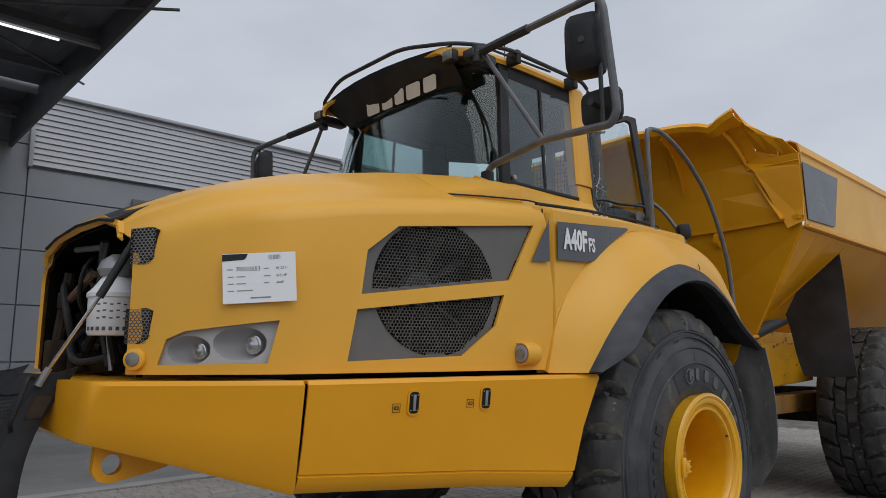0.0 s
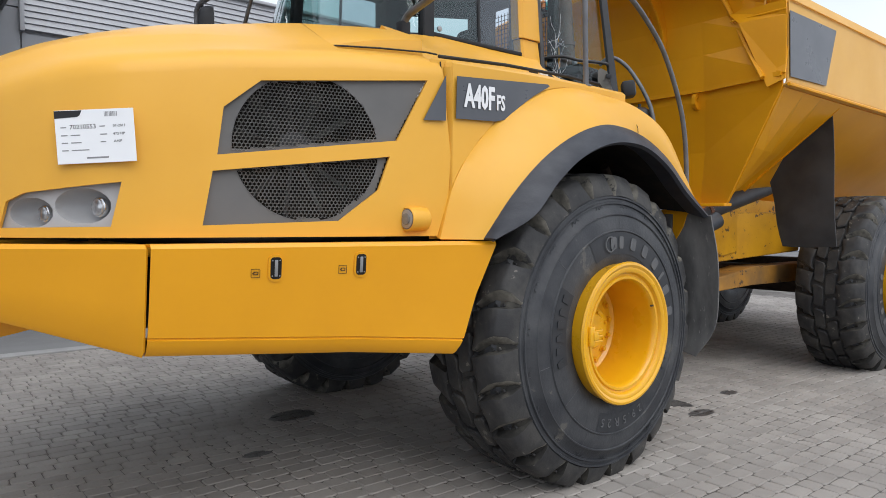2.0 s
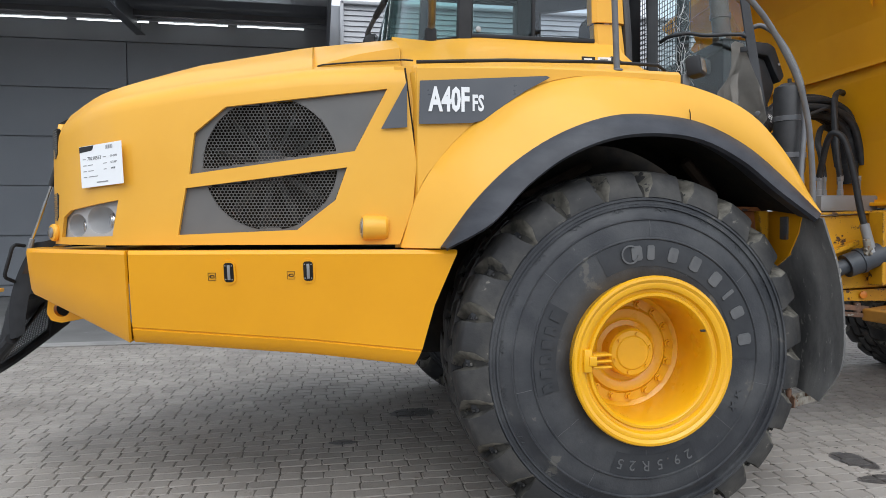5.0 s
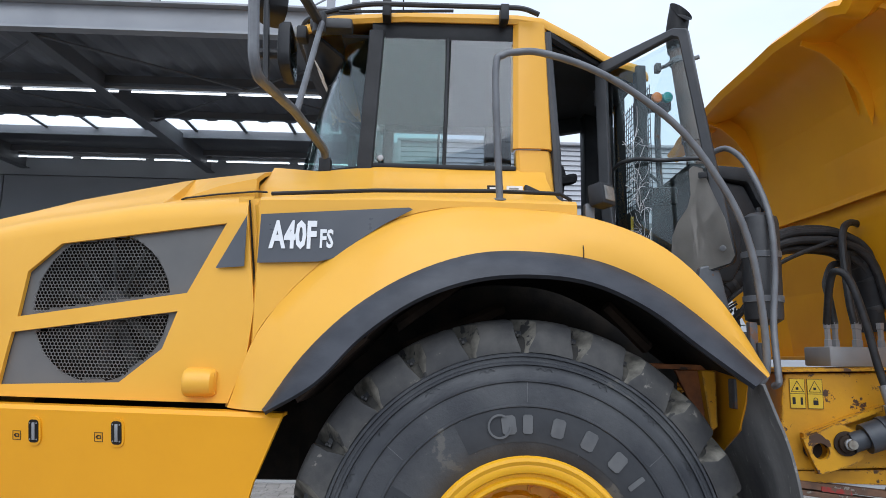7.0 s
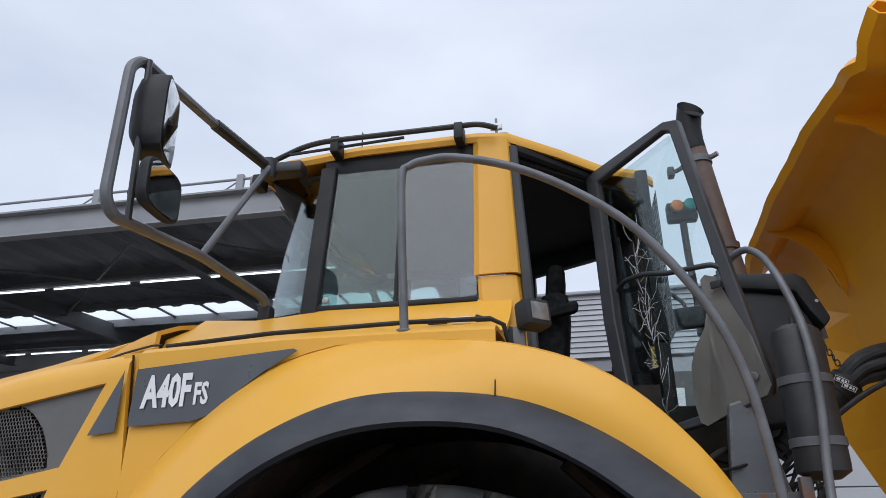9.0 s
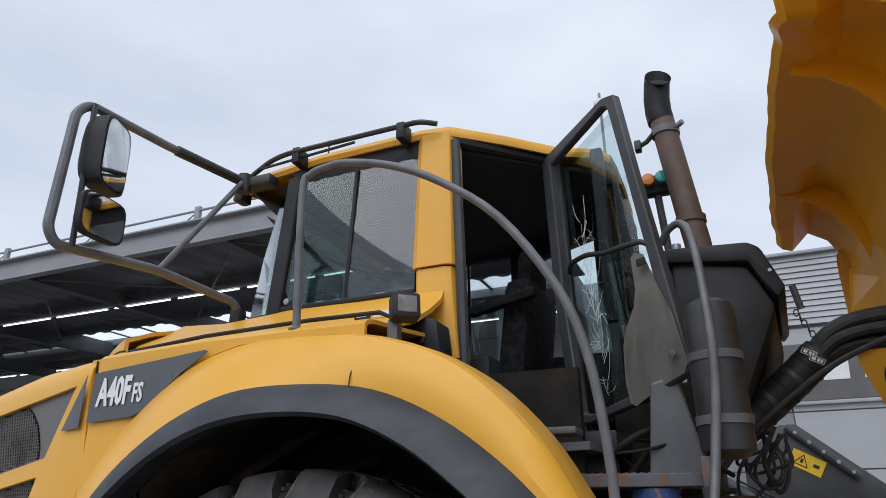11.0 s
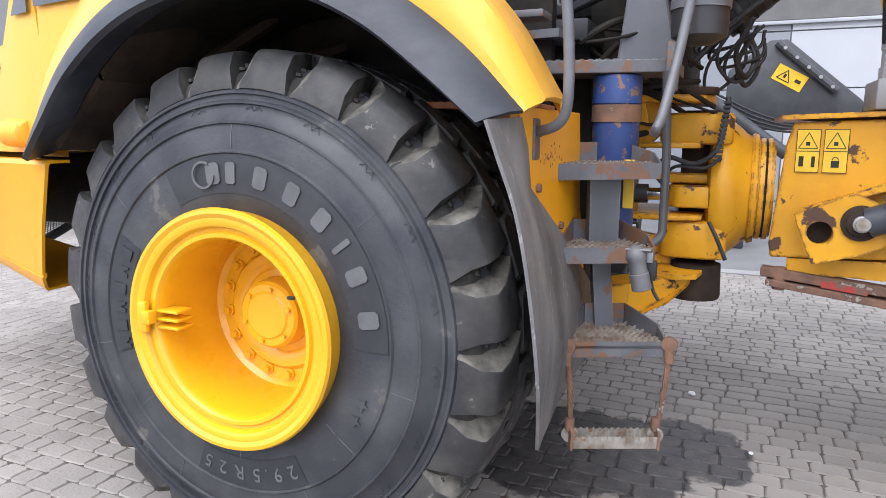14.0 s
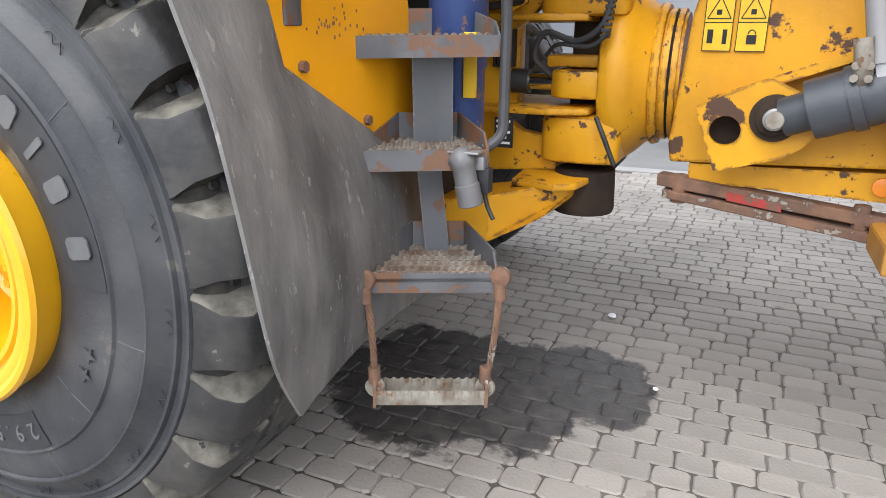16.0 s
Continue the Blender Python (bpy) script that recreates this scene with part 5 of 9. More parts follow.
def front_opening():
    """Engine bay seen through the open front, the grille swung down and its gas strut."""
    bay = part("engine_bay", box(-2.55, -2.50, 0.75, 2.65, 1.36, 2.05), DARK, TRUCK, "dark grimy engine bay")
    for k in range(26):
        y, z = random.uniform(1.1, 2.5), random.uniform(1.40, 1.95)
        p = Vector((-2.62 + random.uniform(-0.12, 0.05), y, z))
        q = p + Vector((random.uniform(-0.08, 0.08), random.uniform(-0.2, 0.2), random.uniform(-0.3, 0.3)))
        q.z = max(1.38, min(1.98, q.z))
        part("engine_pipe", tube(smooth_path([p, (p + q) / 2 + Vector((-0.04, 0, 0.03)), q], 4), random.uniform(0.008, 0.022), 7), random.choice((DARK, GRIME, BLACKM)), bay, "dark engine pipe")
    for k in range(3):
        x, y, z = -2.60, 1.85 + 0.2 * k, 1.45 + 0.12 * k
        part("engine_block", box(x - 0.1, x + 0.08, y - 0.09, y + 0.09, 1.36, z, 0.02), DARK, bay)
    # dark plate added to black out the bonnet's far inner side
    part("bay_liner", prism([(-2.83, 2.42, 1.36), (-2.50, 2.74, 1.36), (-2.50, 2.72, 2.0), (-2.83, 2.40, 1.93)], (0, 0, 0), (0, 0.012, 0)), DARK, bay, smooth=False)
    # hinge linkage, hoses and boxes in the bay
    for a, b, r, m in (((-2.80, 1.56, 1.99), (-2.74, 1.80, 1.60), 0.020, BLACKM), ((-2.76, 1.98, 1.90), (-2.72, 1.66, 1.62), 0.018, BLACKM), ((-2.78, 1.62, 1.97), (-2.80, 2.02, 2.00), 0.016, GREYM),
                       ((-2.78, 2.16, 1.74), (-2.76, 1.84, 1.86), 0.022, RUST), ((-2.72, 1.80, 1.62), (-2.74, 1.94, 1.48), 0.024, DARK), ((-2.80, 2.30, 1.40), (-2.76, 2.26, 1.90), 0.030, GRIME), ((-2.75, 1.50, 1.38), (-2.77, 1.54, 1.62), 0.011, SILVER)):
        part("hinge_link", tube([a, b], r, 8), m, bay, "dark steel linkage")
    for pts, r in (([(-2.79, 1.54, 1.98), (-2.81, 1.55, 1.80), (-2.78, 1.60, 1.62), (-2.74, 1.58, 1.40)], 0.014), ([(-2.74, 2.36, 1.86), (-2.80, 2.20, 1.80), (-2.79, 2.10, 1.62), (-2.72, 2.16, 1.44)], 0.020), ([(-2.72, 1.94, 1.98), (-2.79, 1.90, 1.88), (-2.78, 1.98, 1.74), (-2.72, 2.06, 1.66)], 0.012), ([(-2.70, 1.70, 1.44), (-2.80, 1.86, 1.42), (-2.79, 2.04, 1.50), (-2.70, 2.14, 1.58)], 0.017)):
        part("engine_hose", tube(smooth_path(pts, 6), r, 9), HOSE, bay, "black engine hose")
    for x, y, z, a, h, m in ((-2.80, 2.28, 1.36, 0.07, 0.17, GRIME), (-2.76, 2.05, 1.36, 0.05, 0.10, DARK), (-2.79, 2.22, 1.70, 0.045, 0.09, GRIME), (-2.77, 1.72, 1.56, 0.035, 0.08, BLACKM)):
        part("engine_box", box(x - a * 0.6, x + a * 0.6, y - a, y + a, z, z + h, 0.010), m, bay)
    part("bay_side", prism([(-2.80, 1.02, 1.36), (-2.74, 1.30, 1.36), (-2.74, 1.30, 1.52), (-2.80, 1.02, 1.54)], (0, 0, 0), (0.03, 0.01, 0)), BLACK, bay, smooth=False)
    # black sheet added below the skin so the yellow inside looks shaded
    rows = []
    for x in (-2.84, -2.7, -2.5, -2.3):
        half = [(x, y + 0.03, z - 0.04) for y, z in hood_section(x)[5:]]
        rows.append(half + [(a, 2 * CY - b, c2) for a, b, c2 in reversed(half[:-1])])
    part("bay_lining", sheet(rows, 0.006), DARK, bay, "black sheet added under the bonnet for shade")
    # white filter canister hanging in the bay
    c = (-2.80, 1.34, 0)
    can = part("filter_canister", lathe([(1.535, 0.0), (1.537, 0.102), (1.55, 0.110), (1.70, 0.112), (1.705, 0.119), (1.722, 0.119), (1.735, 0.105), (1.76, 0.085), (1.80, 0.058), (1.80, 0.0)], c, "z", 32), PAPER, bay, "white oil filter canister")
    bm = bmesh.new()
    for k in range(7):
        a = math.radians(190 + k * 14)
        box(-0.007, 0.007, -0.001, 0.001, -0.008, 0.008, 0, Matrix.Translation((c[0] + 0.1125 * math.cos(a), c[1] + 0.1125 * math.sin(a), 1.565)) @ pose(0, 0, 0, 0, 0, math.degrees(a) + 90), bm)
        for z in (1.61, 1.64, 1.67):
            if k > 1:
                box(-0.008, 0.006, -0.001, 0.001, -0.003, 0.003, 0, Matrix.Translation((c[0] + 0.1125 * math.cos(a), c[1] + 0.1125 * math.sin(a), z + 0.004 * (k % 2))) @ pose(0, 0, 0, 0, 0, math.degrees(a) + 90), bm)
    part("filter_print", bm, DECAL, can, "small printed lines", smooth=False, kind="stuff")
    part("filter_head", lathe([(1.80, 0.0), (1.80, 0.07), (1.83, 0.085), (1.87, 0.07), (1.90, 0.03), (1.90, 0.0)], c, "z", 20), SILVER, bay)
    part("filler_neck", tube([(-2.74, 1.16, 1.88), (-2.77, 1.14, 1.97)], 0.04, 16), HOSE, bay, "black rubber filler neck")
    # black rim of the bonnet's front edge
    rows = []
    for x, up in ((-2.86, 0.0), (-2.885, 0.004), (-2.89, -0.02), (-2.87, -0.035)):
        sec = hood_section(-2.86)[6:]
        half = [(x, y, z + up + 0.004) for y, z in sec]
        rows.append(half + [(a, 2 * CY - b, c2) for a, b, c2 in reversed(half[:-1])])
    part("front_edge", sheet(rows, 0.01), YEL, BONNET, "yellow folded front edge")
    rows = []
    for k in range(12):
        x = -2.90 + k * 0.09
        sec = hood_section(x if x > -2.86 else -2.86)
        z0 = lerp([(-2.9, 2.045), (-2.7, 2.155), (-2.3, 2.315), (-1.9, 2.405)], x)
        rows.append([(x, CY - 0.55, z0 - 0.02), (x, CY - 0.35, z0 + 0.012), (x, CY, z0 + 0.03), (x, CY + 0.35, z0 + 0.012), (x, CY + 0.55, z0 - 0.02)])
    part("top_panel", sheet(rows, 0.012), BLACK, BONNET, "black plastic top panel")
    # perforated cheeks by the opening: a dark backing under a honeycomb
    for z0, z1 in ((1.815, 1.955), (1.495, 1.625)):
        pts = [(x, hood_y(x) - 0.006, z) for x, z in ((-2.803, z1), (-2.812, z0 + 0.02), (-2.832, z0), (-2.868, z0), (-2.868, z1 + 0.01), (-2.818, z1 + 0.012))]
        ck = part("cheek_insert", prism(pts, (0, 0, 0), (0.012, 0.010, 0)), DARK, BONNET, "black perforated cheek insert", smooth=False)
        cells = bmesh.new()
        s = 0.013
        for j in range(14):
            for i in range(8):
                x, z = -2.862 + (i + 0.5 * (j % 2)) * s * 0.75, z0 + 0.008 + j * s * 0.866
                if x > -2.81 or z > z1 + 0.004 or x > -2.82 and z < z0 + 0.03:
                    continue
                o = [cells.verts.new((x + 0.75 * s * q * math.cos(k * math.pi / 3 + math.pi / 6), hood_y(x + 0.75 * s * q * math.cos(k * math.pi / 3 + math.pi / 6)) - 0.009, z + s * q * math.sin(k * math.pi / 3 + math.pi / 6))) for q in (0.58, 0.40) for k in range(6)]
                for k in range(6):
                    cells.faces.new((o[k], o[(k + 1) % 6], o[6 + (k + 1) % 6], o[6 + k]))
        part("cheek_mesh", cells, SCREEN, ck, smooth=False, kind="stuff")
    # the grille, swung open and down before the bumper, with its strut
    def A(u, t, lift=0.0):
        """A place on the bowed grille: u across from -1 to 1, t from its hinge down to the rim."""
        return Vector((-3.08 - (0.40 - 0.27 * u * u) * t - 0.05 * math.sin(math.pi * t) + lift, 1.70 + 0.42 * u, 1.375 - (0.79 - 0.25 * u * u) * t))

    def band(u0, u1, t0, t1, thick, nu=12, nt=5):
        return sheet([[A(u0 + (u1 - u0) * i / nu, t0 + (t1 - t0) * k / nt) for k in range(nt + 1)] for i in range(nu + 1)], thick)
    g = part("open_grille", band(-1.0, -0.80, 0.0, 1.0, 0.05, 3, 12), BLACK, TRUCK, "black plastic grille swung open")
    part("grille_cheek", band(0.80, 1.0, 0.0, 1.0, 0.05, 3, 12), BLACK, g)
    part("grille_bar", band(-0.82, 0.82, 0.0, 0.12, 0.06), BLACK, g)
    part("grille_bar", band(-0.82, 0.82, 0.42, 0.60, 0.05), BLACK, g)
    part("grille_rim", tube([A(-1 + 2 * k / 24, 1.0) for k in range(25)], 0.034, 10), BLACK, g)
    for sgn in (-1, 1):
        rows = []
        for k in range(11):
            t = k / 10
            wide = 0.13 - 0.06 * t
            rows.append([A(sgn, t), A(sgn, t) + Vector((wide * 0.5, 0.012 * sgn, 0.01)), A(sgn, t) + Vector((wide, 0, 0.03))])
        part("grille_cheek", sheet(rows, 0.012), BLACK, g)
        part("cheek_louvre", sheet([[A(sgn, t) + Vector((q, 0.020 * sgn, 0.01)) for q in (0.03, 0.09)] for t in (0.18, 0.26, 0.34)], 0.006), GRIME, g)
    bm = bmesh.new()
    for t0, t1 in ((0.12, 0.42), (0.60, 0.98)):
        n = int((t1 - t0) / 0.022)
        for k in range(n + 1):
            t = t0 + (t1 - t0) * k / n
            tube([A(-0.82 + 1.64 * i / 10, t, 0.01) for i in range(11)], 0.0032, 4, bm)
        for k in range(43):
            u = -0.82 + 1.64 * k / 42
            tube([A(u, t0 + (t1 - t0) * i / 4, 0.012) for i in range(5)], 0.0032, 4, bm)
    part("grille_mesh", bm, BLACKM, g, "black wire mesh", kind="stuff")
    part("grille_stay", tube([A(-0.5, 0.95, 0.05), A(0.45, 0.55, 0.06)], 0.012, 8), BLACKM, g)
    part("grille_handle", tube(bent([(-3.12, 1.25, 1.36), (-3.15, 1.18, 1.37), (-3.20, 1.18, 1.19), (-3.18, 1.26, 1.16)], 0.03), 0.010, 8), BLACK, g)
    part("gas_strut", tube([(-2.83, 1.05, 1.93), (-2.93, 1.13, 1.69)], 0.017, 12), BLACKM, g)
    part("strut_rod", tube([(-2.93, 1.13, 1.69), (-3.09, 1.24, 1.36)], 0.008, 10), CHROME, g, "bright strut rod")
    part("strut_end", tube([(-3.07, 1.23, 1.40), (-3.10, 1.25, 1.33)], 0.014, 8), SILVER, g)
    part("tow_eye", carve_hole([(-2.925, 1.08, 1.13), (-2.937, 1.08, 1.0), (-2.915, 1.08, 0.962), (-2.865, 1.08, 0.950), (-2.66, 1.08, 0.985), (-2.58, 1.08, 1.03), (-2.6, 1.08, 1.13)], (-2.863, 1.08, 1.022), 0.040), YELS, TRUCK, "yellow steel tow eye")


def carve_hole(poly, c, r, thick=0.04):
    """A plate in the x-z plane with a round hole."""
    bm = bmesh.new()
    n = 40
    def rim(a):
        d = Vector((math.cos(a), 0, math.sin(a)))
        best = None
        for p, q in zip(poly, poly[1:] + poly[:1]):
            ex, ez = q[0] - p[0], q[2] - p[2]
            den = d.x * ez - d.z * ex
            if abs(den) < 1e-9:
                continue
            t = ((p[0] - c[0]) * ez - (p[2] - c[2]) * ex) / den
            u = ((p[0] - c[0]) * d.z - (p[2] - c[2]) * d.x) / den
            if t > 0 and -1e-6 <= u <= 1 + 1e-6 and (best is None or t > best):
                best = t
        return (c[0] + d.x * best, poly[0][1], c[2] + d.z * best)
    angles = [k * math.tau / n for k in range(n)]
    rows = []
    for a in angles + angles[:1]:
        o = rim(a)
        i = (c[0] + r * math.cos(a), poly[0][1], c[2] + r * math.sin(a))
        rows.append([o, i])
    own = sheet(rows, 0)
    bmesh.ops.remove_doubles(own, verts=own.verts[:], dist=1e-5)
    bmesh.ops.recalc_face_normals(own, faces=own.faces[:])
    bmesh.ops.solidify(own, geom=own.faces[:], thickness=thick)
    return own


front_opening()


def black_strip():
    # bonnet tube: a dark line drawn in for the shade under the lip
    pts = [(-1.50, 0.594, 2.262), (-1.475, 0.575, 2.266), (-1.30, 0.468, 2.262), (-1.10, 0.352, 2.252), (-1.052, 0.335, 2.246)]
    part("strip", tube(pts, 0.0045, 8), BLACK, BONNET, "thin black edge strip")
    part("strip", tube([(-1.035, 0.345, 2.243), (-0.6, 0.32, 2.262), (-0.1, 0.33, 2.275), (0.20, 0.335, 2.272), (0.245, 0.345, 2.25), (0.27, 0.36, 2.15)], 0.009, 8), BLACK, FENDER, "thin black edge strip")


black_strip()


# ---- cab ----
def cab_line(z):
    """How far the cab's near side leans inwards at height z."""
    return lerp([(2.2, 0.850), (2.53, 0.866), (2.63, 0.876), (3.34, 0.916), (3.45, 0.922)], z)


def cab():
    rows = []
    for x, dy in ((-1.112, -0.10), (-1.058, -0.09), (-0.9, -0.055), (-0.6, -0.02), (-0.2, 0.0), (0.1, 0.0), (0.235, 0.0)):
        zt = lerp([(-1.112, 2.43), (-1.058, 2.445), (-0.75, 2.515), (-0.5, 2.525), (0.30, 2.535)], x)
        rows.append([(x, 0.36 + 0.2 * (x < -0.8) * (-0.8 - x), 2.235), (x, 0.55 + dy, 2.30), (x, 0.70 + dy, 2.38), (x, 0.82 + dy, 2.46), (x, 0.865 + dy, zt - 0.012), (x, 0.885 + dy, zt)])
    base = part("cab", sheet(rows, 0.02), YEL, TRUCK, "yellow driver's cab with black window frames, door open")
    part("cowl_top", sheet([[(-1.13 - 0.05 * math.sin(math.pi * k / 9), 0.79 + k * 0.202, 2.44 + 0.06 * math.sin(math.pi * k / 9)) for k in range(10)],
                            [(-0.72, 0.88 + k * 0.182, 2.525) for k in range(10)]], 0.02), BLACK, base, "black windscreen cowl")
    # rear post: yellow, with a joint
    for z0, z1, x0a, x1a, x0b, x1b in ((2.20, 2.630, 0.105, 0.300, 0.082, 0.262), (2.636, 3.352, 0.082, 0.262, 0.088, 0.236)):
        rows = []
        for k in range(5):
            t = k / 4
            z = z0 + (z1 - z0) * t
            x0, x1 = x0a + (x0b - x0a) * t, x1a + (x1b - x1a) * t
            y = cab_line(z)
            rows.append([(x0, y + 0.06, z), (x0 + 0.003, y + 0.004, z), (x0 + 0.02, y - 0.008, z), (x1 - 0.03, y - 0.008, z), (x1 - 0.004, y + 0.004, z), (x1 + 0.03, y + 0.07, z)])
        part("rear_post", sheet(rows, 0.014), YEL, base, "yellow rear cab post")
    for far in (False, True):
        f = (lambda y: 2 * CY - y) if far else (lambda y: y)

        def beam(a, b, wx, wy, name, m=BLACK, lab=""):
            bm = bmesh.new()
            a, b = Vector(a), Vector(b)
            r = []
            for p in (a, b):
                r.append([(p.x - wx, f(p.y - wy), p.z), (p.x + wx, f(p.y - wy), p.z), (p.x + wx, f(p.y + wy), p.z), (p.x - wx, f(p.y + wy), p.z), (p.x - wx, f(p.y - wy), p.z)])
            own = sheet(r, 0)
            bmesh.ops.remove_doubles(own, verts=own.verts[:], dist=1e-5)
            bmesh.ops.holes_fill(own, edges=own.edges[:])
            bevel(own, 0.006, 1)
            return part(name, own, m, base, lab)

        beam((-0.690, 0.878, 2.50), (-0.652, 0.920, 3.28), 0.040, 0.030, "front_pillar")
        beam((-0.285, 0.868, 2.53), (-0.272, 0.908, 3.25), 0.010, 0.012, "window_bar")
        part("window_sill", box(-0.70, 0.085, f(0.885) - 0.03, f(0.885) + 0.03, 2.515, 2.540, 0.006), BLACK, base)
        part("window_header", box(-0.68, 0.10, f(0.955) - 0.04, f(0.955) + 0.04, 3.240, 3.345, 0.008), BLACK, base)
        for x0, x1, g in ((-0.655, -0.29, GLASS), (-0.275, 0.082, GLASSD)):
            own = sheet([[(x0, f(0.866), 2.54), (x1, f(0.866), 2.54)], [(x0 + 0.02, f(0.910), 3.245), (x1 + 0.004, f(0.910), 3.245)]], 0.005)
            p = part("side_window", own, g, base, "sliding side window", smooth=False)
            p.visible_shadow = False
        if far:
            part("far_post", box(0.075, 0.27, f(0.98) - 0.04, f(0.90) + 0.03, 1.9, 3.40, 0.01), BLACK, base)
            part("far_wall", box(-1.0, 0.95, f(0.93) - 0.01, f(0.86) + 0.02, 1.9, 2.53, 0.01), BLACK, base)
            part("far_rear_post", box(0.72, 0.92, f(1.40) - 0.04, f(1.33) + 0.03, 1.9, 3.25, 0.01), BLACK, base)
            part("far_header", prism([(0.22, f(0.96), 0), (0.22, f(1.03), 0), (0.92, f(1.45), 0), (0.92, f(1.38), 0)], (0, 0, 3.16), (0, 0, 0.14), None, 0.01), BLACK, base)
    part("slider_knob", disc((-0.610, 0.860, 2.562), 0.016, (0, -1, 0), 16, 0.012, None, 0.003), SILVER, base, "small round window catch")
    for x0, x1, m in ((-0.085, -0.008, BLACK), (0.008, 0.085, WHITE)):
        lab = part("foot_label", box(x0, x1, 0.632, 0.638, 2.352, 2.378, 0.001, Matrix.Translation((0, 0, 0))), m, base, "small printed label on the cab foot", smooth=False)
        part("label_print", box(x0 + 0.012, x1 - 0.02, 0.6305, 0.6325, 2.360, 2.368), WHITE if m is BLACK else GREYP, lab, smooth=False)
    # windscreen: a bowed pane between the front pillars
    rows = []
    plan_b = [(-0.725, 0.880), (-0.95, 1.0), (-1.09, 1.25), (-1.135, 1.48), (-1.15, 1.70)]
    plan_t = [(-0.68, 0.925), (-0.82, 1.02), (-0.90, 1.25), (-0.93, 1.48), (-0.94, 1.70)]
    for plan, z in ((plan_b, 2.52), (plan_t, 3.25)):
        rows.append([(x, y, z) for x, y in plan] + [(x, 2 * CY - y, z) for x, y in reversed(plan[:-1])])
    mid = [tuple((Vector(a) + Vector(b)) / 2 + Vector((-0.015, 0, 0))) for a, b in zip(*rows)]
    ws = part("windscreen", sheet([rows[0], mid, rows[1]], 0.006), GLASS, base, "large bowed windscreen")
    ws.visible_shadow = False
    # roof with visor
    rows = []
    for x, z, hw, in_ in ((-1.075, 3.330, 0.66, 0.02), (-1.06, 3.362, 0.70, 0.03), (-0.9, 3.395, 0.76, 0.05), (-0.5, 3.412, 0.79, 0.06), (0.1, 3.418, 0.79, 0.06), (0.24, 3.412, 0.775, 0.06), (0.48, 3.395, 0.60, 0.05), (0.70, 3.378, 0.415, 0.05), (0.90, 3.335, 0.39, 0.05), (0.95, 3.30, 0.37, 0.05)):
        half = [(x, CY - hw - 0.012, z - 0.078), (x, CY - hw - 0.018, z - 0.052), (x, CY - hw, z - 0.02), (x, CY - hw + 0.05, z), (x, CY - hw * 0.4, z + 0.03), (x, CY, z + 0.035)]
        rows.append(half + [(a, 2 * CY - b, c) for a, b, c in reversed(half[:-1])])
    part("roof", sheet(rows, 0.02), YEL, base, "yellow plastic cab roof")
    rows = []
    for x, z, hw in ((-1.118, 3.372, 0.70), (-1.098, 3.318, 0.67), (-0.95, 3.165, 0.62), (-0.93, 3.14, 0.60)):
        rows.append([(x + 0.10 * (abs(k - 4) / 4) ** 2, CY - hw + k * hw / 4, z + (0.05 * (abs(k - 4) / 4) ** 2 if z < 3.3 else 0)) for k in range(9)])
    v = part("visor", sheet(rows, 0.02), BLACK, base, "black sun visor with white plain shapes")
    for k, wd in enumerate((0.16, 0.13, 0.11, 0.16, 0.14)):
        # white mark: five plain slanted shapes
        y = 1.915 - sum((0.16, 0.13, 0.11, 0.16, 0.14)[:k]) * 1.10 - wd / 2
        m = on_face((-1.001, y, 3.192), (0, -1, 0), (-0.10, 0, 0.155))
        h, s = 0.046, 0.018
        c = 0.012
        bm = prism([(-wd * 0.44 - s, -h + c, 0), (-wd * 0.44 - s + c, -h, 0), (wd * 0.44 - s - c, -h, 0), (wd * 0.44 - s, -h + c, 0), (wd * 0.44 + s, h - c, 0), (wd * 0.44 + s - c, h, 0), (-wd * 0.44 + s + c, h, 0), (-wd * 0.44 + s, h - c, 0)], (0, 0, 0), (0, 0, 0.002))
        bmesh.ops.transform(bm, matrix=m, verts=bm.verts[:])
        part("white_mark", bm, WHITE, v, smooth=False)
    # rail round the roof
    z = 3.395
    pts = [(0.205, 0.846, 3.372), (0.12, 0.826, z), (-0.72, 0.812, z - 0.012), (-1.04, 0.95, z - 0.03), (-1.15, 1.35, z + 0.03), (-1.15, 2.05, z + 0.03), (-1.04, 2.45, z - 0.03), (-0.72, 2.588, z - 0.012), (0.12, 2.574, z), (0.205, 2.554, 3.372)]
    r = part("roof_rail", tube(bent(pts, 0.12, 6), 0.014, 8), BLACKM, base, "black tubular roof rail")
    part("roof_rail", tube([(-0.25, 0.828, 3.366), (-0.85, 0.85, 3.352)], 0.008, 6), BLACKM, base)
    for x in (-0.60, 0.02):
        part("rail_clip", box(x - 0.022, x + 0.022, 0.806, 0.90, 3.318, 3.408, 0.006), BLACK, r)
    part("antenna", tube([(-0.52, 1.0, 3.40), (-0.52, 1.0, 3.535)], 0.004, 6), BLACK, base)
    for s in (0, 1):
        g = (lambda y: 2 * CY - y) if s else (lambda y: y)
        m = part("mirror_bracket", box(-1.0, -0.78, g(0.885) - 0.045, g(0.885) + 0.045, 3.255, 3.315, 0.012), BLACKM, base, "black mirror arm bracket")
        part("work_lamp", box(-1.085, -1.03, g(0.97) - 0.045, g(0.97) + 0.045, 3.235, 3.31, 0.01), BLACK, m, "square work lamp")
        part("work_lamp_lens", box(-1.097, -1.083, g(0.97) - 0.038, g(0.97) + 0.038, 3.242, 3.303, 0.004), LENS, m)
        part("hub", tube([(-0.95, g(0.845), 3.225), (-0.95, g(0.845), 3.33)], 0.036, 14), BLACKM, m)
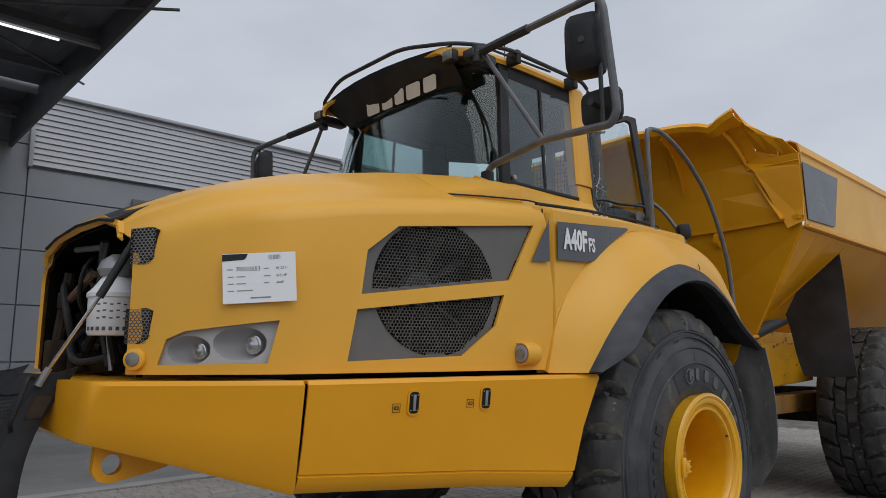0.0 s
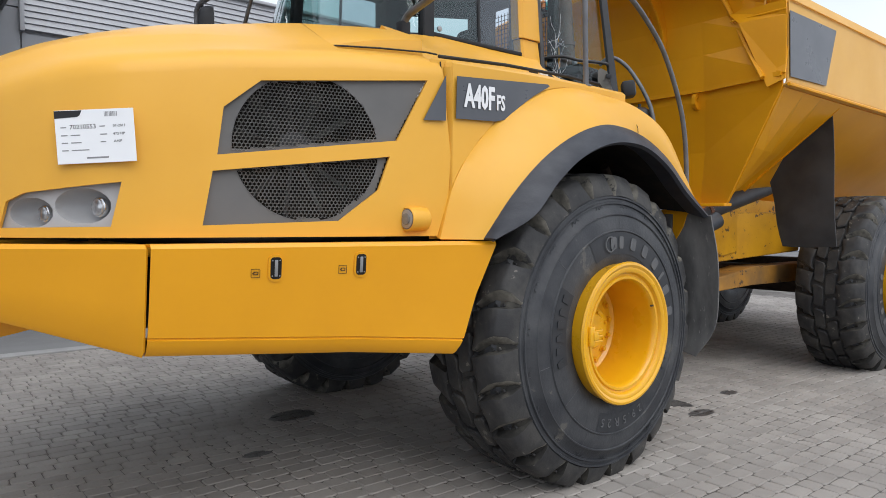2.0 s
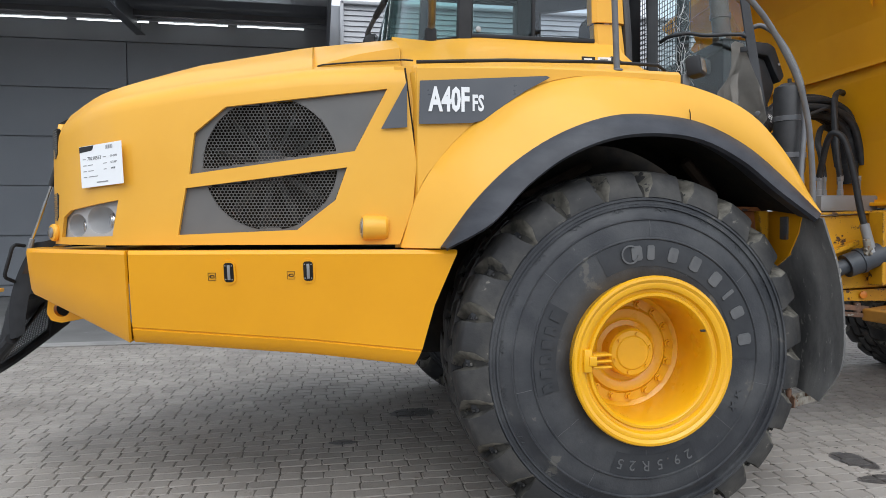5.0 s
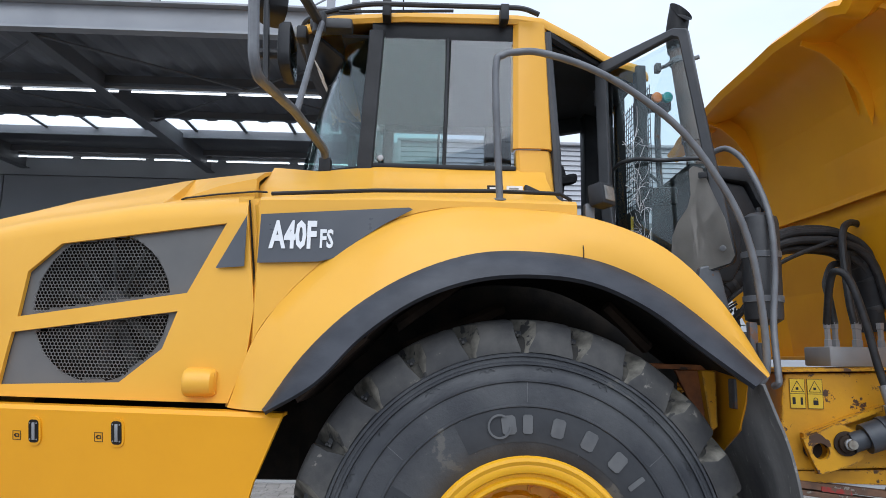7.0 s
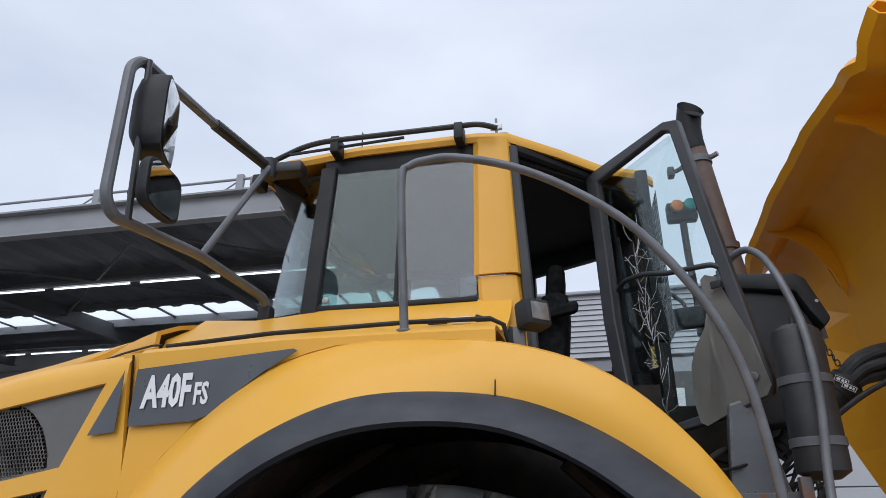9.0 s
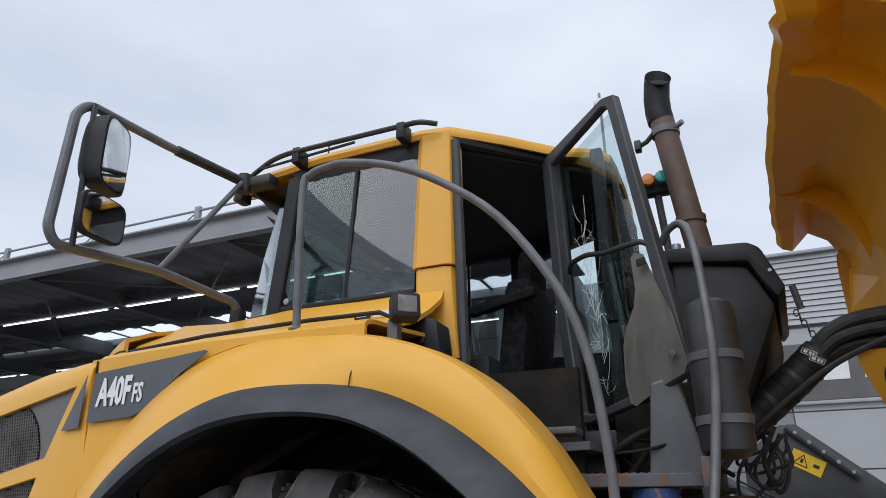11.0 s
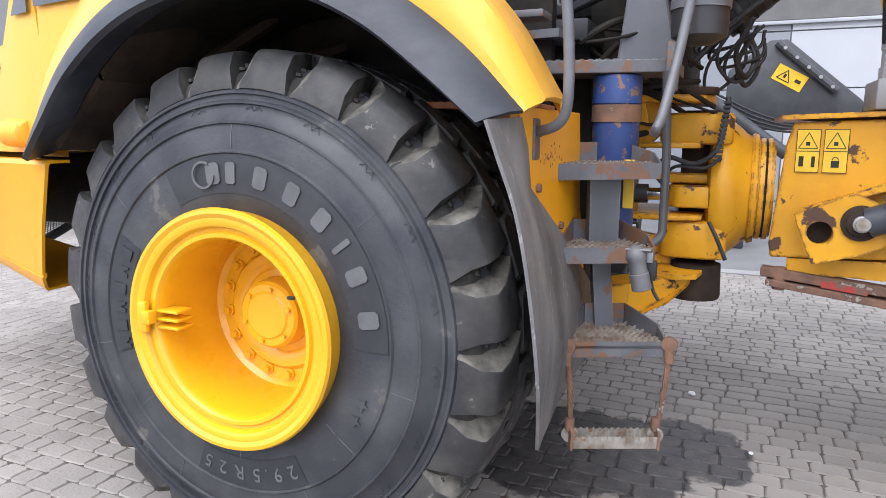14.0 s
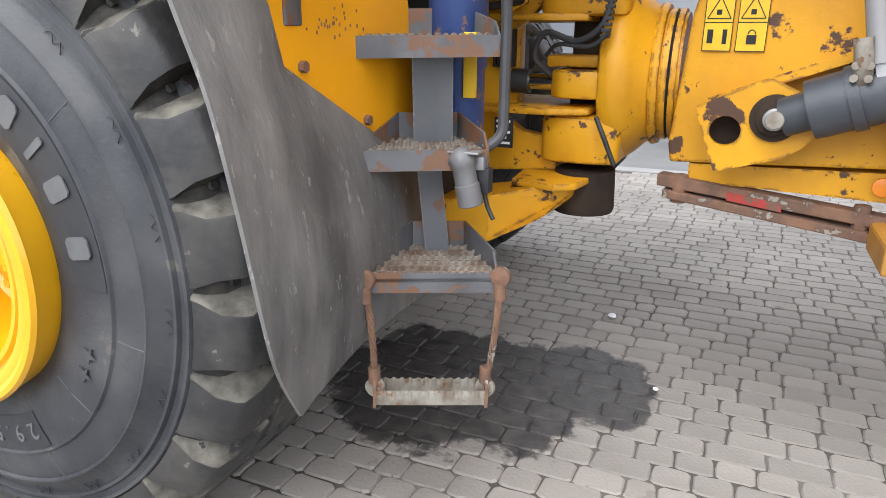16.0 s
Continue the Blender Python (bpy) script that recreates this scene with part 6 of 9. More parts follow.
    # inside: floor, dash, ceiling, back wall with mesh guard
    part("ceiling_lining", sheet([[(-0.85, 1.0, 3.30), (-0.85, 2.40, 3.30)], [(0.24, 0.99, 3.30), (0.24, 2.41, 3.30)], [(0.68, 1.33, 3.28), (0.68, 2.07, 3.28)], [(0.88, 1.36, 3.22), (0.88, 2.04, 3.22)]], 0.02), LINING, base, smooth=False)
    part("cab_floor", box(-0.95, 0.92, 0.92, 2.5, 1.80, 1.88, 0.01), BLACK, base)
    part("dashboard", box(-1.02, -0.62, 1.05, 2.35, 2.25, 2.56, 0.06), BLACK, base, "dark dashboard")
    part("back_wall", box(0.86, 0.92, 1.28, 2.45, 1.86, 2.45, 0.01), BLACK, base)
    for y in (1.30, 1.72, 2.14):
        part("back_post", box(0.86, 0.92, y - 0.035, y + 0.035, 2.4, 3.3, 0.008), BLACK, base)
    bm = bmesh.new()
    for k in range(22):
        y = 1.32 + k * 0.038
        tube([(0.955, y, 2.45), (0.955, y, 3.2)], 0.003, 4, bm)
    for k in range(20):
        z = 2.46 + k * 0.038
        tube([(0.955, 1.32, z), (0.955, 2.12, z)], 0.003, 4, bm)
    part("window_guard", bm, BLACKM, base, "black wire mesh guard", kind="stuff")
    # the door opening's frame
    dz = [(0.30, 0.90, 1.88), (0.30, 0.925, 2.6), (0.275, 1.0, 3.33), (0.66, 1.33, 3.30)]
    part("door_frame", tube([(0.322, 0.880, 1.90), (0.302, 0.896, 2.6), (0.262, 0.940, 3.31)], 0.026, 8), FRAMEG, base, "grey door opening frame")
    part("door_frame", tube([(0.265, 0.955, 3.315), (0.655, 1.31, 3.295)], 0.028, 8), BLACK, base)
    part("hinge_post", tube([(0.716, 1.29, 1.86), (0.686, 1.325, 2.6), (0.668, 1.335, 3.29)], 0.034, 8), FRAMEG, base, "dark hinge post")
    part("door_sill", prism([(0.32, 0.90, 1.80), (0.84, 0.80, 1.80), (0.87, 1.0, 1.80), (0.5, 1.3, 1.80)], (0, 0, 0), (0, 0, 0.03)), GREYR, base, "grey door sill", smooth=False)
    # steering wheel and levers
    sw = part("steering_wheel", lathe([(0.02 * math.cos(a), 0.20 + 0.018 * math.sin(a)) for a in (k * math.tau / 8 for k in range(9))], (0, 0, 0), "z", 28), BLACK, base)
    sw.matrix_basis = Matrix.Translation((-0.42, 1.70, 2.55)) @ pose(0, 0, 0, 0, -28, 0)
    part("steering_column", tube([(-0.62, 1.7, 2.2), (-0.43, 1.7, 2.6)], 0.04, 10), BLACK, base)
    return base


CAB = cab()


def seat():
    """The driver's seat: cushion, backrest with high wings, armrest and belt."""
    def pad(name, x0, x1, y0, y1, z0, z1, w, lean=0.0):
        own = box(x0, x1, y0, y1, z0, z1, w)
        for v in own.verts:
            v.co.x += (v.co.z - z0) * lean
        return part(name, own, FABRIC, CAB, "black fabric driver's seat")
    pad("seat", -0.15, 0.38, 1.42, 1.98, 2.05, 2.22, 0.05)
    pad("seat_back", 0.26, 0.42, 1.42, 1.98, 2.18, 2.74, 0.06, 0.12)
    pad("headrest", 0.35, 0.45, 1.54, 1.86, 2.72, 2.94, 0.05, 0.1)
    pad("seat_base", 0.1, 0.45, 1.5, 1.9, 1.88, 2.05, 0.02)
    a = box(0.16, 0.52, 1.33, 1.40, 2.50, 2.56, 0.022)
    for v in a.verts:
        v.co.z += (v.co.x - 0.16) * 0.20 + 0.02
    part("armrest", a, FABRIC, CAB, "black padded armrest")
    part("console", box(0.05, 0.35, 1.12, 1.36, 1.9, 2.28, 0.04), BLACK, CAB)
    for x, y in ((0.14, 1.2), (0.22, 1.24), (0.18, 1.3)):
        part("lever", tube(smooth_path([(x, y, 2.26), (x - 0.01, y, 2.36), (x - 0.03, y - 0.01, 2.42)], 4), 0.009, 8), BLACKM, CAB)
        part("lever_knob", tube([(x - 0.03, y - 0.01, 2.41), (x - 0.035, y - 0.012, 2.47)], 0.018, 10), BLACK, CAB)
    pad("small_seat", 0.70, 0.85, 1.4, 1.75, 1.95, 2.30, 0.05)


seat()


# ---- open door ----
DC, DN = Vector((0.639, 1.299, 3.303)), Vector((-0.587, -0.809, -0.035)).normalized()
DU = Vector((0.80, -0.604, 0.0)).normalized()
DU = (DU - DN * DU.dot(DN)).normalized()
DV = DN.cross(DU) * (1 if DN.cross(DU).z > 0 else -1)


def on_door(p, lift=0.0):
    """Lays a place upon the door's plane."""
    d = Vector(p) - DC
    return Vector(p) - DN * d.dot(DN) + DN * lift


def door():
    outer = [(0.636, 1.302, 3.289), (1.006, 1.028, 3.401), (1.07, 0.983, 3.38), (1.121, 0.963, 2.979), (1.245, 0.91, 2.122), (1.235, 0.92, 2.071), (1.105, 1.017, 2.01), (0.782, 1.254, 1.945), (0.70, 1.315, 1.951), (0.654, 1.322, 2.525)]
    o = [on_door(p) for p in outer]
    c = sum(o, Vector()) / len(o)
    ring, hole = [], []
    for p in o:
        ring.append(p)
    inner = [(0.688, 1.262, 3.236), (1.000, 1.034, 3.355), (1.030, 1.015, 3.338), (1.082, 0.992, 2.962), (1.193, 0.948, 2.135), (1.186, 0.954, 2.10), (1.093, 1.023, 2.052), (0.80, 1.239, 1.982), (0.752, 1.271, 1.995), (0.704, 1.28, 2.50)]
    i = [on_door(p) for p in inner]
    rows = [[a - DN * 0.0, b] for a, b in zip(o, i)]
    rows.append(rows[0])
    own = sheet(rows, 0)
    bmesh.ops.remove_doubles(own, verts=own.verts[:], dist=1e-5)
    bmesh.ops.solidify(own, geom=own.faces[:], thickness=0.045)
    bevel(own, 0.006, 1)
    d = part("cab_door", own, FRAMEG, TRUCK, "open cab door, grey frame and cracked glass")
    g = bmesh.new()
    g.faces.new([g.verts.new(p - DN * 0.02) for p in i])
    bmesh.ops.solidify(g, geom=g.faces[:], thickness=0.005)
    pane = part("door_glass", g, GLASSC, d, "cracked clear door glass", smooth=False)
    pane.visible_shadow = False
    # cracks
    bm = bmesh.new()
    rnd = random.Random(5)
    for k in range(60):
        t = rnd.random() ** 0.8
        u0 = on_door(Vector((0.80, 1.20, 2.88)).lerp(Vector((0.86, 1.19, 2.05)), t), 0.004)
        p = u0
        pts = [p]
        a = rnd.choice((1, -1)) * rnd.uniform(0.5, 1.6)
        for j in range(rnd.randint(2, 5)):
            a += rnd.uniform(-0.5, 0.5)
            p = p + (DU * math.sin(a) * 0.4 + DV * math.cos(a)) * rnd.uniform(0.02, 0.07)
            pts.append(p)
        if all((q - DC).dot(DU) > 0.085 + 0.07 * (3.2 - q.z) and (q - DC).dot(DU) < 0.40 for q in pts):
            tube(pts, rnd.uniform(0.0006, 0.0012), 3, bm, False)
    part("glass_cracks", bm, WHITE, pane, "white crack lines", kind="stuff")
    # inner trim panel
    trim = [(1.065, 1.021, 2.585), (1.083, 1.007, 2.602), (1.122, 0.98, 2.58), (1.16, 0.958, 2.449), (1.205, 0.925, 2.303), (1.24, 0.909, 2.106), (1.222, 0.927, 2.069), (1.107, 1.014, 2.028), (1.018, 1.081, 1.981), (0.994, 1.098, 1.997), (0.981, 1.103, 2.092), (0.989, 1.091, 2.232), (1.012, 1.072, 2.302), (1.056, 1.036, 2.379), (1.07, 1.023, 2.447)]
    own = bmesh.new()
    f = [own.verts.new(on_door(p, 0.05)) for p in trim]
    own.faces.new(f)
    bmesh.ops.solidify(own, geom=own.faces[:], thickness=-0.075)
    bmesh.ops.recalc_face_normals(own, faces=own.faces[:])
    bevel(own, 0.016, 3)
    t = part("door_trim", own, TRIMG, d, "grey moulded door panel with latch")
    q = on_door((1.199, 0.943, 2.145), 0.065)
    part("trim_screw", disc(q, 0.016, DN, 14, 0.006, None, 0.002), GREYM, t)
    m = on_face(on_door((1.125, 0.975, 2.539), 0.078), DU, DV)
    part("latch_recess", box(-0.022, 0.022, -0.016, 0.016, -0.006, 0.004, 0.003, m), BLACK, t)
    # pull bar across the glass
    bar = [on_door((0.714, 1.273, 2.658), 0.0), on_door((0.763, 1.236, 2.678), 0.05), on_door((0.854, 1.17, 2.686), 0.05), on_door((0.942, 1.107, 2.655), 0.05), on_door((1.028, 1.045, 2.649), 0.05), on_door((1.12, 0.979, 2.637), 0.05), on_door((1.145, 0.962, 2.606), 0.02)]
    part("pull_bar", tube(bent(bar, 0.04), 0.012, 10), BLACKM, d, "black pull bar")
    # yellow sticker and mirror seen through the glass
    m = on_face((0.884, 1.378, 2.351), (0.96, -0.2, 0), (0, 0, 1))
    part("sticker", box(-0.042, 0.042, -0.052, 0.052, -0.001, 0.001, 0, m), STICK, CAB, "yellow warning sticker on the rear glass", smooth=False)
    bm = bmesh.new()
    for k in range(6):
        box(-0.032, 0.030 - 0.012 * (k % 3), 0.030 - 0.013 * k, 0.036 - 0.013 * k, 0.001, 0.0018, 0, m, bm)
    part("sticker_print", bm, GRIME, CAB, smooth=False, kind="stuff")
    own = box(-0.085, 0.085, -0.055, 0.055, -0.03, 0.012, 0.03, on_face((1.02, 1.33, 2.52), (0.96, -0.28, 0), (0, 0, 1)))
    part("inner_mirror", own, BLACK, CAB, "black mirror behind the door glass")
    part("mirror_arm", tube(bent([(0.93, 1.45, 2.66), (0.97, 1.40, 2.67), (1.02, 1.36, 2.60), (1.02, 1.34, 2.55)], 0.02), 0.010, 8), BLACKM, CAB)
    for p, r in (((0.65, 1.33, 3.1), 0.02), ((0.672, 1.33, 2.25), 0.02)):
        part("hinge", tube([on_door(p) - Vector((0, 0, 0.05)), on_door(p) + Vector((0, 0, 0.05))], r, 10), BLACKM, d)
    return d


DOOR = door()


# ---- mirrors and rails ----
def mirror_frame(far):
    g = (lambda p: (p[0], 2 * CY - p[1], p[2])) if far else (lambda p: p)
    loop = [(-0.95, 0.845, 3.285), (-1.01, 0.35, 3.262), (-1.045, -0.075, 3.252), (-1.052, -0.125, 3.19), (-1.016, -0.16, 2.63), (-1.008, -0.12, 2.572), (-0.955, 0.345, 2.612), (-0.885, 0.79, 2.575), (-0.885, 0.835, 2.535)]
    f = part("mirror_frame", tube(bent([g(p) for p in loop], 0.05), 0.021, 10), RAILM, TRUCK, "bent grey tubular mirror frame")
    part("frame_strut", tube([g((-0.93, 0.80, 3.26)), g((-0.950, 0.355, 2.615))], 0.015, 10), RAILM, f)
    part("arm_sleeve", tube([g((-0.955, 0.80, 3.283)), g((-1.004, 0.40, 3.264))], 0.027, 10), BLACKM, f)
    part("frame_foot", box(-0.915, -0.855, g((0, 0.835, 0))[1] - 0.03, g((0, 0.835, 0))[1] + 0.03, 2.46, 2.545, 0.008), BLACK, f)
    part("mirror_stem", tube([g((-1.02, -0.07, 3.25)), g((-0.99, -0.06, 2.58))], 0.012, 8), BLACKM, f)
    for c, w, h, nm in (((-0.962, 0.035, 3.035), 0.105, 0.17, "mirror"), ((-0.905, -0.01, 2.712), 0.115, 0.095, "mirror")):
        tw = 0.34 if h > 0.12 else 0.06
        m0 = on_face(c, (-tw, 0.93, 0), (-0.03, 0, 1)) if not far else on_face(g(c), (tw, 0.93, 0), (-0.03, 0, 1))
        bm = bmesh.new()
        sheet_rows = []
        for d, k in ((0.0, 1.0), (-0.06, 1.0), (-0.10, 0.88), (-0.125, 0.6)) if h > 0.12 else ((0.0, 1.0), (-0.025, 1.0), (-0.042, 0.92), (-0.05, 0.6)):
            ring = []
            for i in range(32):
                a = i * math.tau / 32
                ca, sa = math.cos(a), math.sin(a)
                q = 5.0
                s = (abs(ca) ** q + abs(sa) ** q) ** (-1 / q)
                ring.append(m0 @ Vector((w * k * s * ca, h * k * s * sa, d)))
            sheet_rows.append(ring + ring[:1])
        own = sheet(sheet_rows, 0)
        bmesh.ops.remove_doubles(own, verts=own.verts[:], dist=1e-5)
        bmesh.ops.holes_fill(own, edges=own.edges[:])
        mm = part(nm, own, BLACK, f, "black plastic mirror housing")
        own = bmesh.new()
        own.faces.new([own.verts.new(m0 @ Vector((w * 0.90 * ((abs(math.cos(a)) ** 5 + abs(math.sin(a)) ** 5) ** -0.2) * math.cos(a), h * 0.92 * ((abs(math.cos(a)) ** 5 + abs(math.sin(a)) ** 5) ** -0.2) * math.sin(a), 0.0))) for a in (i * math.tau / 32 for i in range(32))])
        bmesh.ops.solidify(own, geom=own.faces[:], thickness=0.004)
        bmesh.ops.translate(own, vec=m0.to_3x3() @ Vector((0, 0, 0.004)), verts=own.verts[:])
        part("mirror_glass", own, MIRR, mm, "mirror glass", smooth=False)
        part("mirror_clamp", tube([m0 @ Vector((0, 0, -0.05)), m0 @ Vector((0.0, 0, -0.13))], 0.018, 10), BLACKM, f)


mirror_frame(False)
mirror_frame(True)


def handrails():
    pts = [(-0.075, 0.212, 2.205), (-0.095, 0.21, 2.76), (-0.065, 0.212, 2.838), (0.0, 0.213, 2.857), (0.10, 0.214, 2.858), (0.30, 0.215, 2.80), (0.50, 0.216, 2.69), (0.71, 0.217, 2.515), (0.89, 0.22, 2.247), (0.97, 0.22, 2.025), (1.005, 0.222, 1.76), (1.012, 0.225, 1.56), (0.995, 0.235, 1.495), (0.955, 0.25, 1.47), (0.91, 0.28, 1.462)]
    r = part("handrail", tube(smooth_path(pts, 4), 0.0152, 12), RAILM, TRUCK, "long curved grey handrail")
    part("rail_foot", disc((-0.075, 0.212, 2.200), 0.03, (0, 0, 1), 16, 0.012, None, 0.003), RAILM, r)
    part("rail_flange", box(0.885, 0.915, 0.25, 0.31, 1.38, 1.50, 0.006), GREYR, r)
    pts = [(1.16, 1.06, 2.655), (1.20, 1.02, 2.70), (1.255, 0.967, 2.698), (1.29, 0.85, 2.575), (1.308, 0.70, 2.30), (1.306, 0.665, 2.03), (1.27, 0.64, 1.75), (1.235, 0.56, 1.53), (1.220, 0.53, 1.478), (1.212, 0.56, 1.462)]
    part("handrail", tube(smooth_path(pts, 4), 0.0157, 12), RAILM, TRUCK, "upright grey grab rail")


handrails()


def fender_lamp():
    """A square work lamp on a small bracket by the rear cab post, and the black box behind it."""
    m = on_face((0.365, 0.22, 2.245), (0.75, 0.66, 0.0), (-0.05, 0.12, 1))
    own = box(-0.05, 0.05, -0.048, 0.048, -0.055, 0.02, 0.014, m)
    l = part("fender_lamp", own, BLACK, TRUCK, "square black work lamp on the fender")
    part("lens", box(-0.034, 0.034, -0.031, 0.031, 0.018, 0.024, 0.004, m), LENS, l, "clear lamp lens")
    part("bracket", box(0.285, 0.325, 0.235, 0.275, 2.09, 2.21, 0.006), GREYM, l)
    b = part("terminal_box", prism([(0.10, 0.66, 2.40), (0.285, 0.66, 2.318), (0.305, 0.66, 2.16), (0.10, 0.66, 2.14)], (0, 0, 0), (0, 0.14, 0), None, 0.012), BLACK, TRUCK, "black plastic box below the cab post")
    part("box_knob", disc((0.22, 0.655, 2.235), 0.018, (0, -1, 0), 14, 0.016, None, 0.004), BLACKM, b)
    part("inner_step", box(0.60, 0.84, 0.58, 0.70, 1.835, 1.86, 0.006), GREYR, TRUCK, "rusty serrated inner step")


fender_lamp()


# ---- behind the cab: steps, apron, hitch ----
SD = Vector((0.89, 0.456, 0)).normalized()   # along a tread
SN = Vector((0.456, -0.89, 0)).normalized()  # out towards the climber


GRATE = mat("worn_grating_steel", (0.26, 0.235, 0.20), 0.6, second=(0.14, 0.10, 0.075), scale=14, bump=0.4)
RUSTF = mat("rusty_step_floor", (0.21, 0.135, 0.09), 0.85, second=(0.12, 0.105, 0.095), scale=10, bump=0.5, wear=(0.30, 0.27, 0.23), wear_at=0.58, wear_scale=9)


def tread(left, right, bl, br, name, worn, depth=0.21):
    """One perforated step: a tray with raised back, a chequered grating and a front edge."""
    a, b = Vector(left), Vector(right)
    d = (b - a).normalized()
    n = Vector((d.y, -d.x, 0))
    w = (b - a).length
    m = on_face(a, d, (0, 0, 1))  # x along, y up, z out

    def P(x, out, up):
        return a + d * x + n * (out - depth) + Vector((0, 0, up))
    # base plate with a tapered back
    tray = prism([P(0, depth, 0), P(w, depth, 0), P(w, depth * 0.7, 0), P(w - br, 0, 0), P(bl, 0, 0), P(0, depth * 0.8, 0)], (0, 0, -0.022), (0, 0, 0.010))
    s = part(name, tray, worn, TRUCK, "rusty perforated steel step", smooth=False)
    rim = bmesh.new()
    loop = [P(0, depth, 0), P(0, depth * 0.8, 0), P(bl, 0, 0), P(w - br, 0, 0), P(w, depth * 0.7, 0), P(w, depth, 0), P(0, depth, 0)]
    for (p, q), (h0, h1) in zip(zip(loop, loop[1:]), ((0.0, 0.012), (0.012, 0.070), (0.070, 0.070), (0.070, 0.035), (0.035, 0.0), (0.0, 0.0))):
        nn = (q - p).normalized().cross(Vector((0, 0, 1)))
        sheet([[p + Vector((0, 0, -0.05)), p + Vector((0, 0, max(h0, 0.002)))], [q + Vector((0, 0, -0.05)), q + Vector((0, 0, max(h1, 0.002)))]], 0.006, rim)
    part("step_rim", rim, worn, s, smooth=False)
    # grip strips: thin upright strips with crinkled tops, standing in pairs on a rusty floor
    floor = prism([P(0.004, depth * 0.97, 0), P(w - 0.004, depth * 0.97, 0), P(w - 0.006, depth * 0.7, 0), P(w - br - 0.004, depth * 0.02, 0), P(bl + 0.004, depth * 0.02, 0), P(0.006, depth * 0.8, 0)], (0, 0, -0.0118), (0, 0, 0.003))
    part("step_floor", floor, RUSTF, s, "rusty step floor", smooth=False)
    for o in (0.985, 0.80, 0.62, 0.44, 0.26, 0.08):
        t = 1 - o
        x0, x1 = bl * max(0, t - 0.18) + 0.010, w - br * max(0, t - 0.3) - 0.010
        count = int((x1 - x0) / 0.0052)
        rows = []
        for k in range(count + 1):
            x = x0 + (x1 - x0) * k / count
            wave = math.sin(k * math.tau / 4 + o * 9)
            rows.append([P(x, o * depth - 0.002, -0.010), P(x, o * depth + 0.0035 * wave, 0.004 + 0.0040 * wave)])
        part("grip_strip", sheet(rows, 0.0026), GRATE, s, "crinkled steel grip strip", smooth=False)
    return s


def steps():
    t1 = tread((0.920, 0.515, 1.358), (1.222, 0.685, 1.362), 0.10, 0.05, "step", GREYR)
    t2 = tread((0.948, 0.468, 1.092), (1.222, 0.618, 1.092), 0.10, 0.05, "step", GREYR)
    t3 = tread((0.997, 0.387, 0.808), (1.288, 0.545, 0.800), 0.13, 0.06, "step", GREYR, 0.24)
    part("step_post", prism([(1.02, 0.70, 0.76), (1.08, 0.73, 0.76), (1.055, 0.71, 1.06), (1.00, 0.68, 1.06)], (0, 0, 0), (0.02, -0.045, 0)), GREYM, t3, smooth=False)
    part("step_post", prism([(0.985, 0.70, 1.05), (1.075, 0.75, 1.05), (1.075, 0.75, 1.36), (0.98, 0.70, 1.36)], (0, 0, 0), (0.02, -0.045, 0)), GREYM, t2, smooth=False)
    part("step_stay", tube(bent([(1.225, 0.70, 1.66), (1.238, 0.70, 1.40), (1.240, 0.69, 1.12), (1.20, 0.66, 1.085)], 0.03), 0.014, 10), FRAMEG, t1, "dark tubular step stay")
    # hanging rung on two wire ropes
    l, r = Vector((1.0, 0.385, 0.79)), Vector((1.295, 0.540, 0.79))
    lb, rb = Vector((1.015, 0.392, 0.505)), Vector((1.268, 0.522, 0.495))
    for a, b in ((l, lb), (r, rb)):
        rope = bmesh.new()
        for k in range(4):
            strand = []
            for j in range(33):
                t = j / 32
                q = a.lerp(b, t) + Vector((0.006 * math.sin(math.pi * t), 0, 0))
                w = k * math.pi / 2 + t * 16
                strand.append(q + Vector((math.cos(w), math.sin(w), 0)) * 0.0048)
            tube(strand, 0.0048, 6, rope)
        part("wire_rope", rope, RUST, t3, "rusty twisted wire rope")
        for c, up in ((a, -1), (b, 1)):
            part("rope_ferrule", tube([c + Vector((0, 0, up * 0.055)), c + Vector((0, 0, up * 0.012))], 0.0155, 14), RUST, t3)
            part("rope_eye", disc(c + Vector((0, 0.012, -0.004 * up)), 0.026, (0, -1, 0), 18, 0.020, None, 0.004), MUDDY if up > 0 else RUST, t3)
    d = (rb - lb).normalized()
    m = on_face((lb + rb) / 2 - Vector((0, 0, 0.012)), d, (0, 0, 1))
    w = (rb - lb).length / 2
    rg = part("bottom_rung", box(-w, w, -0.028, 0.012, 0.024, 0.029, 0.001, m), MUDDY, t3, "muddy hanging bottom rung")
    part("rung_floor", box(-w, w, -0.026, -0.021, -0.040, 0.027, 0.001, m), MUDDY, rg, smooth=False)
    for depth in (-0.040, 0.0295):
        rows = []
        for k in range(81):
            wave = math.sin(k * math.tau / 6)
            x = -w + 2 * w * k / 80
            rows.append([m @ Vector((x, -0.024, depth)), m @ Vector((x, 0.012 + 0.004 * wave, depth + 0.003 * wave))])
        part("grip_strip", sheet(rows, 0.003), MUDDY, rg, "mud-caked crinkled strip", smooth=False)
    for x in (-w, w):
        own = prism([(x - 0.004, -0.032, 0.034), (x - 0.004, 0.024, 0.034), (x - 0.004, 0.050, 0.0), (x - 0.004, 0.024, -0.044), (x - 0.004, -0.032, -0.044)], (0, 0, 0), (0.008, 0, 0))
        bmesh.ops.transform(own, matrix=m, verts=own.verts[:])
        part("rung_end", own, RUST, rg, "rusty end plate", smooth=False)
    # small lamp on the second step: a ball joint, a barrel and a switch beside it
    c = Vector((1.170, 0.585, 1.068))
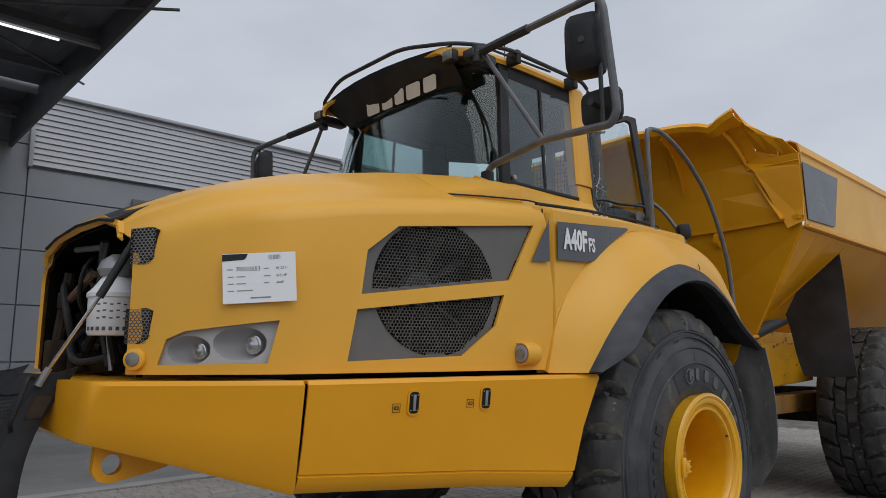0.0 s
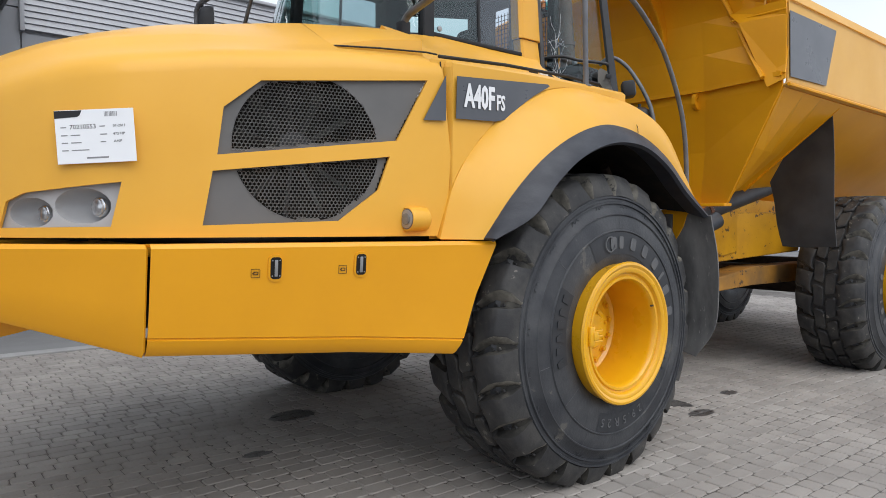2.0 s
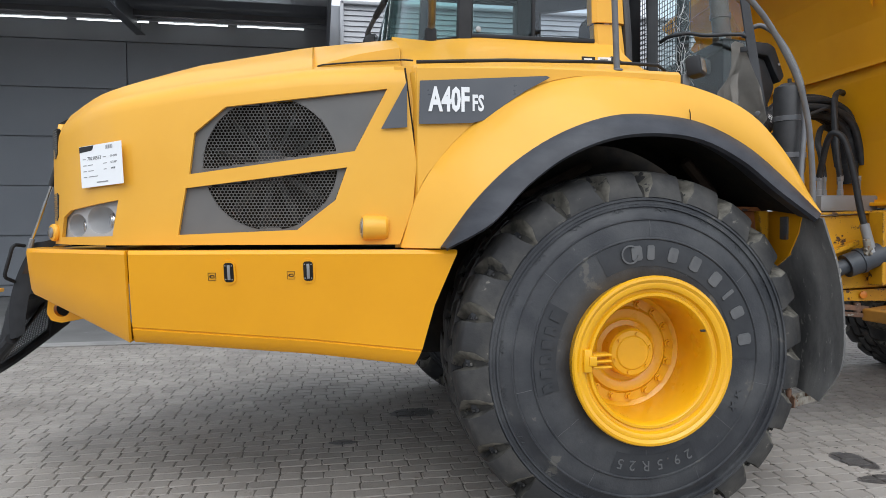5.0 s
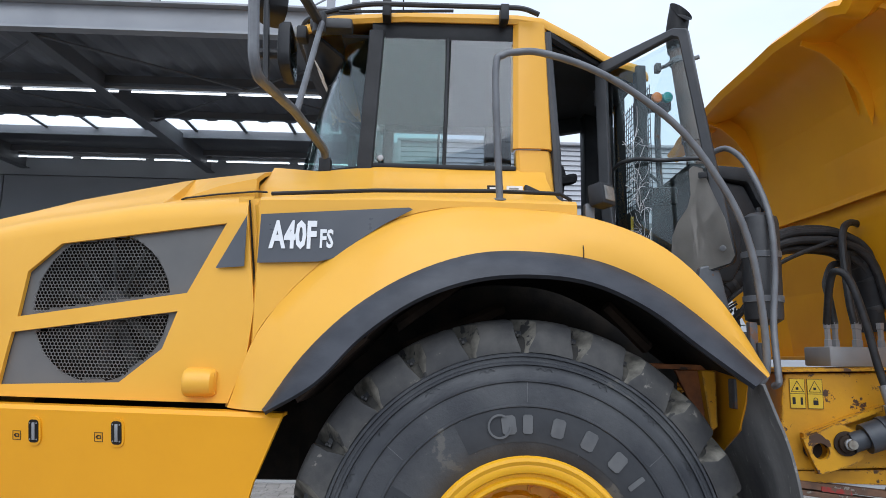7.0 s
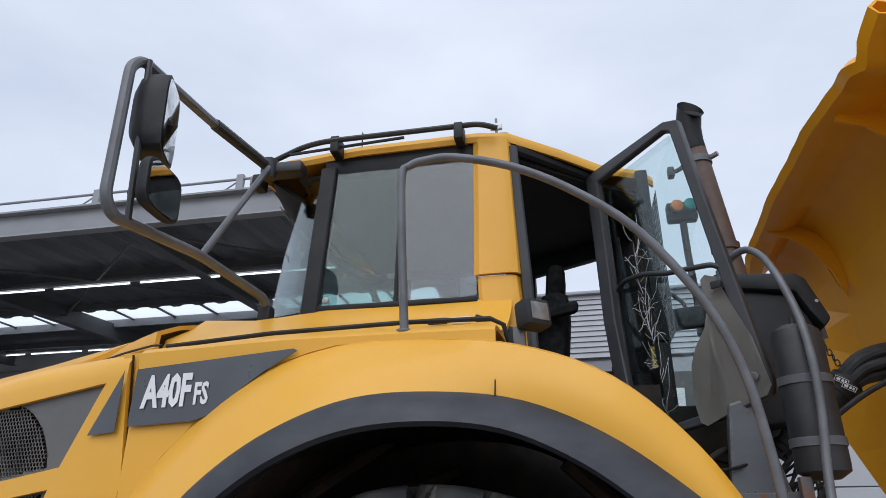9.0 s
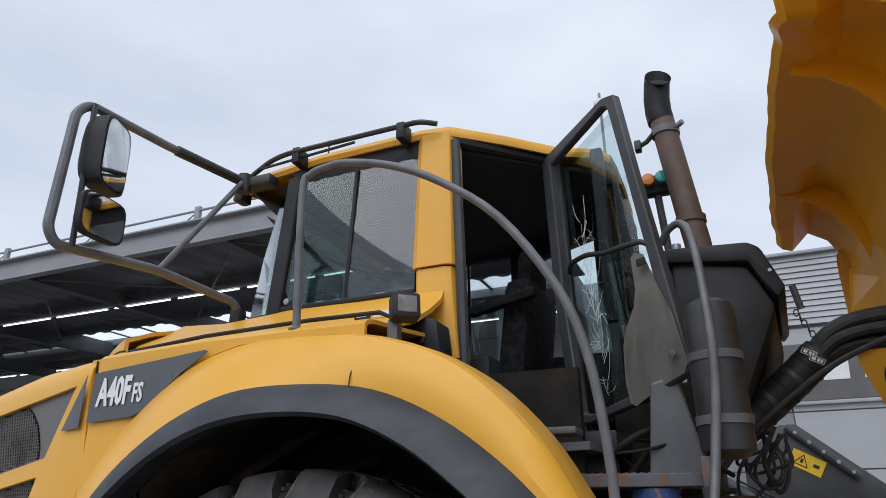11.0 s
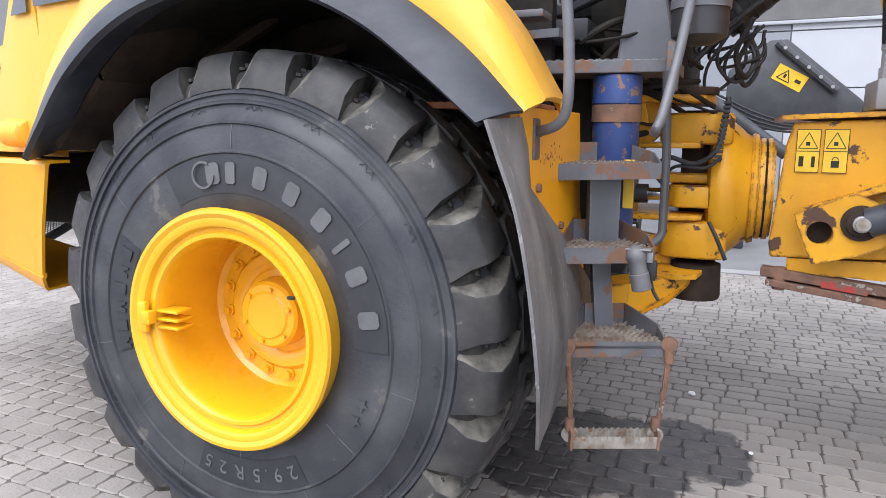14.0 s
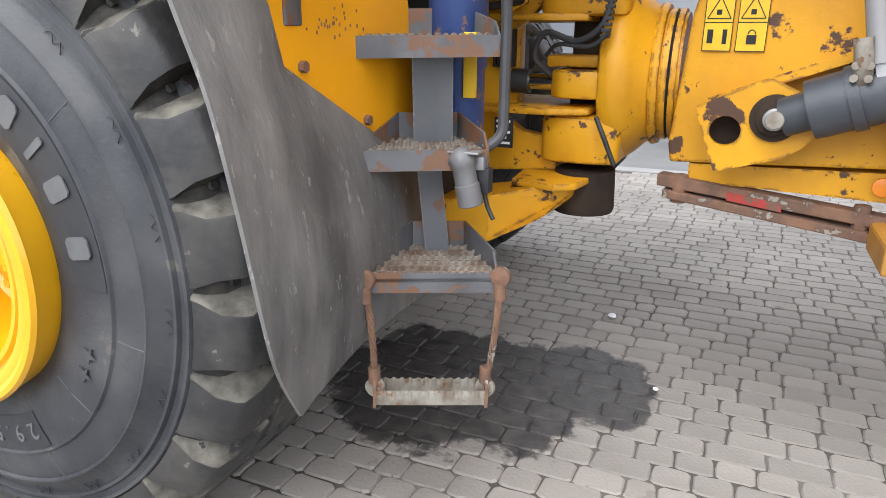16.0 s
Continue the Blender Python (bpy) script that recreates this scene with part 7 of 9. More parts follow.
    lamp = part("step_lamp", lathe([(-0.034, 0.0), (-0.030, 0.017), (-0.017, 0.030), (0.0, 0.035), (0.016, 0.031), (0.02, 0.029), (0.06, 0.029), (0.062, 0.032), (0.115, 0.032), (0.118, 0.027), (0.110, 0.0)], (0, 0, 0), "z", 20), LAMPG, t2, "small grey step lamp on a ball joint")
    o = Vector((0.22, 0.05, -1)).normalized()
    lamp.data.transform(Matrix.Translation(c) @ o.to_track_quat("Z", "Y").to_matrix().to_4x4())
    q = c + SD * 0.058 - SN * 0.01
    part("lamp_switch", box(q.x - 0.016, q.x + 0.018, q.y - 0.016, q.y + 0.018, q.z - 0.085, q.z - 0.02, 0.005), BLACK, lamp)
    part("lamp_clip", box(q.x - 0.02, q.x + 0.006, q.y - 0.022, q.y - 0.006, q.z - 0.025, q.z + 0.01, 0.003), SILVER, lamp)
    part("lamp_bracket", box(c.x - 0.05, c.x + 0.05, c.y - 0.02, c.y + 0.03, c.z + 0.018, c.z + 0.024, 0.002), SILVER, lamp)
    part("lamp_cable", tube(smooth_path([q + Vector((0, 0, -0.08)), q + Vector((0.01, 0, -0.12)), q + Vector((0.03, -0.01, -0.15))], 4), 0.006, 7), HOSE, lamp)


steps()


def side_plates():
    """The yellow plate behind the wheel and the torn rubber apron hung on it."""
    def S(y, z, lift=0.0):
        """A place on the plate, which stands across the truck behind the wheel."""
        return (0.88 + 0.06 * y + lift, y, z)
    p = part("rear_plate", prism([S(0.134, 1.53), S(0.17, 1.42), S(0.247, 1.298), S(0.885, 0.95), S(0.86, 1.05), S(0.80, 1.20), S(0.77, 1.42), S(0.75, 1.53)], (0, 0, 0), (0.012, 0, 0), None, 0.003), YELS, TRUCK, "yellow steel plate behind the wheel", smooth=False)
    for y, z in ((0.30, 1.297), (0.545, 1.158), (0.29, 1.46)):
        part("bolt", disc(S(y, z, 0.012), 0.013, (1, 0, 0), 6, 0.014), RUST, p, smooth=False)
    bm = bmesh.new()
    rnd = random.Random(21)
    for k in range(26):
        y, z = rnd.gauss(0.42, 0.06), rnd.gauss(1.385, 0.02)
        box(-0.0008, 0.0008, -0.0022, 0.0022, -rnd.uniform(0.002, 0.007), 0.003, 0, Matrix.Translation(S(y, z, 0.0125)), bm)
    part("drip_mark", bm, RUST, p, "small brown drip marks", smooth=False, kind="stuff")
    rows = []
    ctrl = [
        [(0.867, -0.035, 1.490), (0.888, 0.06, 1.495), (0.904, 0.15, 1.50)],
        [(0.900, -0.035, 1.400), (0.905, 0.09, 1.41), (0.908, 0.205, 1.42)],
        [(0.953, -0.035, 1.252), (0.940, 0.11, 1.27), (0.910, 0.24, 1.300)],
        [(0.990, -0.030, 1.060), (0.980, 0.28, 1.08), (0.935, 0.62, 1.098)],
        [(1.013, -0.010, 0.826), (1.000, 0.42, 0.86), (0.955, 0.95, 0.90)],
        [(1.008, 0.030, 0.700), (0.990, 0.50, 0.70), (0.962, 1.10, 0.68)],
        [(0.985, 0.120, 0.560), (0.975, 0.55, 0.615), (0.962, 1.15, 0.555)],
    ]
    cols = [smooth_path([r[k] for r in ctrl], 4) for k in range(2)]
    edge = [Vector(r[2]) for r in ctrl]
    cols.append([a.lerp(b, i / 4) for a, b in zip(edge, edge[1:]) for i in range(4)] + edge[-1:])
    for a, b, c in zip(*cols):
        row = []
        for k in range(13):
            t = k / 12
            q = a * (1 - t) * (1 - 2 * t) + b * 4 * t * (1 - t) + c * t * (2 * t - 1)
            row.append(q + Vector((0.010 * noise.noise(q * 5.0) * math.sin(math.pi * min(1, t * 2)), 0, 0)))
        rows.append(row)
    part("mud_apron", sheet(rows, 0.010), APRON, TRUCK, "torn grey rubber mud apron")
    part("inner_frame", prism([(0.70, 0.98, 0.70), (0.93, 0.98, 0.74), (0.93, 0.98, 1.70), (0.70, 0.98, 1.75)], (0, 0, 0), (0, 0.5, 0)), DARK, TRUCK, "dark inner frame", smooth=False)


APRON = mat("scuffed_rubber_sheet", (0.062, 0.062, 0.063), 0.6, second=(0.185, 0.181, 0.174), scale=4, lo=0.38, hi=0.68, bump=0.7, bump_scale=26, stretch=(1, 1.5, 0.6), wear=(0.215, 0.208, 0.197), wear_at=0.625, wear_scale=24, grit=0.66)
side_plates()


def platform():
    p = part("platform", prism([(0.76, 0.72, 1.665), (1.245, 0.80, 1.665), (1.25, 1.1, 1.665), (0.78, 1.1, 1.665)], (0, 0, 0), (0, 0, 0.045), None, 0.004), GREYR, TRUCK, "rusty grey step platform below the cab", smooth=False)
    bm = bmesh.new()
    for k in range(18):
        t = k / 17
        q = Vector((0.77, 0.722, 1.71)).lerp(Vector((1.24, 0.80, 1.71)), t)
        box(q.x - 0.008, q.x + 0.008, q.y, q.y + 0.02, 1.705, 1.713, 0, None, bm)
    part("platform_teeth", bm, GREYR, p, smooth=False, kind="stuff")
    part("bracket", box(1.215, 1.255, 0.76, 0.80, 1.60, 1.76, 0.005), GREYR, p)
    # clutter of dark pipes under the cab
    bm = bmesh.new()
    rnd = random.Random(3)
    for k in range(14):
        a = Vector((rnd.uniform(0.8, 1.1), rnd.uniform(0.92, 1.15), rnd.uniform(1.45, 1.85)))
        b = a + Vector((rnd.uniform(0.1, 0.35), rnd.uniform(0.1, 0.25), rnd.uniform(-0.15, 0.15)))
        tube(smooth_path([a, (a + b) / 2 + Vector((0, -0.05, rnd.uniform(-0.08, 0.05))), b], 5), rnd.uniform(0.005, 0.014), 8, bm)
    part("pipe_clutter", bm, DARK, p, "tangle of black hoses", kind="stuff")
    part("cab_skirt", prism([(1.02, 0.95, 1.70), (1.24, 0.95, 1.70), (1.16, 0.95, 2.08), (1.06, 0.95, 2.05)], (0, 0, 0), (0, 0.06, 0), None, 0.01), GREYM, p, "grey plastic cover", smooth=False)
    part("back_cover", box(0.86, 1.25, 1.25, 2.3, 1.65, 2.1, 0.02), DARK, p)
    return p


PLATFORM = platform()


def cylinders():
    b = part("blue_cylinder", lathe([(1.08, 0.0), (1.08, 0.075), (1.27, 0.076), (1.28, 0.082), (1.56, 0.082), (1.565, 0.086), (1.66, 0.086), (1.67, 0.07), (1.67, 0.0)], (1.045, 0.86, 0), "z", 32), BLUE, TRUCK, "blue suspension cylinder with flaking paint")
    part("cylinder_band", lathe([(1.50, 0.087), (1.56, 0.087)], (1.045, 0.86, 0), "z", 32), RUST, b)
    part("cylinder_sticker", box(1.092, 1.128, 0.780, 0.792, 1.20, 1.37, 0.002), STICK, b, "yellow sticker", smooth=False)
    # air receiver
    a = part("air_tank", lathe([(1.745, 0.0), (1.75, 0.05), (1.775, 0.088), (1.80, 0.090), (2.25, 0.090), (2.285, 0.083), (2.308, 0.05), (2.312, 0.0)], (1.310, 0.80, 0), "z", 36), BLACKM, TRUCK, "black upright air tank")
    for z in (1.86, 2.08):
        part("tank_strap", lathe([(z, 0.091), (z, 0.095), (z + 0.03, 0.095), (z + 0.03, 0.091)], (1.310, 0.80, 0), "z", 36), GREYM, a)
    part("tank_nipple", tube([(1.310, 0.80, 2.30), (1.310, 0.80, 2.34)], 0.012, 8), BLACKM, a)
    # black tank with a slanted flank
    ty = 1.28
    poly = [(1.174, 2.645), (1.486, 2.585), (1.530, 2.49), (1.566, 2.405), (1.556, 2.36), (1.507, 2.25), (1.398, 2.02), (1.231, 2.0), (1.174, 2.02)]
    t = part("black_tank", prism([(x, ty, z) for x, z in poly], (0, 0, 0), (0.05, 0.85, 0), None, 0.022), BLACK, TRUCK, "large black plastic tank behind the cab")
    part("tank_lid", prism([(x, ty - 0.03, z) for x, z in ((1.15, 2.705), (1.50, 2.685), (1.545, 2.655), (1.618, 2.462), (1.58, 2.418), (1.532, 2.50), (1.489, 2.595), (1.15, 2.635))], (0, 0, 0), (0.05, 0.91, 0), None, 0.016), BLACK, t, "rounded black tank lid")
    part("lid_bolt", disc((1.568, ty - 0.032, 2.54), 0.008, (0, -1, 0), 8, 0.004), SILVER, t)
    part("filler_cap", disc((1.28, 1.42, 2.69), 0.045, (0, 0, 1), 20, 0.05, None, 0.01), BLACK, t)
    part("chrome_cap", disc((1.205, 1.34, 2.69), 0.022, (0, 0, 1), 16, 0.06, None, 0.006), SILVER, t)
    # tan duct below
    part("duct", tube(smooth_path([(1.535, 1.50, 2.36), (1.545, 1.53, 2.24), (1.50, 1.60, 2.12), (1.42, 1.64, 2.04)], 5), 0.034, 14), mat("tan_duct", (0.10, 0.078, 0.058), 0.8, bump=0.3), t, "tan corrugated duct")
    # exhaust
    e = part("exhaust_pipe", tube([(1.300, 1.49, 2.45), (1.298, 1.49, 2.80), (1.281, 1.49, 2.93), (1.222, 1.49, 3.44), (1.208, 1.49, 3.56)], 0.062, 24), EXH, TRUCK, "heat-browned exhaust stack with slanted tip")
    tip = bmesh.new()
    tube([(1.210, 1.49, 3.50), (1.203, 1.49, 3.56), (1.203, 1.488, 3.64), (1.214, 1.478, 3.72), (1.226, 1.465, 3.79)], 0.067, 24, tip, False)
    for v in tip.verts:
        if v.co.z > 3.76:
            v.co.z += (v.co.y - 1.49) * 1.15 - (v.co.x - 1.22) * 0.2
    bmesh.ops.solidify(tip, geom=tip.faces[:], thickness=0.006)
    part("exhaust_tip", tip, BLACKM, e, "sooty black exhaust tip")
    for z, x in ((3.43, 1.224), (2.92, 1.283)):
        part("exhaust_clamp", lathe([(z - 0.02, 0.064), (z - 0.018, 0.071), (z + 0.018, 0.071), (z + 0.02, 0.064)], (x, 1.49, 0), "z", 24), GREYM if z > 3 else EXH, e)
    part("clamp_bolt", tube([(1.285, 1.45, 3.435), (1.315, 1.425, 3.44)], 0.014, 8), SILVER, e)
    part("exhaust_bracket", tube([(1.09, 1.50, 3.39), (1.125, 1.49, 3.40), (1.175, 1.46, 3.432)], 0.013, 8), BLACKM, e)
    part("bracket_foot", box(1.06, 1.095, 1.48, 1.53, 3.36, 3.42, 0.008), BLACKM, e)
    part("muffler", tube([(1.36, 1.62, 1.9), (1.33, 1.55, 2.62)], 0.12, 24), BLACKM, e)
    # rear lamp cluster in amber and teal, and a sensor mast
    l = part("beacon_bracket", tube([(1.16, 1.75, 2.6), (1.14, 1.72, 3.0), (1.13, 1.66, 3.22)], 0.02, 10), GREYM, TRUCK, "lamp bracket with coloured lamps")
    part("amber_lamp", disc((1.097, 1.61, 3.232), 0.034, (0.1, -1, 0), 20, 0.03, None, 0.006), AMBER, l, "round amber lamp")
    part("teal_lamp", disc((1.167, 1.61, 3.236), 0.034, (0.1, -1, 0), 20, 0.03, None, 0.006), TEAL, l, "round teal lamp")
    part("lamp_housing", box(1.05, 1.21, 1.63, 1.70, 3.165, 3.275, 0.012), BLACK, l)


cylinders()


def hitch():
    """The articulation: yoke plates, steering rod, the round joint and the rear frame's head."""
    Z0 = 1.235
    ax = Vector((0.985, -0.17, 0))
    h = part("hitch_bell", lathe([(1.35, 0.0), (1.35, 0.22), (1.365, 0.275), (1.39, 0.288), (1.43, 0.285), (1.46, 0.262), (1.495, 0.228), (1.535, 0.208), (1.56, 0.20), (1.60, 0.20), (1.60, 0.0)], (0, 1.50, Z0), "x", 48), YELW, TRUCK, "worn yellow articulation joint")
    for x, r, w in ((1.545, 0.212, 0.018), (1.572, 0.212, 0.018)):
        part("joint_ring", lathe([(x, 0.15), (x, r), (x + w, r), (x + w, 0.15)], (0, 1.50, Z0), "x", 48), YELW, h)
    part("ring_gap", lathe([(1.560, 0.15), (1.560, 0.206), (1.576, 0.206), (1.576, 0.15)], (0, 1.50, Z0), "x", 48), DARK, h)
    # horizontal fork arms
    for z0, z1, x0 in ((1.42, 1.545, 1.16), (0.955, 1.11, 1.18)):
        own = prism([(x0, 1.27, 0), (x0 + 0.05, 1.25, 0), (1.36, 1.24, 0), (1.44, 1.27, 0), (1.44, 1.75, 0), (x0, 1.75, 0)], (0, 0, z0), (0, 0, z1 - z0), None, 0.018)
        part("fork_arm", own, YELW, h)
    part("rod_eye", prism([(1.20, 1.285, 0), (1.24, 1.245, 0), (1.385, 1.24, 0), (1.395, 1.30, 0), (1.395, 1.5, 0), (1.20, 1.5, 0)], (0, 0, 1.165), (0, 0, 0.09), None, 0.014), YELW, h)
    part("eye_bracket", box(1.18, 1.42, 1.30, 1.5, 1.262, 1.30, 0.008), YELW, h)
    part("steering_rod", tube([(1.02, 1.32, 1.213), (1.21, 1.32, 1.213)], 0.026, 18), CHROME, h, "bright steering cylinder rod")
    part("bell_flange", lathe([(1.512, 0.20), (1.512, 0.228), (1.520, 0.232), (1.538, 0.226), (1.540, 0.20)], (0, 1.50, Z0), "x", 48), YELW, h)
    part("grease_hose", tube(smooth_path([(1.19, 1.25, 1.30), (1.24, 1.21, 1.335), (1.34, 1.19, 1.33), (1.40, 1.18, 1.37)], 6), 0.007, 7), HOSE, h, "black grease hose")
    part("rod_gland", tube([(1.06, 1.32, 1.213), (1.12, 1.32, 1.213)], 0.04, 18), BLACKM, h)
    # front yoke: an upright cheek with upper and lower fork plates, open between them
    f = part("front_yoke", prism([(0.94, 1.30, 1.62), (1.16, 1.30, 1.62), (1.17, 1.30, 1.47), (1.10, 1.30, 1.40), (1.04, 1.30, 1.36), (1.03, 1.30, 1.10), (1.10, 1.30, 1.05), (1.22, 1.30, 1.03), (1.23, 1.30, 0.92), (0.94, 1.30, 0.90)], (0, 0, 0), (0, 0.05, 0), None, 0.006), YELW, TRUCK, "worn yellow front yoke", smooth=False)
    part("yoke_plate", prism([(0.96, 1.22, 0), (1.22, 1.20, 0), (1.33, 1.24, 0), (1.36, 1.33, 0), (1.36, 1.7, 0), (0.96, 1.7, 0)], (0, 0, 1.585), (0, 0, 0.03), None, 0.005), YELW, f)
    part("yoke_plate", prism([(0.98, 1.24, 0), (1.20, 1.22, 0), (1.32, 1.25, 0), (1.34, 1.7, 0), (0.98, 1.7, 0)], (0, 0, 1.405), (0, 0, 0.022), None, 0.005), YELW, f)
    part("yoke_plate", prism([(0.98, 1.22, 0), (1.22, 1.20, 0), (1.34, 1.25, 0), (1.36, 1.7, 0), (0.98, 1.7, 0)], (0, 0, 1.115), (0, 0, 0.022), None, 0.005), YELW, f)
    part("yoke_gusset", prism([(1.02, 1.22, 1.60), (1.10, 1.22, 1.60), (1.13, 1.22, 1.46), (1.05, 1.22, 1.42)], (0, 0, 0), (0, 0.03, 0), None, 0.004), YELW, f, smooth=False)
    part("yoke_web", box(1.01, 1.07, 1.36, 1.42, 1.10, 1.44, 0.006), YELW, f)
    for k in range(5):
        part("shim_plate", box(1.012 + 0.014 * k, 1.020 + 0.014 * k, 1.245, 1.30, 1.26, 1.38, 0.001), GRIME, f, smooth=False)
    part("data_plate", box(1.035, 1.10, 1.212, 1.216, 1.00, 1.10, 0.0), BLACK, f, "black data plate with white lines", smooth=False)
    bm = bmesh.new()
    for k in range(5):
        box(1.042, 1.090 - 0.012 * (k % 2), 1.210, 1.2125, 1.012 + 0.018 * k, 1.020 + 0.018 * k, 0, None, bm)
    part("plate_print", bm, WHITE, f, smooth=False, kind="stuff")
    part("pivot_cap", disc((1.30, 1.30, 1.615), 0.075, (0, 0, 1), 24, 0.03, None, 0.006), GRIME, f)
    part("lower_arm", prism([(0.90, 0.95, 0.68), (1.10, 0.98, 0.735), (1.25, 1.05, 0.81), (1.31, 1.18, 0.855), (1.31, 1.18, 0.915), (1.1, 1.0, 0.885), (0.90, 0.95, 0.86)], (0, 0, 0), (0.02, 0.25, 0), None, 0.01), YELW, f, smooth=False)
    part("lower_plate", prism([(1.13, 1.12, 0), (1.28, 1.08, 0), (1.34, 1.13, 0), (1.36, 1.25, 0), (1.3, 1.5, 0), (1.1, 1.5, 0)], (0, 0, 0.895), (0, 0, 0.022), None, 0.004), YELW, f)
    part("lower_pivot", lathe([(0.785, 0.0), (0.785, 0.10), (0.80, 0.105), (0.93, 0.10), (0.93, 0.0)], (1.325, 1.33, 0), "z", 32), GRIME, f, "grimy brown lower pivot")
    part("pivot_block", box(1.24, 1.40, 1.40, 1.75, 0.90, 1.56, 0.01), GRIME, f)
    # hoses about the joint
    part("grease_hose", tube(smooth_path([(1.21, 1.24, 1.24), (1.16, 1.22, 1.30), (1.20, 1.20, 1.37), (1.30, 1.20, 1.345), (1.38, 1.19, 1.40), (1.405, 1.20, 1.52), (1.41, 1.22, 1.60)], 6), 0.010, 8), HOSE, h, "black grease hose")
    part("grease_hose", tube(smooth_path([(1.37, 1.22, 1.115), (1.40, 1.2, 1.06), (1.44, 1.2, 0.97)], 6), 0.008, 8), HOSE, h, "black grease hose")
    bm = bmesh.new()
    for k in range(14):
        t = k / 13
        q = Vector((1.385, 1.193, 1.36)).lerp(Vector((1.41, 1.205, 1.58)), t)
        box(q.x - 0.014, q.x + 0.014, q.y - 0.014, q.y + 0.01, q.z - 0.006, q.z + 0.006, 0.002, None, bm)
    part("hose_guard", bm, HOSE, h, "ribbed hose guard", kind="stuff")

    # rear frame head
    def F(x, z, out=0.0):
        """A place on the rear frame's side, which turns a little."""
        return Vector((x, 1.25 - (x - 1.65) * 0.172 - out, z))
    fr = part("rear_frame", prism([F(1.625, 1.43), F(1.645, 1.505), F(2.3, 1.53), F(4.2, 1.56), F(4.2, 1.16), F(2.6, 1.05), F(1.60, 0.985), F(1.59, 1.04)], (0, 0, 0), (0.1, 0.55, 0), None, 0.008), YELW, TRUCK, "worn yellow rear chassis frame", smooth=False)
    part("frame_top_plate", prism([F(1.60, 1.515, 0.03), F(2.6, 1.545, 0.03), F(2.6, 1.535, -0.5), F(1.60, 1.515, -0.5)], (0, 0, 0), (0, 0, 0.018)), YELW, fr, smooth=False)
    part("frame_rib", prism([F(1.70, 1.165, 0.0), F(1.70, 1.19, 0.0), F(2.1, 1.35, 0.0), F(2.1, 1.32, 0.0)], (0, 0, 0), (-0.01, -0.06, 0)), YELW, fr, smooth=False)
    lug = carve_hole([tuple(F(x, z, 0.065)) for x, z in ((1.665, 1.165), (1.85, 1.258), (1.97, 1.20), (1.975, 1.09), (1.905, 1.04), (1.735, 0.985))], tuple(F(1.752, 1.105, 0.065)), 0.042, 0.03)
    for v in lug.verts:
        v.co.y = v.co.y - (v.co.x - 1.665) * 0.172
    l = part("cylinder_lug", lug, YELW, fr, "chipped yellow lug with round hole")
    part("hole_liner", disc(F(1.752, 1.105, 0.012), 0.048, (-0.17, -0.985, 0), 24, 0.010), GRIME, l)
    c = F(1.875, 1.150, 0.10)
    for r, a, b, m in ((0.046, 0, 0.03, GRIME), (0.030, 0.03, 0.05, SILVER), (0.024, 0.05, 0.068, MUDDY)):
        part("pin", disc(c + Vector((0, -1, 0)) * a, r, (-0.17, -0.985, 0), 24, b - a, None, 0.004), m, l)
    hyd = part("hoist_cylinder", tube([F(1.895, 1.155, 0.11), F(1.985, 1.190, 0.12)], 0.052, 20), CYLG, fr, "grey hydraulic steering cylinder")
    part("barrel", tube([F(1.955, 1.178, 0.12), F(2.75, 1.47, 0.12)], 0.078, 24), CYLG, hyd)
    part("band", tube([F(2.04, 1.210, 0.12), F(2.065, 1.219, 0.12)], 0.085, 24), CYLG, hyd)
    part("pin_ring", disc(F(1.875, 1.150, 0.098), 0.064, (-0.17, -0.985, 0), 28, 0.012, None, 0.003), GRIME, l)
    part("elbow", tube(smooth_path([F(2.05, 1.25, 0.17), F(2.045, 1.30, 0.19), F(2.035, 1.36, 0.19)], 5), 0.022, 12), MUDDY, hyd, "dull steel elbow fitting")
    for k in range(4):
        part("flange_bolt", disc(F(2.03 + 0.03 * (k % 2), 1.265 + 0.03 * (k // 2), 0.19), 0.010, (-0.17, -0.985, 0.1), 8, 0.018), MUDDY, hyd, smooth=False)
    # rusty bar under the frame
    b = part("safety_bar", prism([F(1.57, 0.948, 0.02), F(2.2, 0.895, 0.02), F(2.2, 0.860, 0.02), F(1.57, 0.91, 0.02)], (0, 0, 0), (0.01, 0.06, 0), None, 0.004), RUST, fr, "rusty folded safety bar", smooth=False)
    part("safety_bar", prism([F(1.59, 0.902, 0.03), F(2.2, 0.845, 0.03), F(2.2, 0.815, 0.03), F(1.59, 0.875, 0.03)], (0, 0, 0), (0.01, 0.08, 0), None, 0.004), RUST, fr, smooth=False)
    part("red_patch", prism([F(1.78, 0.915, 0.024), F(1.93, 0.90, 0.024), F(1.93, 0.875, 0.024), F(1.78, 0.89, 0.024)], (0, 0, 0), (0.0, 0.01, 0)), REDM, b, smooth=False)
    part("bar_pin", disc(F(1.64, 0.86, 0.0), 0.024, (0, 0, 1), 16, 0.09, None, 0.004), RUST, fr)
    part("bar_pin", disc(F(2.13, 0.82, 0.0), 0.022, (0, 0, 1), 16, 0.10, None, 0.004), RUST, fr)
    part("frame_foot", prism([F(1.66, 0.985), F(2.6, 1.03), F(2.6, 0.93), F(1.66, 0.93)], (0, 0.01, 0), (0.06, 0.4, 0)), YELW, fr, smooth=False)
    part("round_reflector", disc(F(2.165, 0.975, 0.005), 0.026, (-0.17, -0.985, 0), 20, 0.01, None, 0.003), AMBER, fr, "round orange reflector")
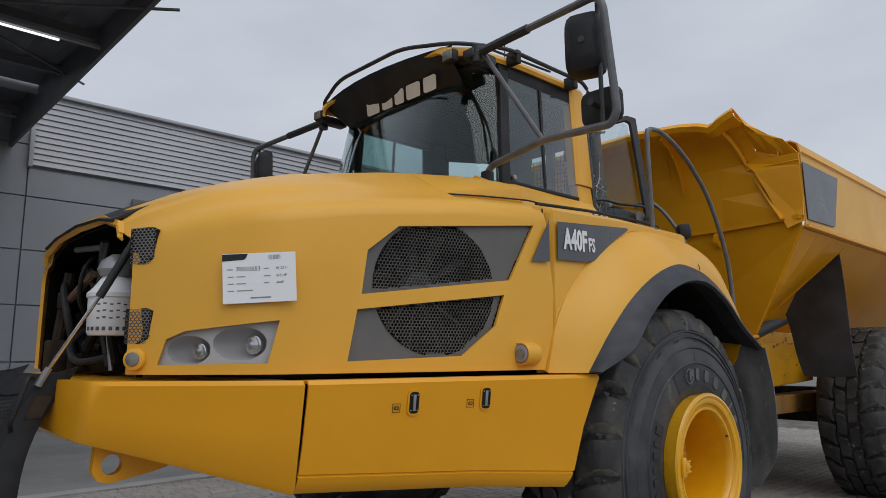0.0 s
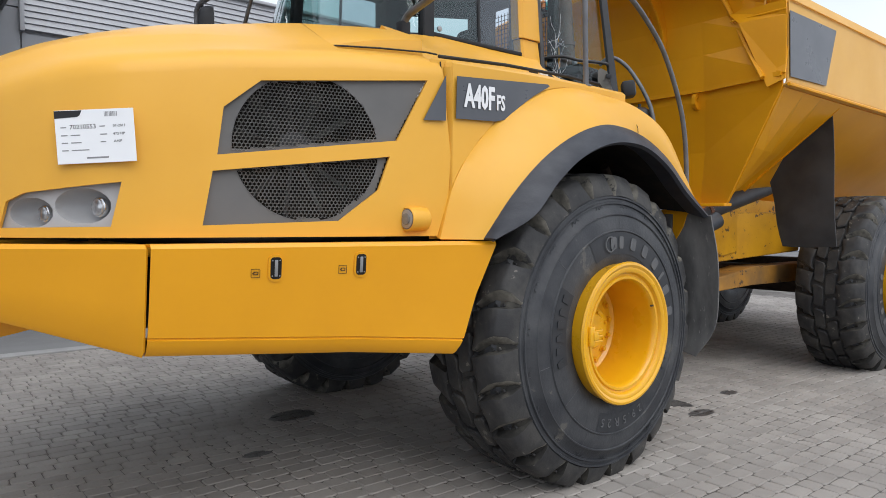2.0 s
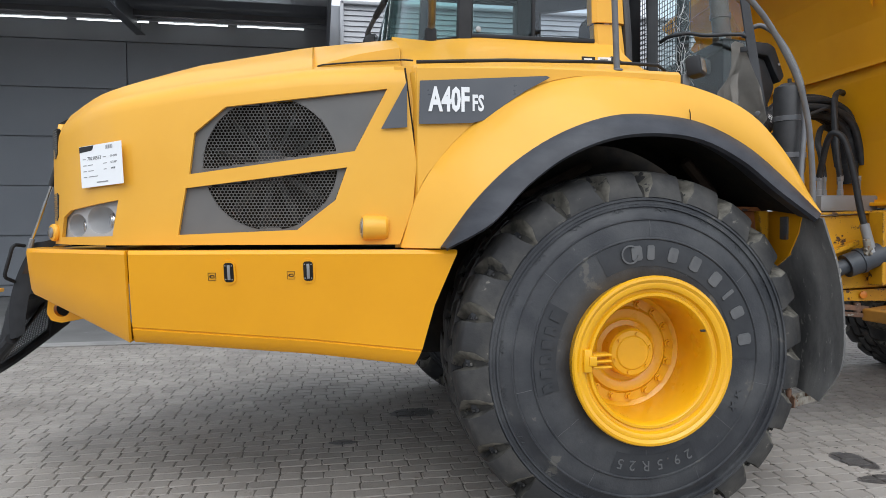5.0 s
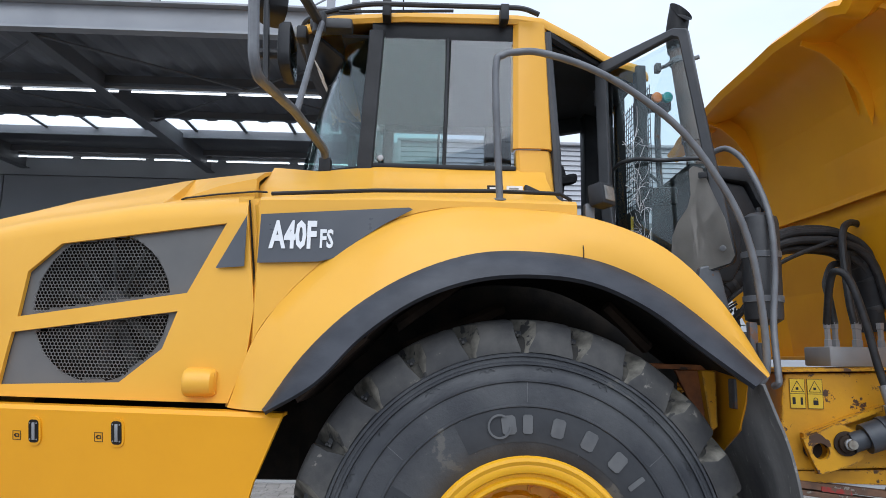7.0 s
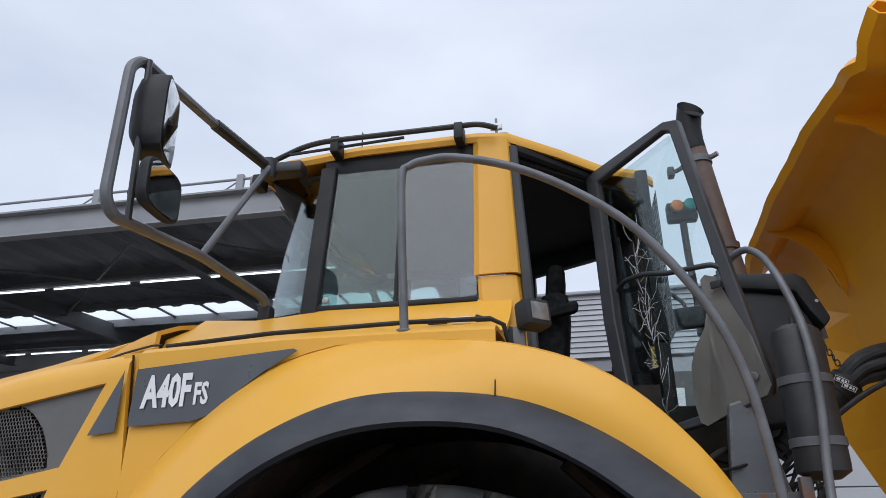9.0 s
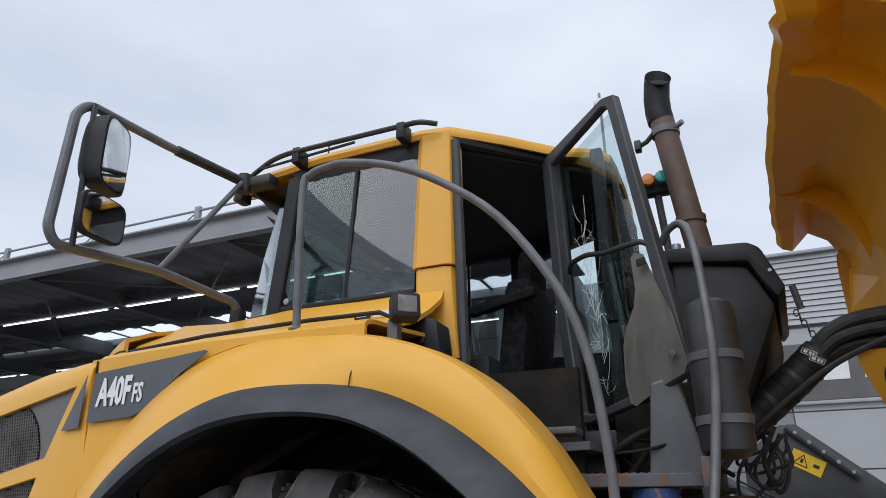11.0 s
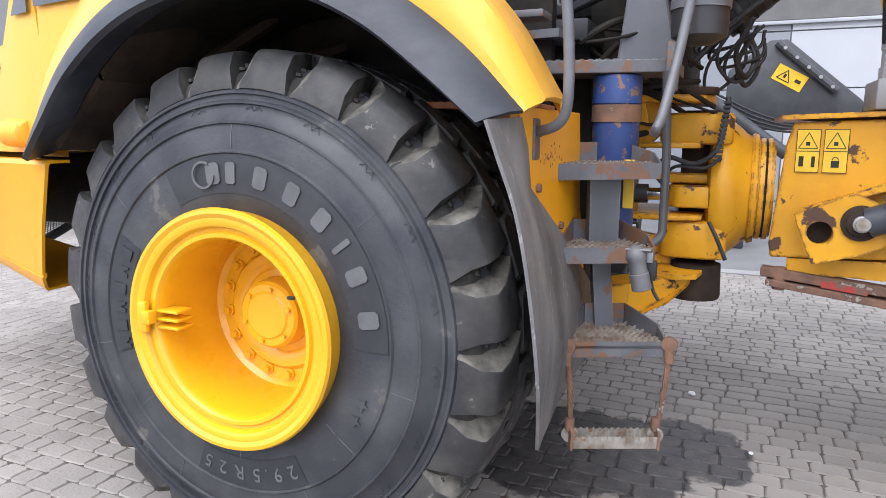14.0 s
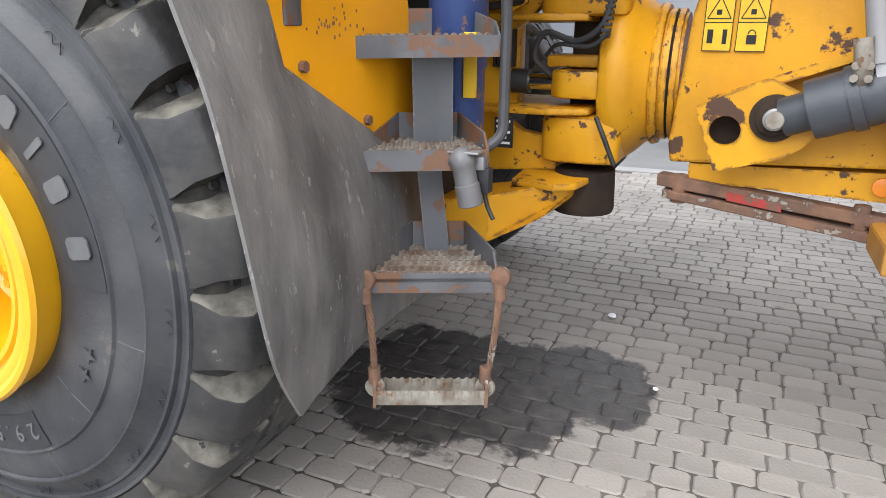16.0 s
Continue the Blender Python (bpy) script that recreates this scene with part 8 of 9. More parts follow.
    # two pictogram stickers
    for x in (1.658, 1.748):
        m = on_face(F(x + 0.04, 1.40, 0.006), (0.985, -0.17, 0), (0, 0, 1))
        st = part("warning_sticker", box(-0.040, 0.040, -0.080, 0.080, -0.002, 0.001, 0.0, m), STICK, fr, "yellow warning pictogram", smooth=False)
        bm = bmesh.new()
        for a in ((-0.040, 0.040, 0.078, 0.080), (-0.040, 0.040, -0.080, -0.078), (-0.040, -0.038, -0.08, 0.08), (0.038, 0.040, -0.08, 0.08), (-0.04, 0.04, -0.002, 0.0005)):
            box(*a, 0.001, 0.002, 0, m, bm)
        tri = [Vector((-0.032, 0.010, 0)), Vector((0.032, 0.010, 0)), Vector((0, 0.068, 0))]
        for p, q in zip(tri, tri[1:] + tri[:1]):
            tube([m @ (p + Vector((0, 0, 0.0015))), m @ (q + Vector((0, 0, 0.0015)))], 0.0018, 4, bm)
        box(-0.008, 0.006, 0.020, 0.034, 0.001, 0.002, 0, m, bm)
        box(-0.028, -0.012, -0.058, -0.020, 0.001, 0.002, 0, m, bm) if x < 1.7 else box(-0.012, 0.014, -0.060, -0.035, 0.001, 0.002, 0, m, bm)
        box(0.014, 0.026, -0.060, -0.020, 0.001, 0.002, 0, m, bm) if x < 1.7 else tube([m @ Vector((0.010 * math.cos(k) + 0.001, -0.033 + 0.012 * math.sin(k), 0.0015)) for k in (0, 0.6, 1.2, 1.8, 2.4, 3.1)], 0.0018, 4, bm)
        part("pictogram", bm, BLACK, st, smooth=False, kind="stuff")
    # valve block and hose ends on the frame
    v = part("valve_block", box(1.90, 2.35, 1.24, 1.50, 1.55, 1.66, 0.01), GREYP, fr, "grey hydraulic valve block")
    for x, y in ((1.93, 1.30), (2.0, 1.34), (2.08, 1.28), (2.15, 1.36), (2.24, 1.30)):
        part("fitting", lathe([(1.66, 0.022), (1.70, 0.022), (1.702, 0.017), (1.76, 0.017), (1.765, 0.021), (1.80, 0.021), (1.80, 0.0)], (x, y, 0), "z", 6), GREYP, v, smooth=False)
    return fr


FRAME = hitch()


def hoses():
    bm = bmesh.new()
    tube(smooth_path([(1.93, 1.30, 1.79), (1.90, 1.20, 2.0), (1.90, 1.14, 2.07), (1.95, 1.10, 2.02), (2.0, 1.07, 1.8), (2.04, 1.05, 1.55), (2.07, 1.02, 1.38)], 6), 0.021, 12, bm)
    h = part("hydraulic_hose", bm, HOSE, TRUCK, "looped black hydraulic hose with crimped end")
    part("hose_end", tube([(2.055, 1.035, 1.46), (2.085, 1.01, 1.30)], 0.030, 12), GREYP, h)
    part("hose_end", tube([(2.085, 1.01, 1.30), (2.10, 1.0, 1.24)], 0.022, 6), SILVER, h)
    for x, y, zt in ((2.0, 1.34, 2.05), (2.08, 1.28, 2.3), (2.15, 1.36, 2.2)):
        part("hydraulic_hose", tube(smooth_path([(x, y, 1.79), (x - 0.01, y + 0.02, 1.95), (x + 0.03, y + 0.1, zt), (x + 0.15, y + 0.2, zt + 0.12), (x + 0.35, y + 0.3, zt + 0.1)], 6), 0.021, 10), HOSE, TRUCK, "thick black hydraulic hose")
    # wrapped bundle, from below the cab up to the dump body
    path = smooth_path([(1.36, 1.55, 1.925), (1.45, 1.55, 2.0), (1.59, 1.55, 2.115), (1.725, 1.55, 2.232)], 8)
    w = part("hose_wrap", tube(path, 0.076, 18), BLACK, TRUCK, "black wrapped hose bundle with labels")
    for t in (0.12, 0.36, 0.60, 0.84):
        i = int(t * (len(path) - 1))
        d = (path[min(i + 1, len(path) - 1)] - path[i]).normalized()
        part("wrap_seam", disc(path[i] - d * 0.003, 0.0785, d, 18, 0.006), DARK, w)
        part("wrap_band", disc(path[min(i + 2, len(path) - 1)], 0.0782, d, 18, 0.03, None, 0.004), BLACKM, w)
    for k in range(2):
        m = on_face((1.672 + 0.026 * k, 1.466, 2.222 - 0.034 * k), (0.85, 0, -0.5), (0.5, -0.25, 0.85))
        bm = bmesh.new()
        for a in ((-0.030, 0.030, 0.010, 0.012), (-0.030, 0.030, -0.012, -0.010), (-0.03, -0.028, -0.012, 0.012), (0.028, 0.03, -0.012, 0.012), (-0.022, -0.006, -0.006, 0.006), (0.0, 0.010, -0.006, 0.006), (0.014, 0.022, -0.006, 0.006)):
            box(*a, 0.0, 0.002, 0, m, bm)
        part("printed_label", bm, WHITE, w, "small white printed bars", smooth=False, kind="stuff")
    for k in range(8):
        o = 0.05 * math.cos(k * 2.4), 0.045 * math.sin(k * 2.4)
        a = [(1.70, 1.55 + o[0], 2.21 + o[1]), (1.80, 1.55 + o[0] * 1.3, 2.285 + o[1] * 1.2), (1.95, 1.55 + o[0] * 1.6, 2.335 + o[1] * 1.4 - 0.02), (2.16, 1.55 + o[0] * 2, 2.30 + o[1] * 1.5), (2.32, 1.55 + o[0] * 2.2, 2.19 + o[1] * 1.5), (2.40, 1.55 + o[0] * 2.4, 1.90 + o[1])]
        part("hydraulic_hose", tube(smooth_path(a, 6), (0.030, 0.025, 0.020)[k % 3], 10), HOSE, TRUCK, "black hose arching to the dump body")
    down = smooth_path([(2.16, 1.55, 2.315), (2.30, 1.55, 2.225), (2.375, 1.55, 2.07), (2.395, 1.55, 1.76)], 6)
    w2 = part("hose_wrap", tube(down, 0.085, 18), BLACK, TRUCK, "black wrapped hose bundle")
    for i in (3, 7, 11, 15):
        d = (down[i + 1] - down[i]).normalized()
        part("wrap_band", disc(down[i], 0.089, d + Vector((0.2, 0, 0.1)), 18, 0.05, None, 0.006), BLACKM, w2)
    rnd = random.Random(8)
    for k in range(9):
        a = Vector((1.36 + 0.02 * k, 1.34 + rnd.uniform(-0.03, 0.05), 1.88 + rnd.uniform(-0.02, 0.04)))
        b = Vector((1.42 + rnd.uniform(0, 0.12), 1.56, 1.86 + rnd.uniform(-0.04, 0.08)))
        low = rnd.uniform(0.10, 0.26)
        mid = (a + b) / 2 + Vector((rnd.uniform(-0.16, 0.02), rnd.uniform(-0.04, 0.04), -low))
        part("cable", tube(smooth_path([a, a.lerp(mid, 0.5) + Vector((-0.05, 0, -0.02)), mid, mid.lerp(b, 0.6) + Vector((0.05, 0, -0.03)), b], 6), rnd.choice((0.005, 0.007, 0.010)), 7), HOSE, TRUCK, "loose looping black cable")
    part("cable", tube(smooth_path([(1.25, 1.40, 1.74), (1.40, 1.42, 1.90), (1.55, 1.42, 2.02), (1.78, 1.42, 2.17), (2.1, 1.44, 2.30)], 6), 0.013, 8), HOSE, TRUCK, "loose looping black cable")
    # hanging chain
    bm = bmesh.new()
    for k in range(7):
        z = 2.30 - k * 0.026
        ring = lathe([(0.003 * math.cos(a), 0.011 + 0.003 * math.sin(a)) for a in (i * math.tau / 5 for i in range(6))], (0, 0, 0), "x" if k % 2 else "y", 10)
        bmesh.ops.transform(ring, matrix=Matrix.Translation((1.625 + 0.012 * k, 1.10, z)) @ Matrix.Diagonal((1, 1, 1.4, 1)), verts=ring.verts[:])
        join(bm, ring)
    bmesh.ops.transform(bm, matrix=Matrix.Translation((0.04, 0.48, 0.13)), verts=bm.verts[:])
    part("chain", bm, BLACKM, TRUCK, "short dark hanging chain")
    part("lid_prop", tube([(1.67, 1.58, 2.56), (1.69, 1.60, 2.45)], 0.016, 10), GREYM, TRUCK, "short grey prop")


hoses()


# ---- dump body ----
def dump_body():
    """The tipping body: upright upper sides, sloping lower sides, a folded front plate with ribs and a battered spill guard."""
    sides = bmesh.new()
    for far in (False, True):
        g = (lambda p: (p[0], 2 * CY - p[1], p[2])) if far else (lambda p: p)
        rows = []
        for x in (2.13, 2.3, 3.0, 4.0, 6.0, 8.3):
            rows.append([g(p) for p in ((x, 0.12, 2.475), (x, 0.075, 2.49), (x, 0.068, 2.52), (x, 0.068, 3.10), (x, 0.066, 3.12), (x, 0.085, 3.20), (x, 0.14, 3.235), (x, 0.24, 3.235), (x, 0.26, 3.1))])
        sheet(rows, 0.012, sides)
    body = part("dump_body", sides, YELBL, TRUCK, "yellow steel dump body with battered front guard", smooth=False)
    for far in (False, True):
        g = (lambda p: (p[0], 2 * CY - p[1], p[2])) if far else (lambda p: p)
        rows = []
        for x in (2.14, 2.5, 2.85, 3.2, 8.3):
            k = min(1.0, (x - 2.14) / 1.06)
            yb, zb = 0.62 + 0.48 * k, 1.615 + 0.07 * k
            rows.append([g((x, 0.11, 2.48)), g((x + 0.09 * (1 - k), (0.11 + yb) / 2, (2.48 + zb) / 2)), g((x + 0.18 * (1 - k), yb, zb))])
        part("lower_side", sheet(rows, 0.015), YELB, body, smooth=False)
    part("body_floor", box(2.32, 8.3, 1.08, 2.32, 1.60, 1.63), YELB, body, smooth=False)
    # front plate, in two folds
    part("front_plate_low", sheet([[(2.135 + b, y0, 2.56), (2.14 + b, y0, 2.48), (2.23 + b, y1, 2.05), (2.325 + b * 0.6, y2, 1.61)] for y0, y1, y2, b in ((0.10, 0.355, 0.615, 0.0), (0.8, 0.85, 0.9, 0.15), (1.7, 1.7, 1.7, 0.17), (2.6, 2.55, 2.5, 0.15), (3.30, 3.045, 2.785, 0.0))], 0.015), YELB, body, smooth=False)
    part("front_plate", sheet([[(2.105 + b, y, 2.57), (2.16 + b * 0.5, y, 2.85), (2.20, y, 3.12)] for y, b in ((0.07, 0.0), (0.8, 0.15), (1.7, 0.17), (2.6, 0.15), (3.33, 0.0))], 0.015), YELB, body, smooth=False)
    part("fold_lip", sheet([[(2.085 + b, y, 2.550), (2.085 + b, y, 2.585), (2.15 + b, y, 2.585)] for y, b in ((0.10, 0.0), (0.8, 0.15), (1.7, 0.17), (2.6, 0.15), (3.30, 0.0))], 0.02), YELB, body, smooth=False)
    part("bottom_lip", box(2.28, 2.40, 0.62, 2.78, 1.585, 1.61, 0.004), YELB, body)
    # spill guard, dented along its edge
    rows = []
    n = 64
    for k in range(n + 1):
        y = 0.446 + k * 2.804 / n
        dent = 0.022 * noise.noise(Vector((y * 2.1, 0.3, 0))) + 0.012 * noise.noise(Vector((y * 6.0, 4.0, 0)))
        bite = 0.05 * math.exp(-((y - 0.66) / 0.05) ** 2)
        xe = 1.755 + dent * 1.2 + bite * 0.4 + 0.10 * max(0, (y - 2.7)) + 0.05 * max(0, 0.4 - y)
        ze = lerp([(0.446, 3.450), (0.56, 3.405), (0.64, 3.370), (0.80, 3.400), (0.98, 3.425), (1.35, 3.455), (2.0, 3.435), (2.6, 3.40), (3.25, 3.33)], y) + dent * 0.6 - bite * 0.35
        rows.append([(2.20, y, 3.12), (2.17, y, 3.22), (2.10 + dent, y, 3.35), (1.98 + dent, y, 3.425 + dent), (1.86 + dent, y, ze - 0.02), (xe, y, ze), (xe - 0.02, y, ze + 0.03), (xe + 0.005, y, ze + 0.055), (xe + 0.05, y, ze + 0.04)])
    sg = part("spill_guard", sheet(rows, 0.012), YELB, body, "bent yellow spill guard with rolled edge")
    # upturned corner flap over the near side
    part("guard_corner", sheet([[(1.776, 0.446, 3.498), (1.88, 0.446, 3.475), (2.02, 0.440, 3.435), (2.143, 0.428, 3.411)], [(1.87, 0.47, 3.425), (1.95, 0.43, 3.40), (2.05, 0.36, 3.365), (2.11, 0.31, 3.325)], [(1.99, 0.47, 3.40), (2.05, 0.37, 3.33), (2.08, 0.26, 3.28), (2.07, 0.18, 3.245)], [(2.17, 0.44, 3.22), (2.17, 0.34, 3.17), (2.15, 0.20, 3.12), (2.10, 0.075, 3.10)], [(2.19, 0.53, 3.10), (2.175, 0.38, 3.09), (2.14, 0.21, 3.085), (2.105, 0.085, 3.08)]], 0.012), YELB, sg, "torn upturned corner of the guard", smooth=False)
    # gussets between guard and plate
    for y in (1.13, 2.46):
        arc = [(2.19, 2.92), (2.13, 3.11), (2.04, 3.25), (1.93, 3.345), (1.80, 3.395), (1.80, 3.42), (1.97, 3.43), (2.09, 3.355), (2.17, 3.23), (2.205, 3.10)]
        part("gusset", prism([(x - 0.012, y, z - 0.004) for x, z in arc[:5]] + [(x, y, z) for x, z in arc[5:]], (0, 0, 0), (0, 0.018, 0)), YELB, sg, smooth=False)
        part("stiffener", prism([(2.19, y + 0.13, 3.02), (2.15, y + 0.13, 3.14), (2.10, y + 0.13, 3.33), (2.17, y + 0.13, 3.23), (2.20, y + 0.13, 3.10)], (0, 0, 0), (0, 0.012, 0)), YELB, sg, smooth=False)
    # diagonal rib and the corner panel by the near side
    part("corner_rib", tube(smooth_path([(2.08, 0.235, 2.555), (2.15, 0.40, 2.83), (2.19, 0.52, 3.06), (2.08, 0.57, 3.24), (1.92, 0.61, 3.36), (1.735, 0.64, 3.40)], 4), 0.020, 6), YELB, body)
    part("corner_panel", sheet([[(2.115, 0.072, 2.53), (2.10, 0.20, 2.48)], [(2.115, 0.072, 3.0), (2.13, 0.45, 3.02)], [(2.10, 0.072, 3.11), (2.17, 0.55, 3.12)]], 0.012), YELB, body, smooth=False)
    part("panel_seam", tube([(2.10, 0.075, 3.045), (2.15, 0.53, 3.055)], 0.008, 6), YELB, body)
    part("lifting_eye", carve_hole([(2.22, 0.90, 2.45), (2.22, 0.90, 2.52), (2.25, 0.90, 2.55), (2.29, 0.90, 2.55), (2.36, 0.90, 2.48), (2.36, 0.90, 2.40), (2.26, 0.90, 2.41)], (2.268, 0.90, 2.492), 0.024, 0.035), YELB, body, "round yellow lifting eye")
    # grey stripe on the near side
    own = bmesh.new()
    vs = [(2.150, 2.545), (2.81, 2.56), (2.99, 3.035), (2.120, 3.03)]
    prism([(x, 0.0545, z) for x, z in vs], (0, 0, 0), (0, 0.003, 0), own)
    part("stripe_decal", own, DECAL, body, "dark grey stripe decal", smooth=False)
    part("side_lip", tube([(2.14, 0.062, 2.49), (8.3, 0.062, 2.49)], 0.014, 6), YELB, body)
    part("top_seam", tube([(2.14, 0.056, 3.115), (8.3, 0.056, 3.115)], 0.006, 6), YELB, body)
    # mud flap hung across the wheel on a bolted flange
    x = 3.34
    fl = part("flap_flange", prism([(x - 0.03, 0.13, 2.44), (x - 0.03, 0.22, 2.48), (x - 0.03, 1.08, 1.76), (x - 0.03, 1.03, 1.69)], (0, 0, 0), (0.012, 0, 0)), YELB, body, "bolted yellow flange", smooth=False)
    for k in range(6):
        t = k / 5
        part("bolt", disc((x - 0.03, 0.20 + 0.82 * t, 2.42 - 0.68 * t), 0.012, (-1, 0, 0), 6, 0.012), YELB, fl, smooth=False)
    rows = []
    for yt, zt, yb, zb in ((0.20, 2.45, 0.138, 1.24), (0.30, 2.44, 0.25, 1.23), (0.41, 2.42, 0.38, 1.225), (0.56, 2.14, 0.50, 1.225), (0.73, 1.83, 0.60, 1.23)):
        rows.append([(x + 0.02 * math.sin(k * 1.1), yt + (yb - yt) * k / 6, zt + (zb - zt) * k / 6) for k in range(7)])
    part("mud_flap", sheet(rows, 0.012), FLAP, TRUCK, "large black rubber mud flap before the rear wheel")
    # tipping ram
    r = part("tipping_ram", tube([(2.57, 1.05, 1.508), (5.84, 0.95, 2.28)], 0.092, 20), FRAMEG, TRUCK, "dark grey tipping ram along the frame")
    part("ram_rod", tube([(5.84, 0.95, 2.28), (6.8, 0.92, 2.50)], 0.05, 16), YELB, r)
    part("ram_collar", tube([(5.78, 0.952, 2.266), (5.88, 0.949, 2.29)], 0.107, 20), BLACKM, r)
    part("ram_collar", tube([(2.69, 1.046, 1.536), (2.74, 1.045, 1.548)], 0.099, 20), RUST, r)
    part("ram_eye", box(6.7, 6.95, 0.86, 0.99, 2.44, 2.60, 0.03), YELB, r)
    # rear frame beams, axle parts
    part("rear_beam", prism([(2.15, 0.98, 1.05), (3.4, 0.98, 1.18), (6.8, 0.98, 1.25), (6.8, 0.98, 1.60), (3.4, 0.98, 1.68), (2.15, 0.98, 1.54)], (0, 0, 0), (0, 0.12, 0), None, 0.006), YELW, TRUCK, "worn yellow rear chassis beam", smooth=False)
    part("bogie_beam", prism([(2.15, 0.9, 0.88), (3.4, 0.9, 1.02), (6.8, 0.9, 1.0), (6.8, 0.9, 0.8), (3.4, 0.9, 0.84), (2.15, 0.9, 0.80)], (0, 0, 0), (0, 0.25, 0), None, 0.01), YELG, TRUCK, "muddy yellow bogie beam", smooth=False)
    for x in (0.0, 4.6, 6.54):
        part("axle", tube([(x, 0.35, 0.835), (x, 3.05, 0.835)], 0.15, 16), GRIME, TRUCK, "grimy axle")
    part("axle_case", box(-0.3, 0.3, 1.3, 2.1, 0.6, 1.1, 0.08), GRIME, TRUCK, "grimy axle casing")
    part("engine_underside", box(-2.3, 0.8, 1.0, 2.4, 0.95, 1.34, 0.03), DARK, TRUCK, "dark engine underside")
    return body


FLAP = mat("black_rubber_sheet", (0.022, 0.024, 0.027), 0.6, second=(0.04, 0.042, 0.045), scale=3, bump=0.15)
YELBL = mat("yellow_side_paint", (0.74, 0.42, 0.09), 0.5, second=(0.68, 0.36, 0.06), scale=1.2, bump=0.08, bump_scale=40)
YELG = mat("muddy_yellow_paint", (0.42, 0.20, 0.03), 0.65, second=(0.22, 0.12, 0.04), scale=3, bump=0.25, wear=(0.10, 0.06, 0.035), wear_at=0.60)
BODY = dump_body()


# ---- yard: a loader's arm, the wall sign ----
def loader_arm():
    """The front arm of another machine parked by the wall: a grey boom plate with a ram and lines."""
    t = thing("loader_arm", (2.0, 8.0, 0), "grey loader boom of another machine parked by the hall", "loader")
    y = 8.0
    b = part("boom", prism([(1.30, y, 1.55), (1.32, y, 2.30), (1.78, y, 2.655), (1.98, y, 2.66), (2.85, y, 1.90), (2.95, y, 1.62), (2.6, y, 1.55)], (0, 0, 0), (0, 0.12, 0), None, 0.02), FRAMEG, t, "grey steel boom plate")
    part("boom_edge", tube([(1.86, y - 0.05, 2.62), (2.55, y - 0.05, 2.02)], 0.05, 8), FRAMEG, t)
    for k in range(5):
        p = Vector((1.95, y - 0.10, 2.545)).lerp(Vector((2.50, y - 0.10, 2.065)), k / 4)
        part("bolt", disc(p, 0.022, (0, -1, 0), 12, 0.012), SILVER, b)
    m = on_face((2.03, y - 0.006, 2.19), (0.80, 0, -0.45), (0.45, 0, 0.8))
    s = part("warning_sticker", box(-0.19, 0.19, -0.10, 0.10, -0.003, 0.003, 0, m), STICK, b, "yellow warning sticker", smooth=False)
    bm = bmesh.new()
    tri = [Vector((-0.14, -0.06, 0.004)), Vector((0.02, -0.06, 0.004)), Vector((-0.06, 0.07, 0.004))]
    for p, q in zip(tri, tri[1:] + tri[:1]):
        tube([m @ p, m @ q], 0.007, 4, bm)
    box(-0.075, -0.045, -0.03, 0.02, 0.003, 0.006, 0, m, bm)
    box(0.07, 0.14, -0.02, 0.02, 0.003, 0.006, 0, m, bm)
    part("pictogram", bm, BLACK, s, smooth=False, kind="stuff")
    part("ram", tube([(0.9, y - 0.3, 2.1), (2.05, y - 0.3, 1.25)], 0.075, 16), FRAMEG, t, "grey hydraulic ram")
    part("ram_rod", tube([(2.05, y - 0.3, 1.25), (2.5, y - 0.3, 0.92)], 0.04, 12), CHROME, t)
    for k in range(4):
        part("hydraulic_line", tube(smooth_path([(1.2, y - 0.15, 2.0 - 0.05 * k), (1.7, y - 0.18, 1.75 - 0.05 * k), (2.2, y - 0.2, 1.62 - 0.03 * k), (2.7, y - 0.15, 1.7), (3.0, y - 0.1, 2.0 - 0.04 * k)], 6), 0.016, 6), HOSE, t, "black hydraulic line")
    part("hose_fitting", tube([(2.25, y - 0.2, 1.64), (2.5, y - 0.2, 1.66)], 0.045, 8), SILVER, t)
    part("leg", box(1.25, 1.65, y + 0.02, y + 0.3, 0, 1.7, 0.03), FRAMEG, t)
    return t


loader_arm()


def stand():
    t = thing("support_stand", (-4.2, 3.0, 0), "slanted yellow steel support stand with a rusty foot", "stand")
    part("leg", prism([(-4.26, 2.98, 0.03), (-4.17, 2.98, 0.03), (-4.06, 2.98, 0.95), (-4.14, 2.98, 0.95)], (0, 0, 0), (0, 0.07, 0), None, 0.006), YELS, t, smooth=False)
    part("foot", box(-4.36, -4.14, 2.93, 3.09, 0.0, 0.035, 0.006), RUST, t, "rusty steel foot")
    part("top_plate", box(-4.24, -4.0, 2.93, 3.10, 0.95, 0.98, 0.006), YELS, t)


stand()


def wall_sign():
    s = thing("wall_sign", (5.5, 12.95, 4.0), "dark grey wall sign with large white plain shapes", "sign")
    part("sign_board", box(1.0, 9.5, 12.93, 12.985, 3.62, 4.72, 0.01), PANELG, s, smooth=False)
    part("sign_edge", box(0.95, 9.55, 12.92, 12.985, 3.55, 3.615, 0.006), LOUV, s)
    for k, (x, w) in enumerate(((1.50, 0.50), (2.06, 0.46), (2.56, 0.36), (3.16, 0.52), (3.82, 0.46))):
        h = 0.19
        bm = prism([(x - w * 0.45, 12.922, 4.18 - h), (x + w * 0.40, 12.922, 4.18 - h), (x + w * 0.45, 12.922, 4.18 + h), (x - w * 0.40, 12.922, 4.18 + h)], (0, 0, 0), (0, 0.008, 0), None, 0.0)
        part("white_shape", bm, WHITE, s, smooth=False)
    return s


wall_sign()


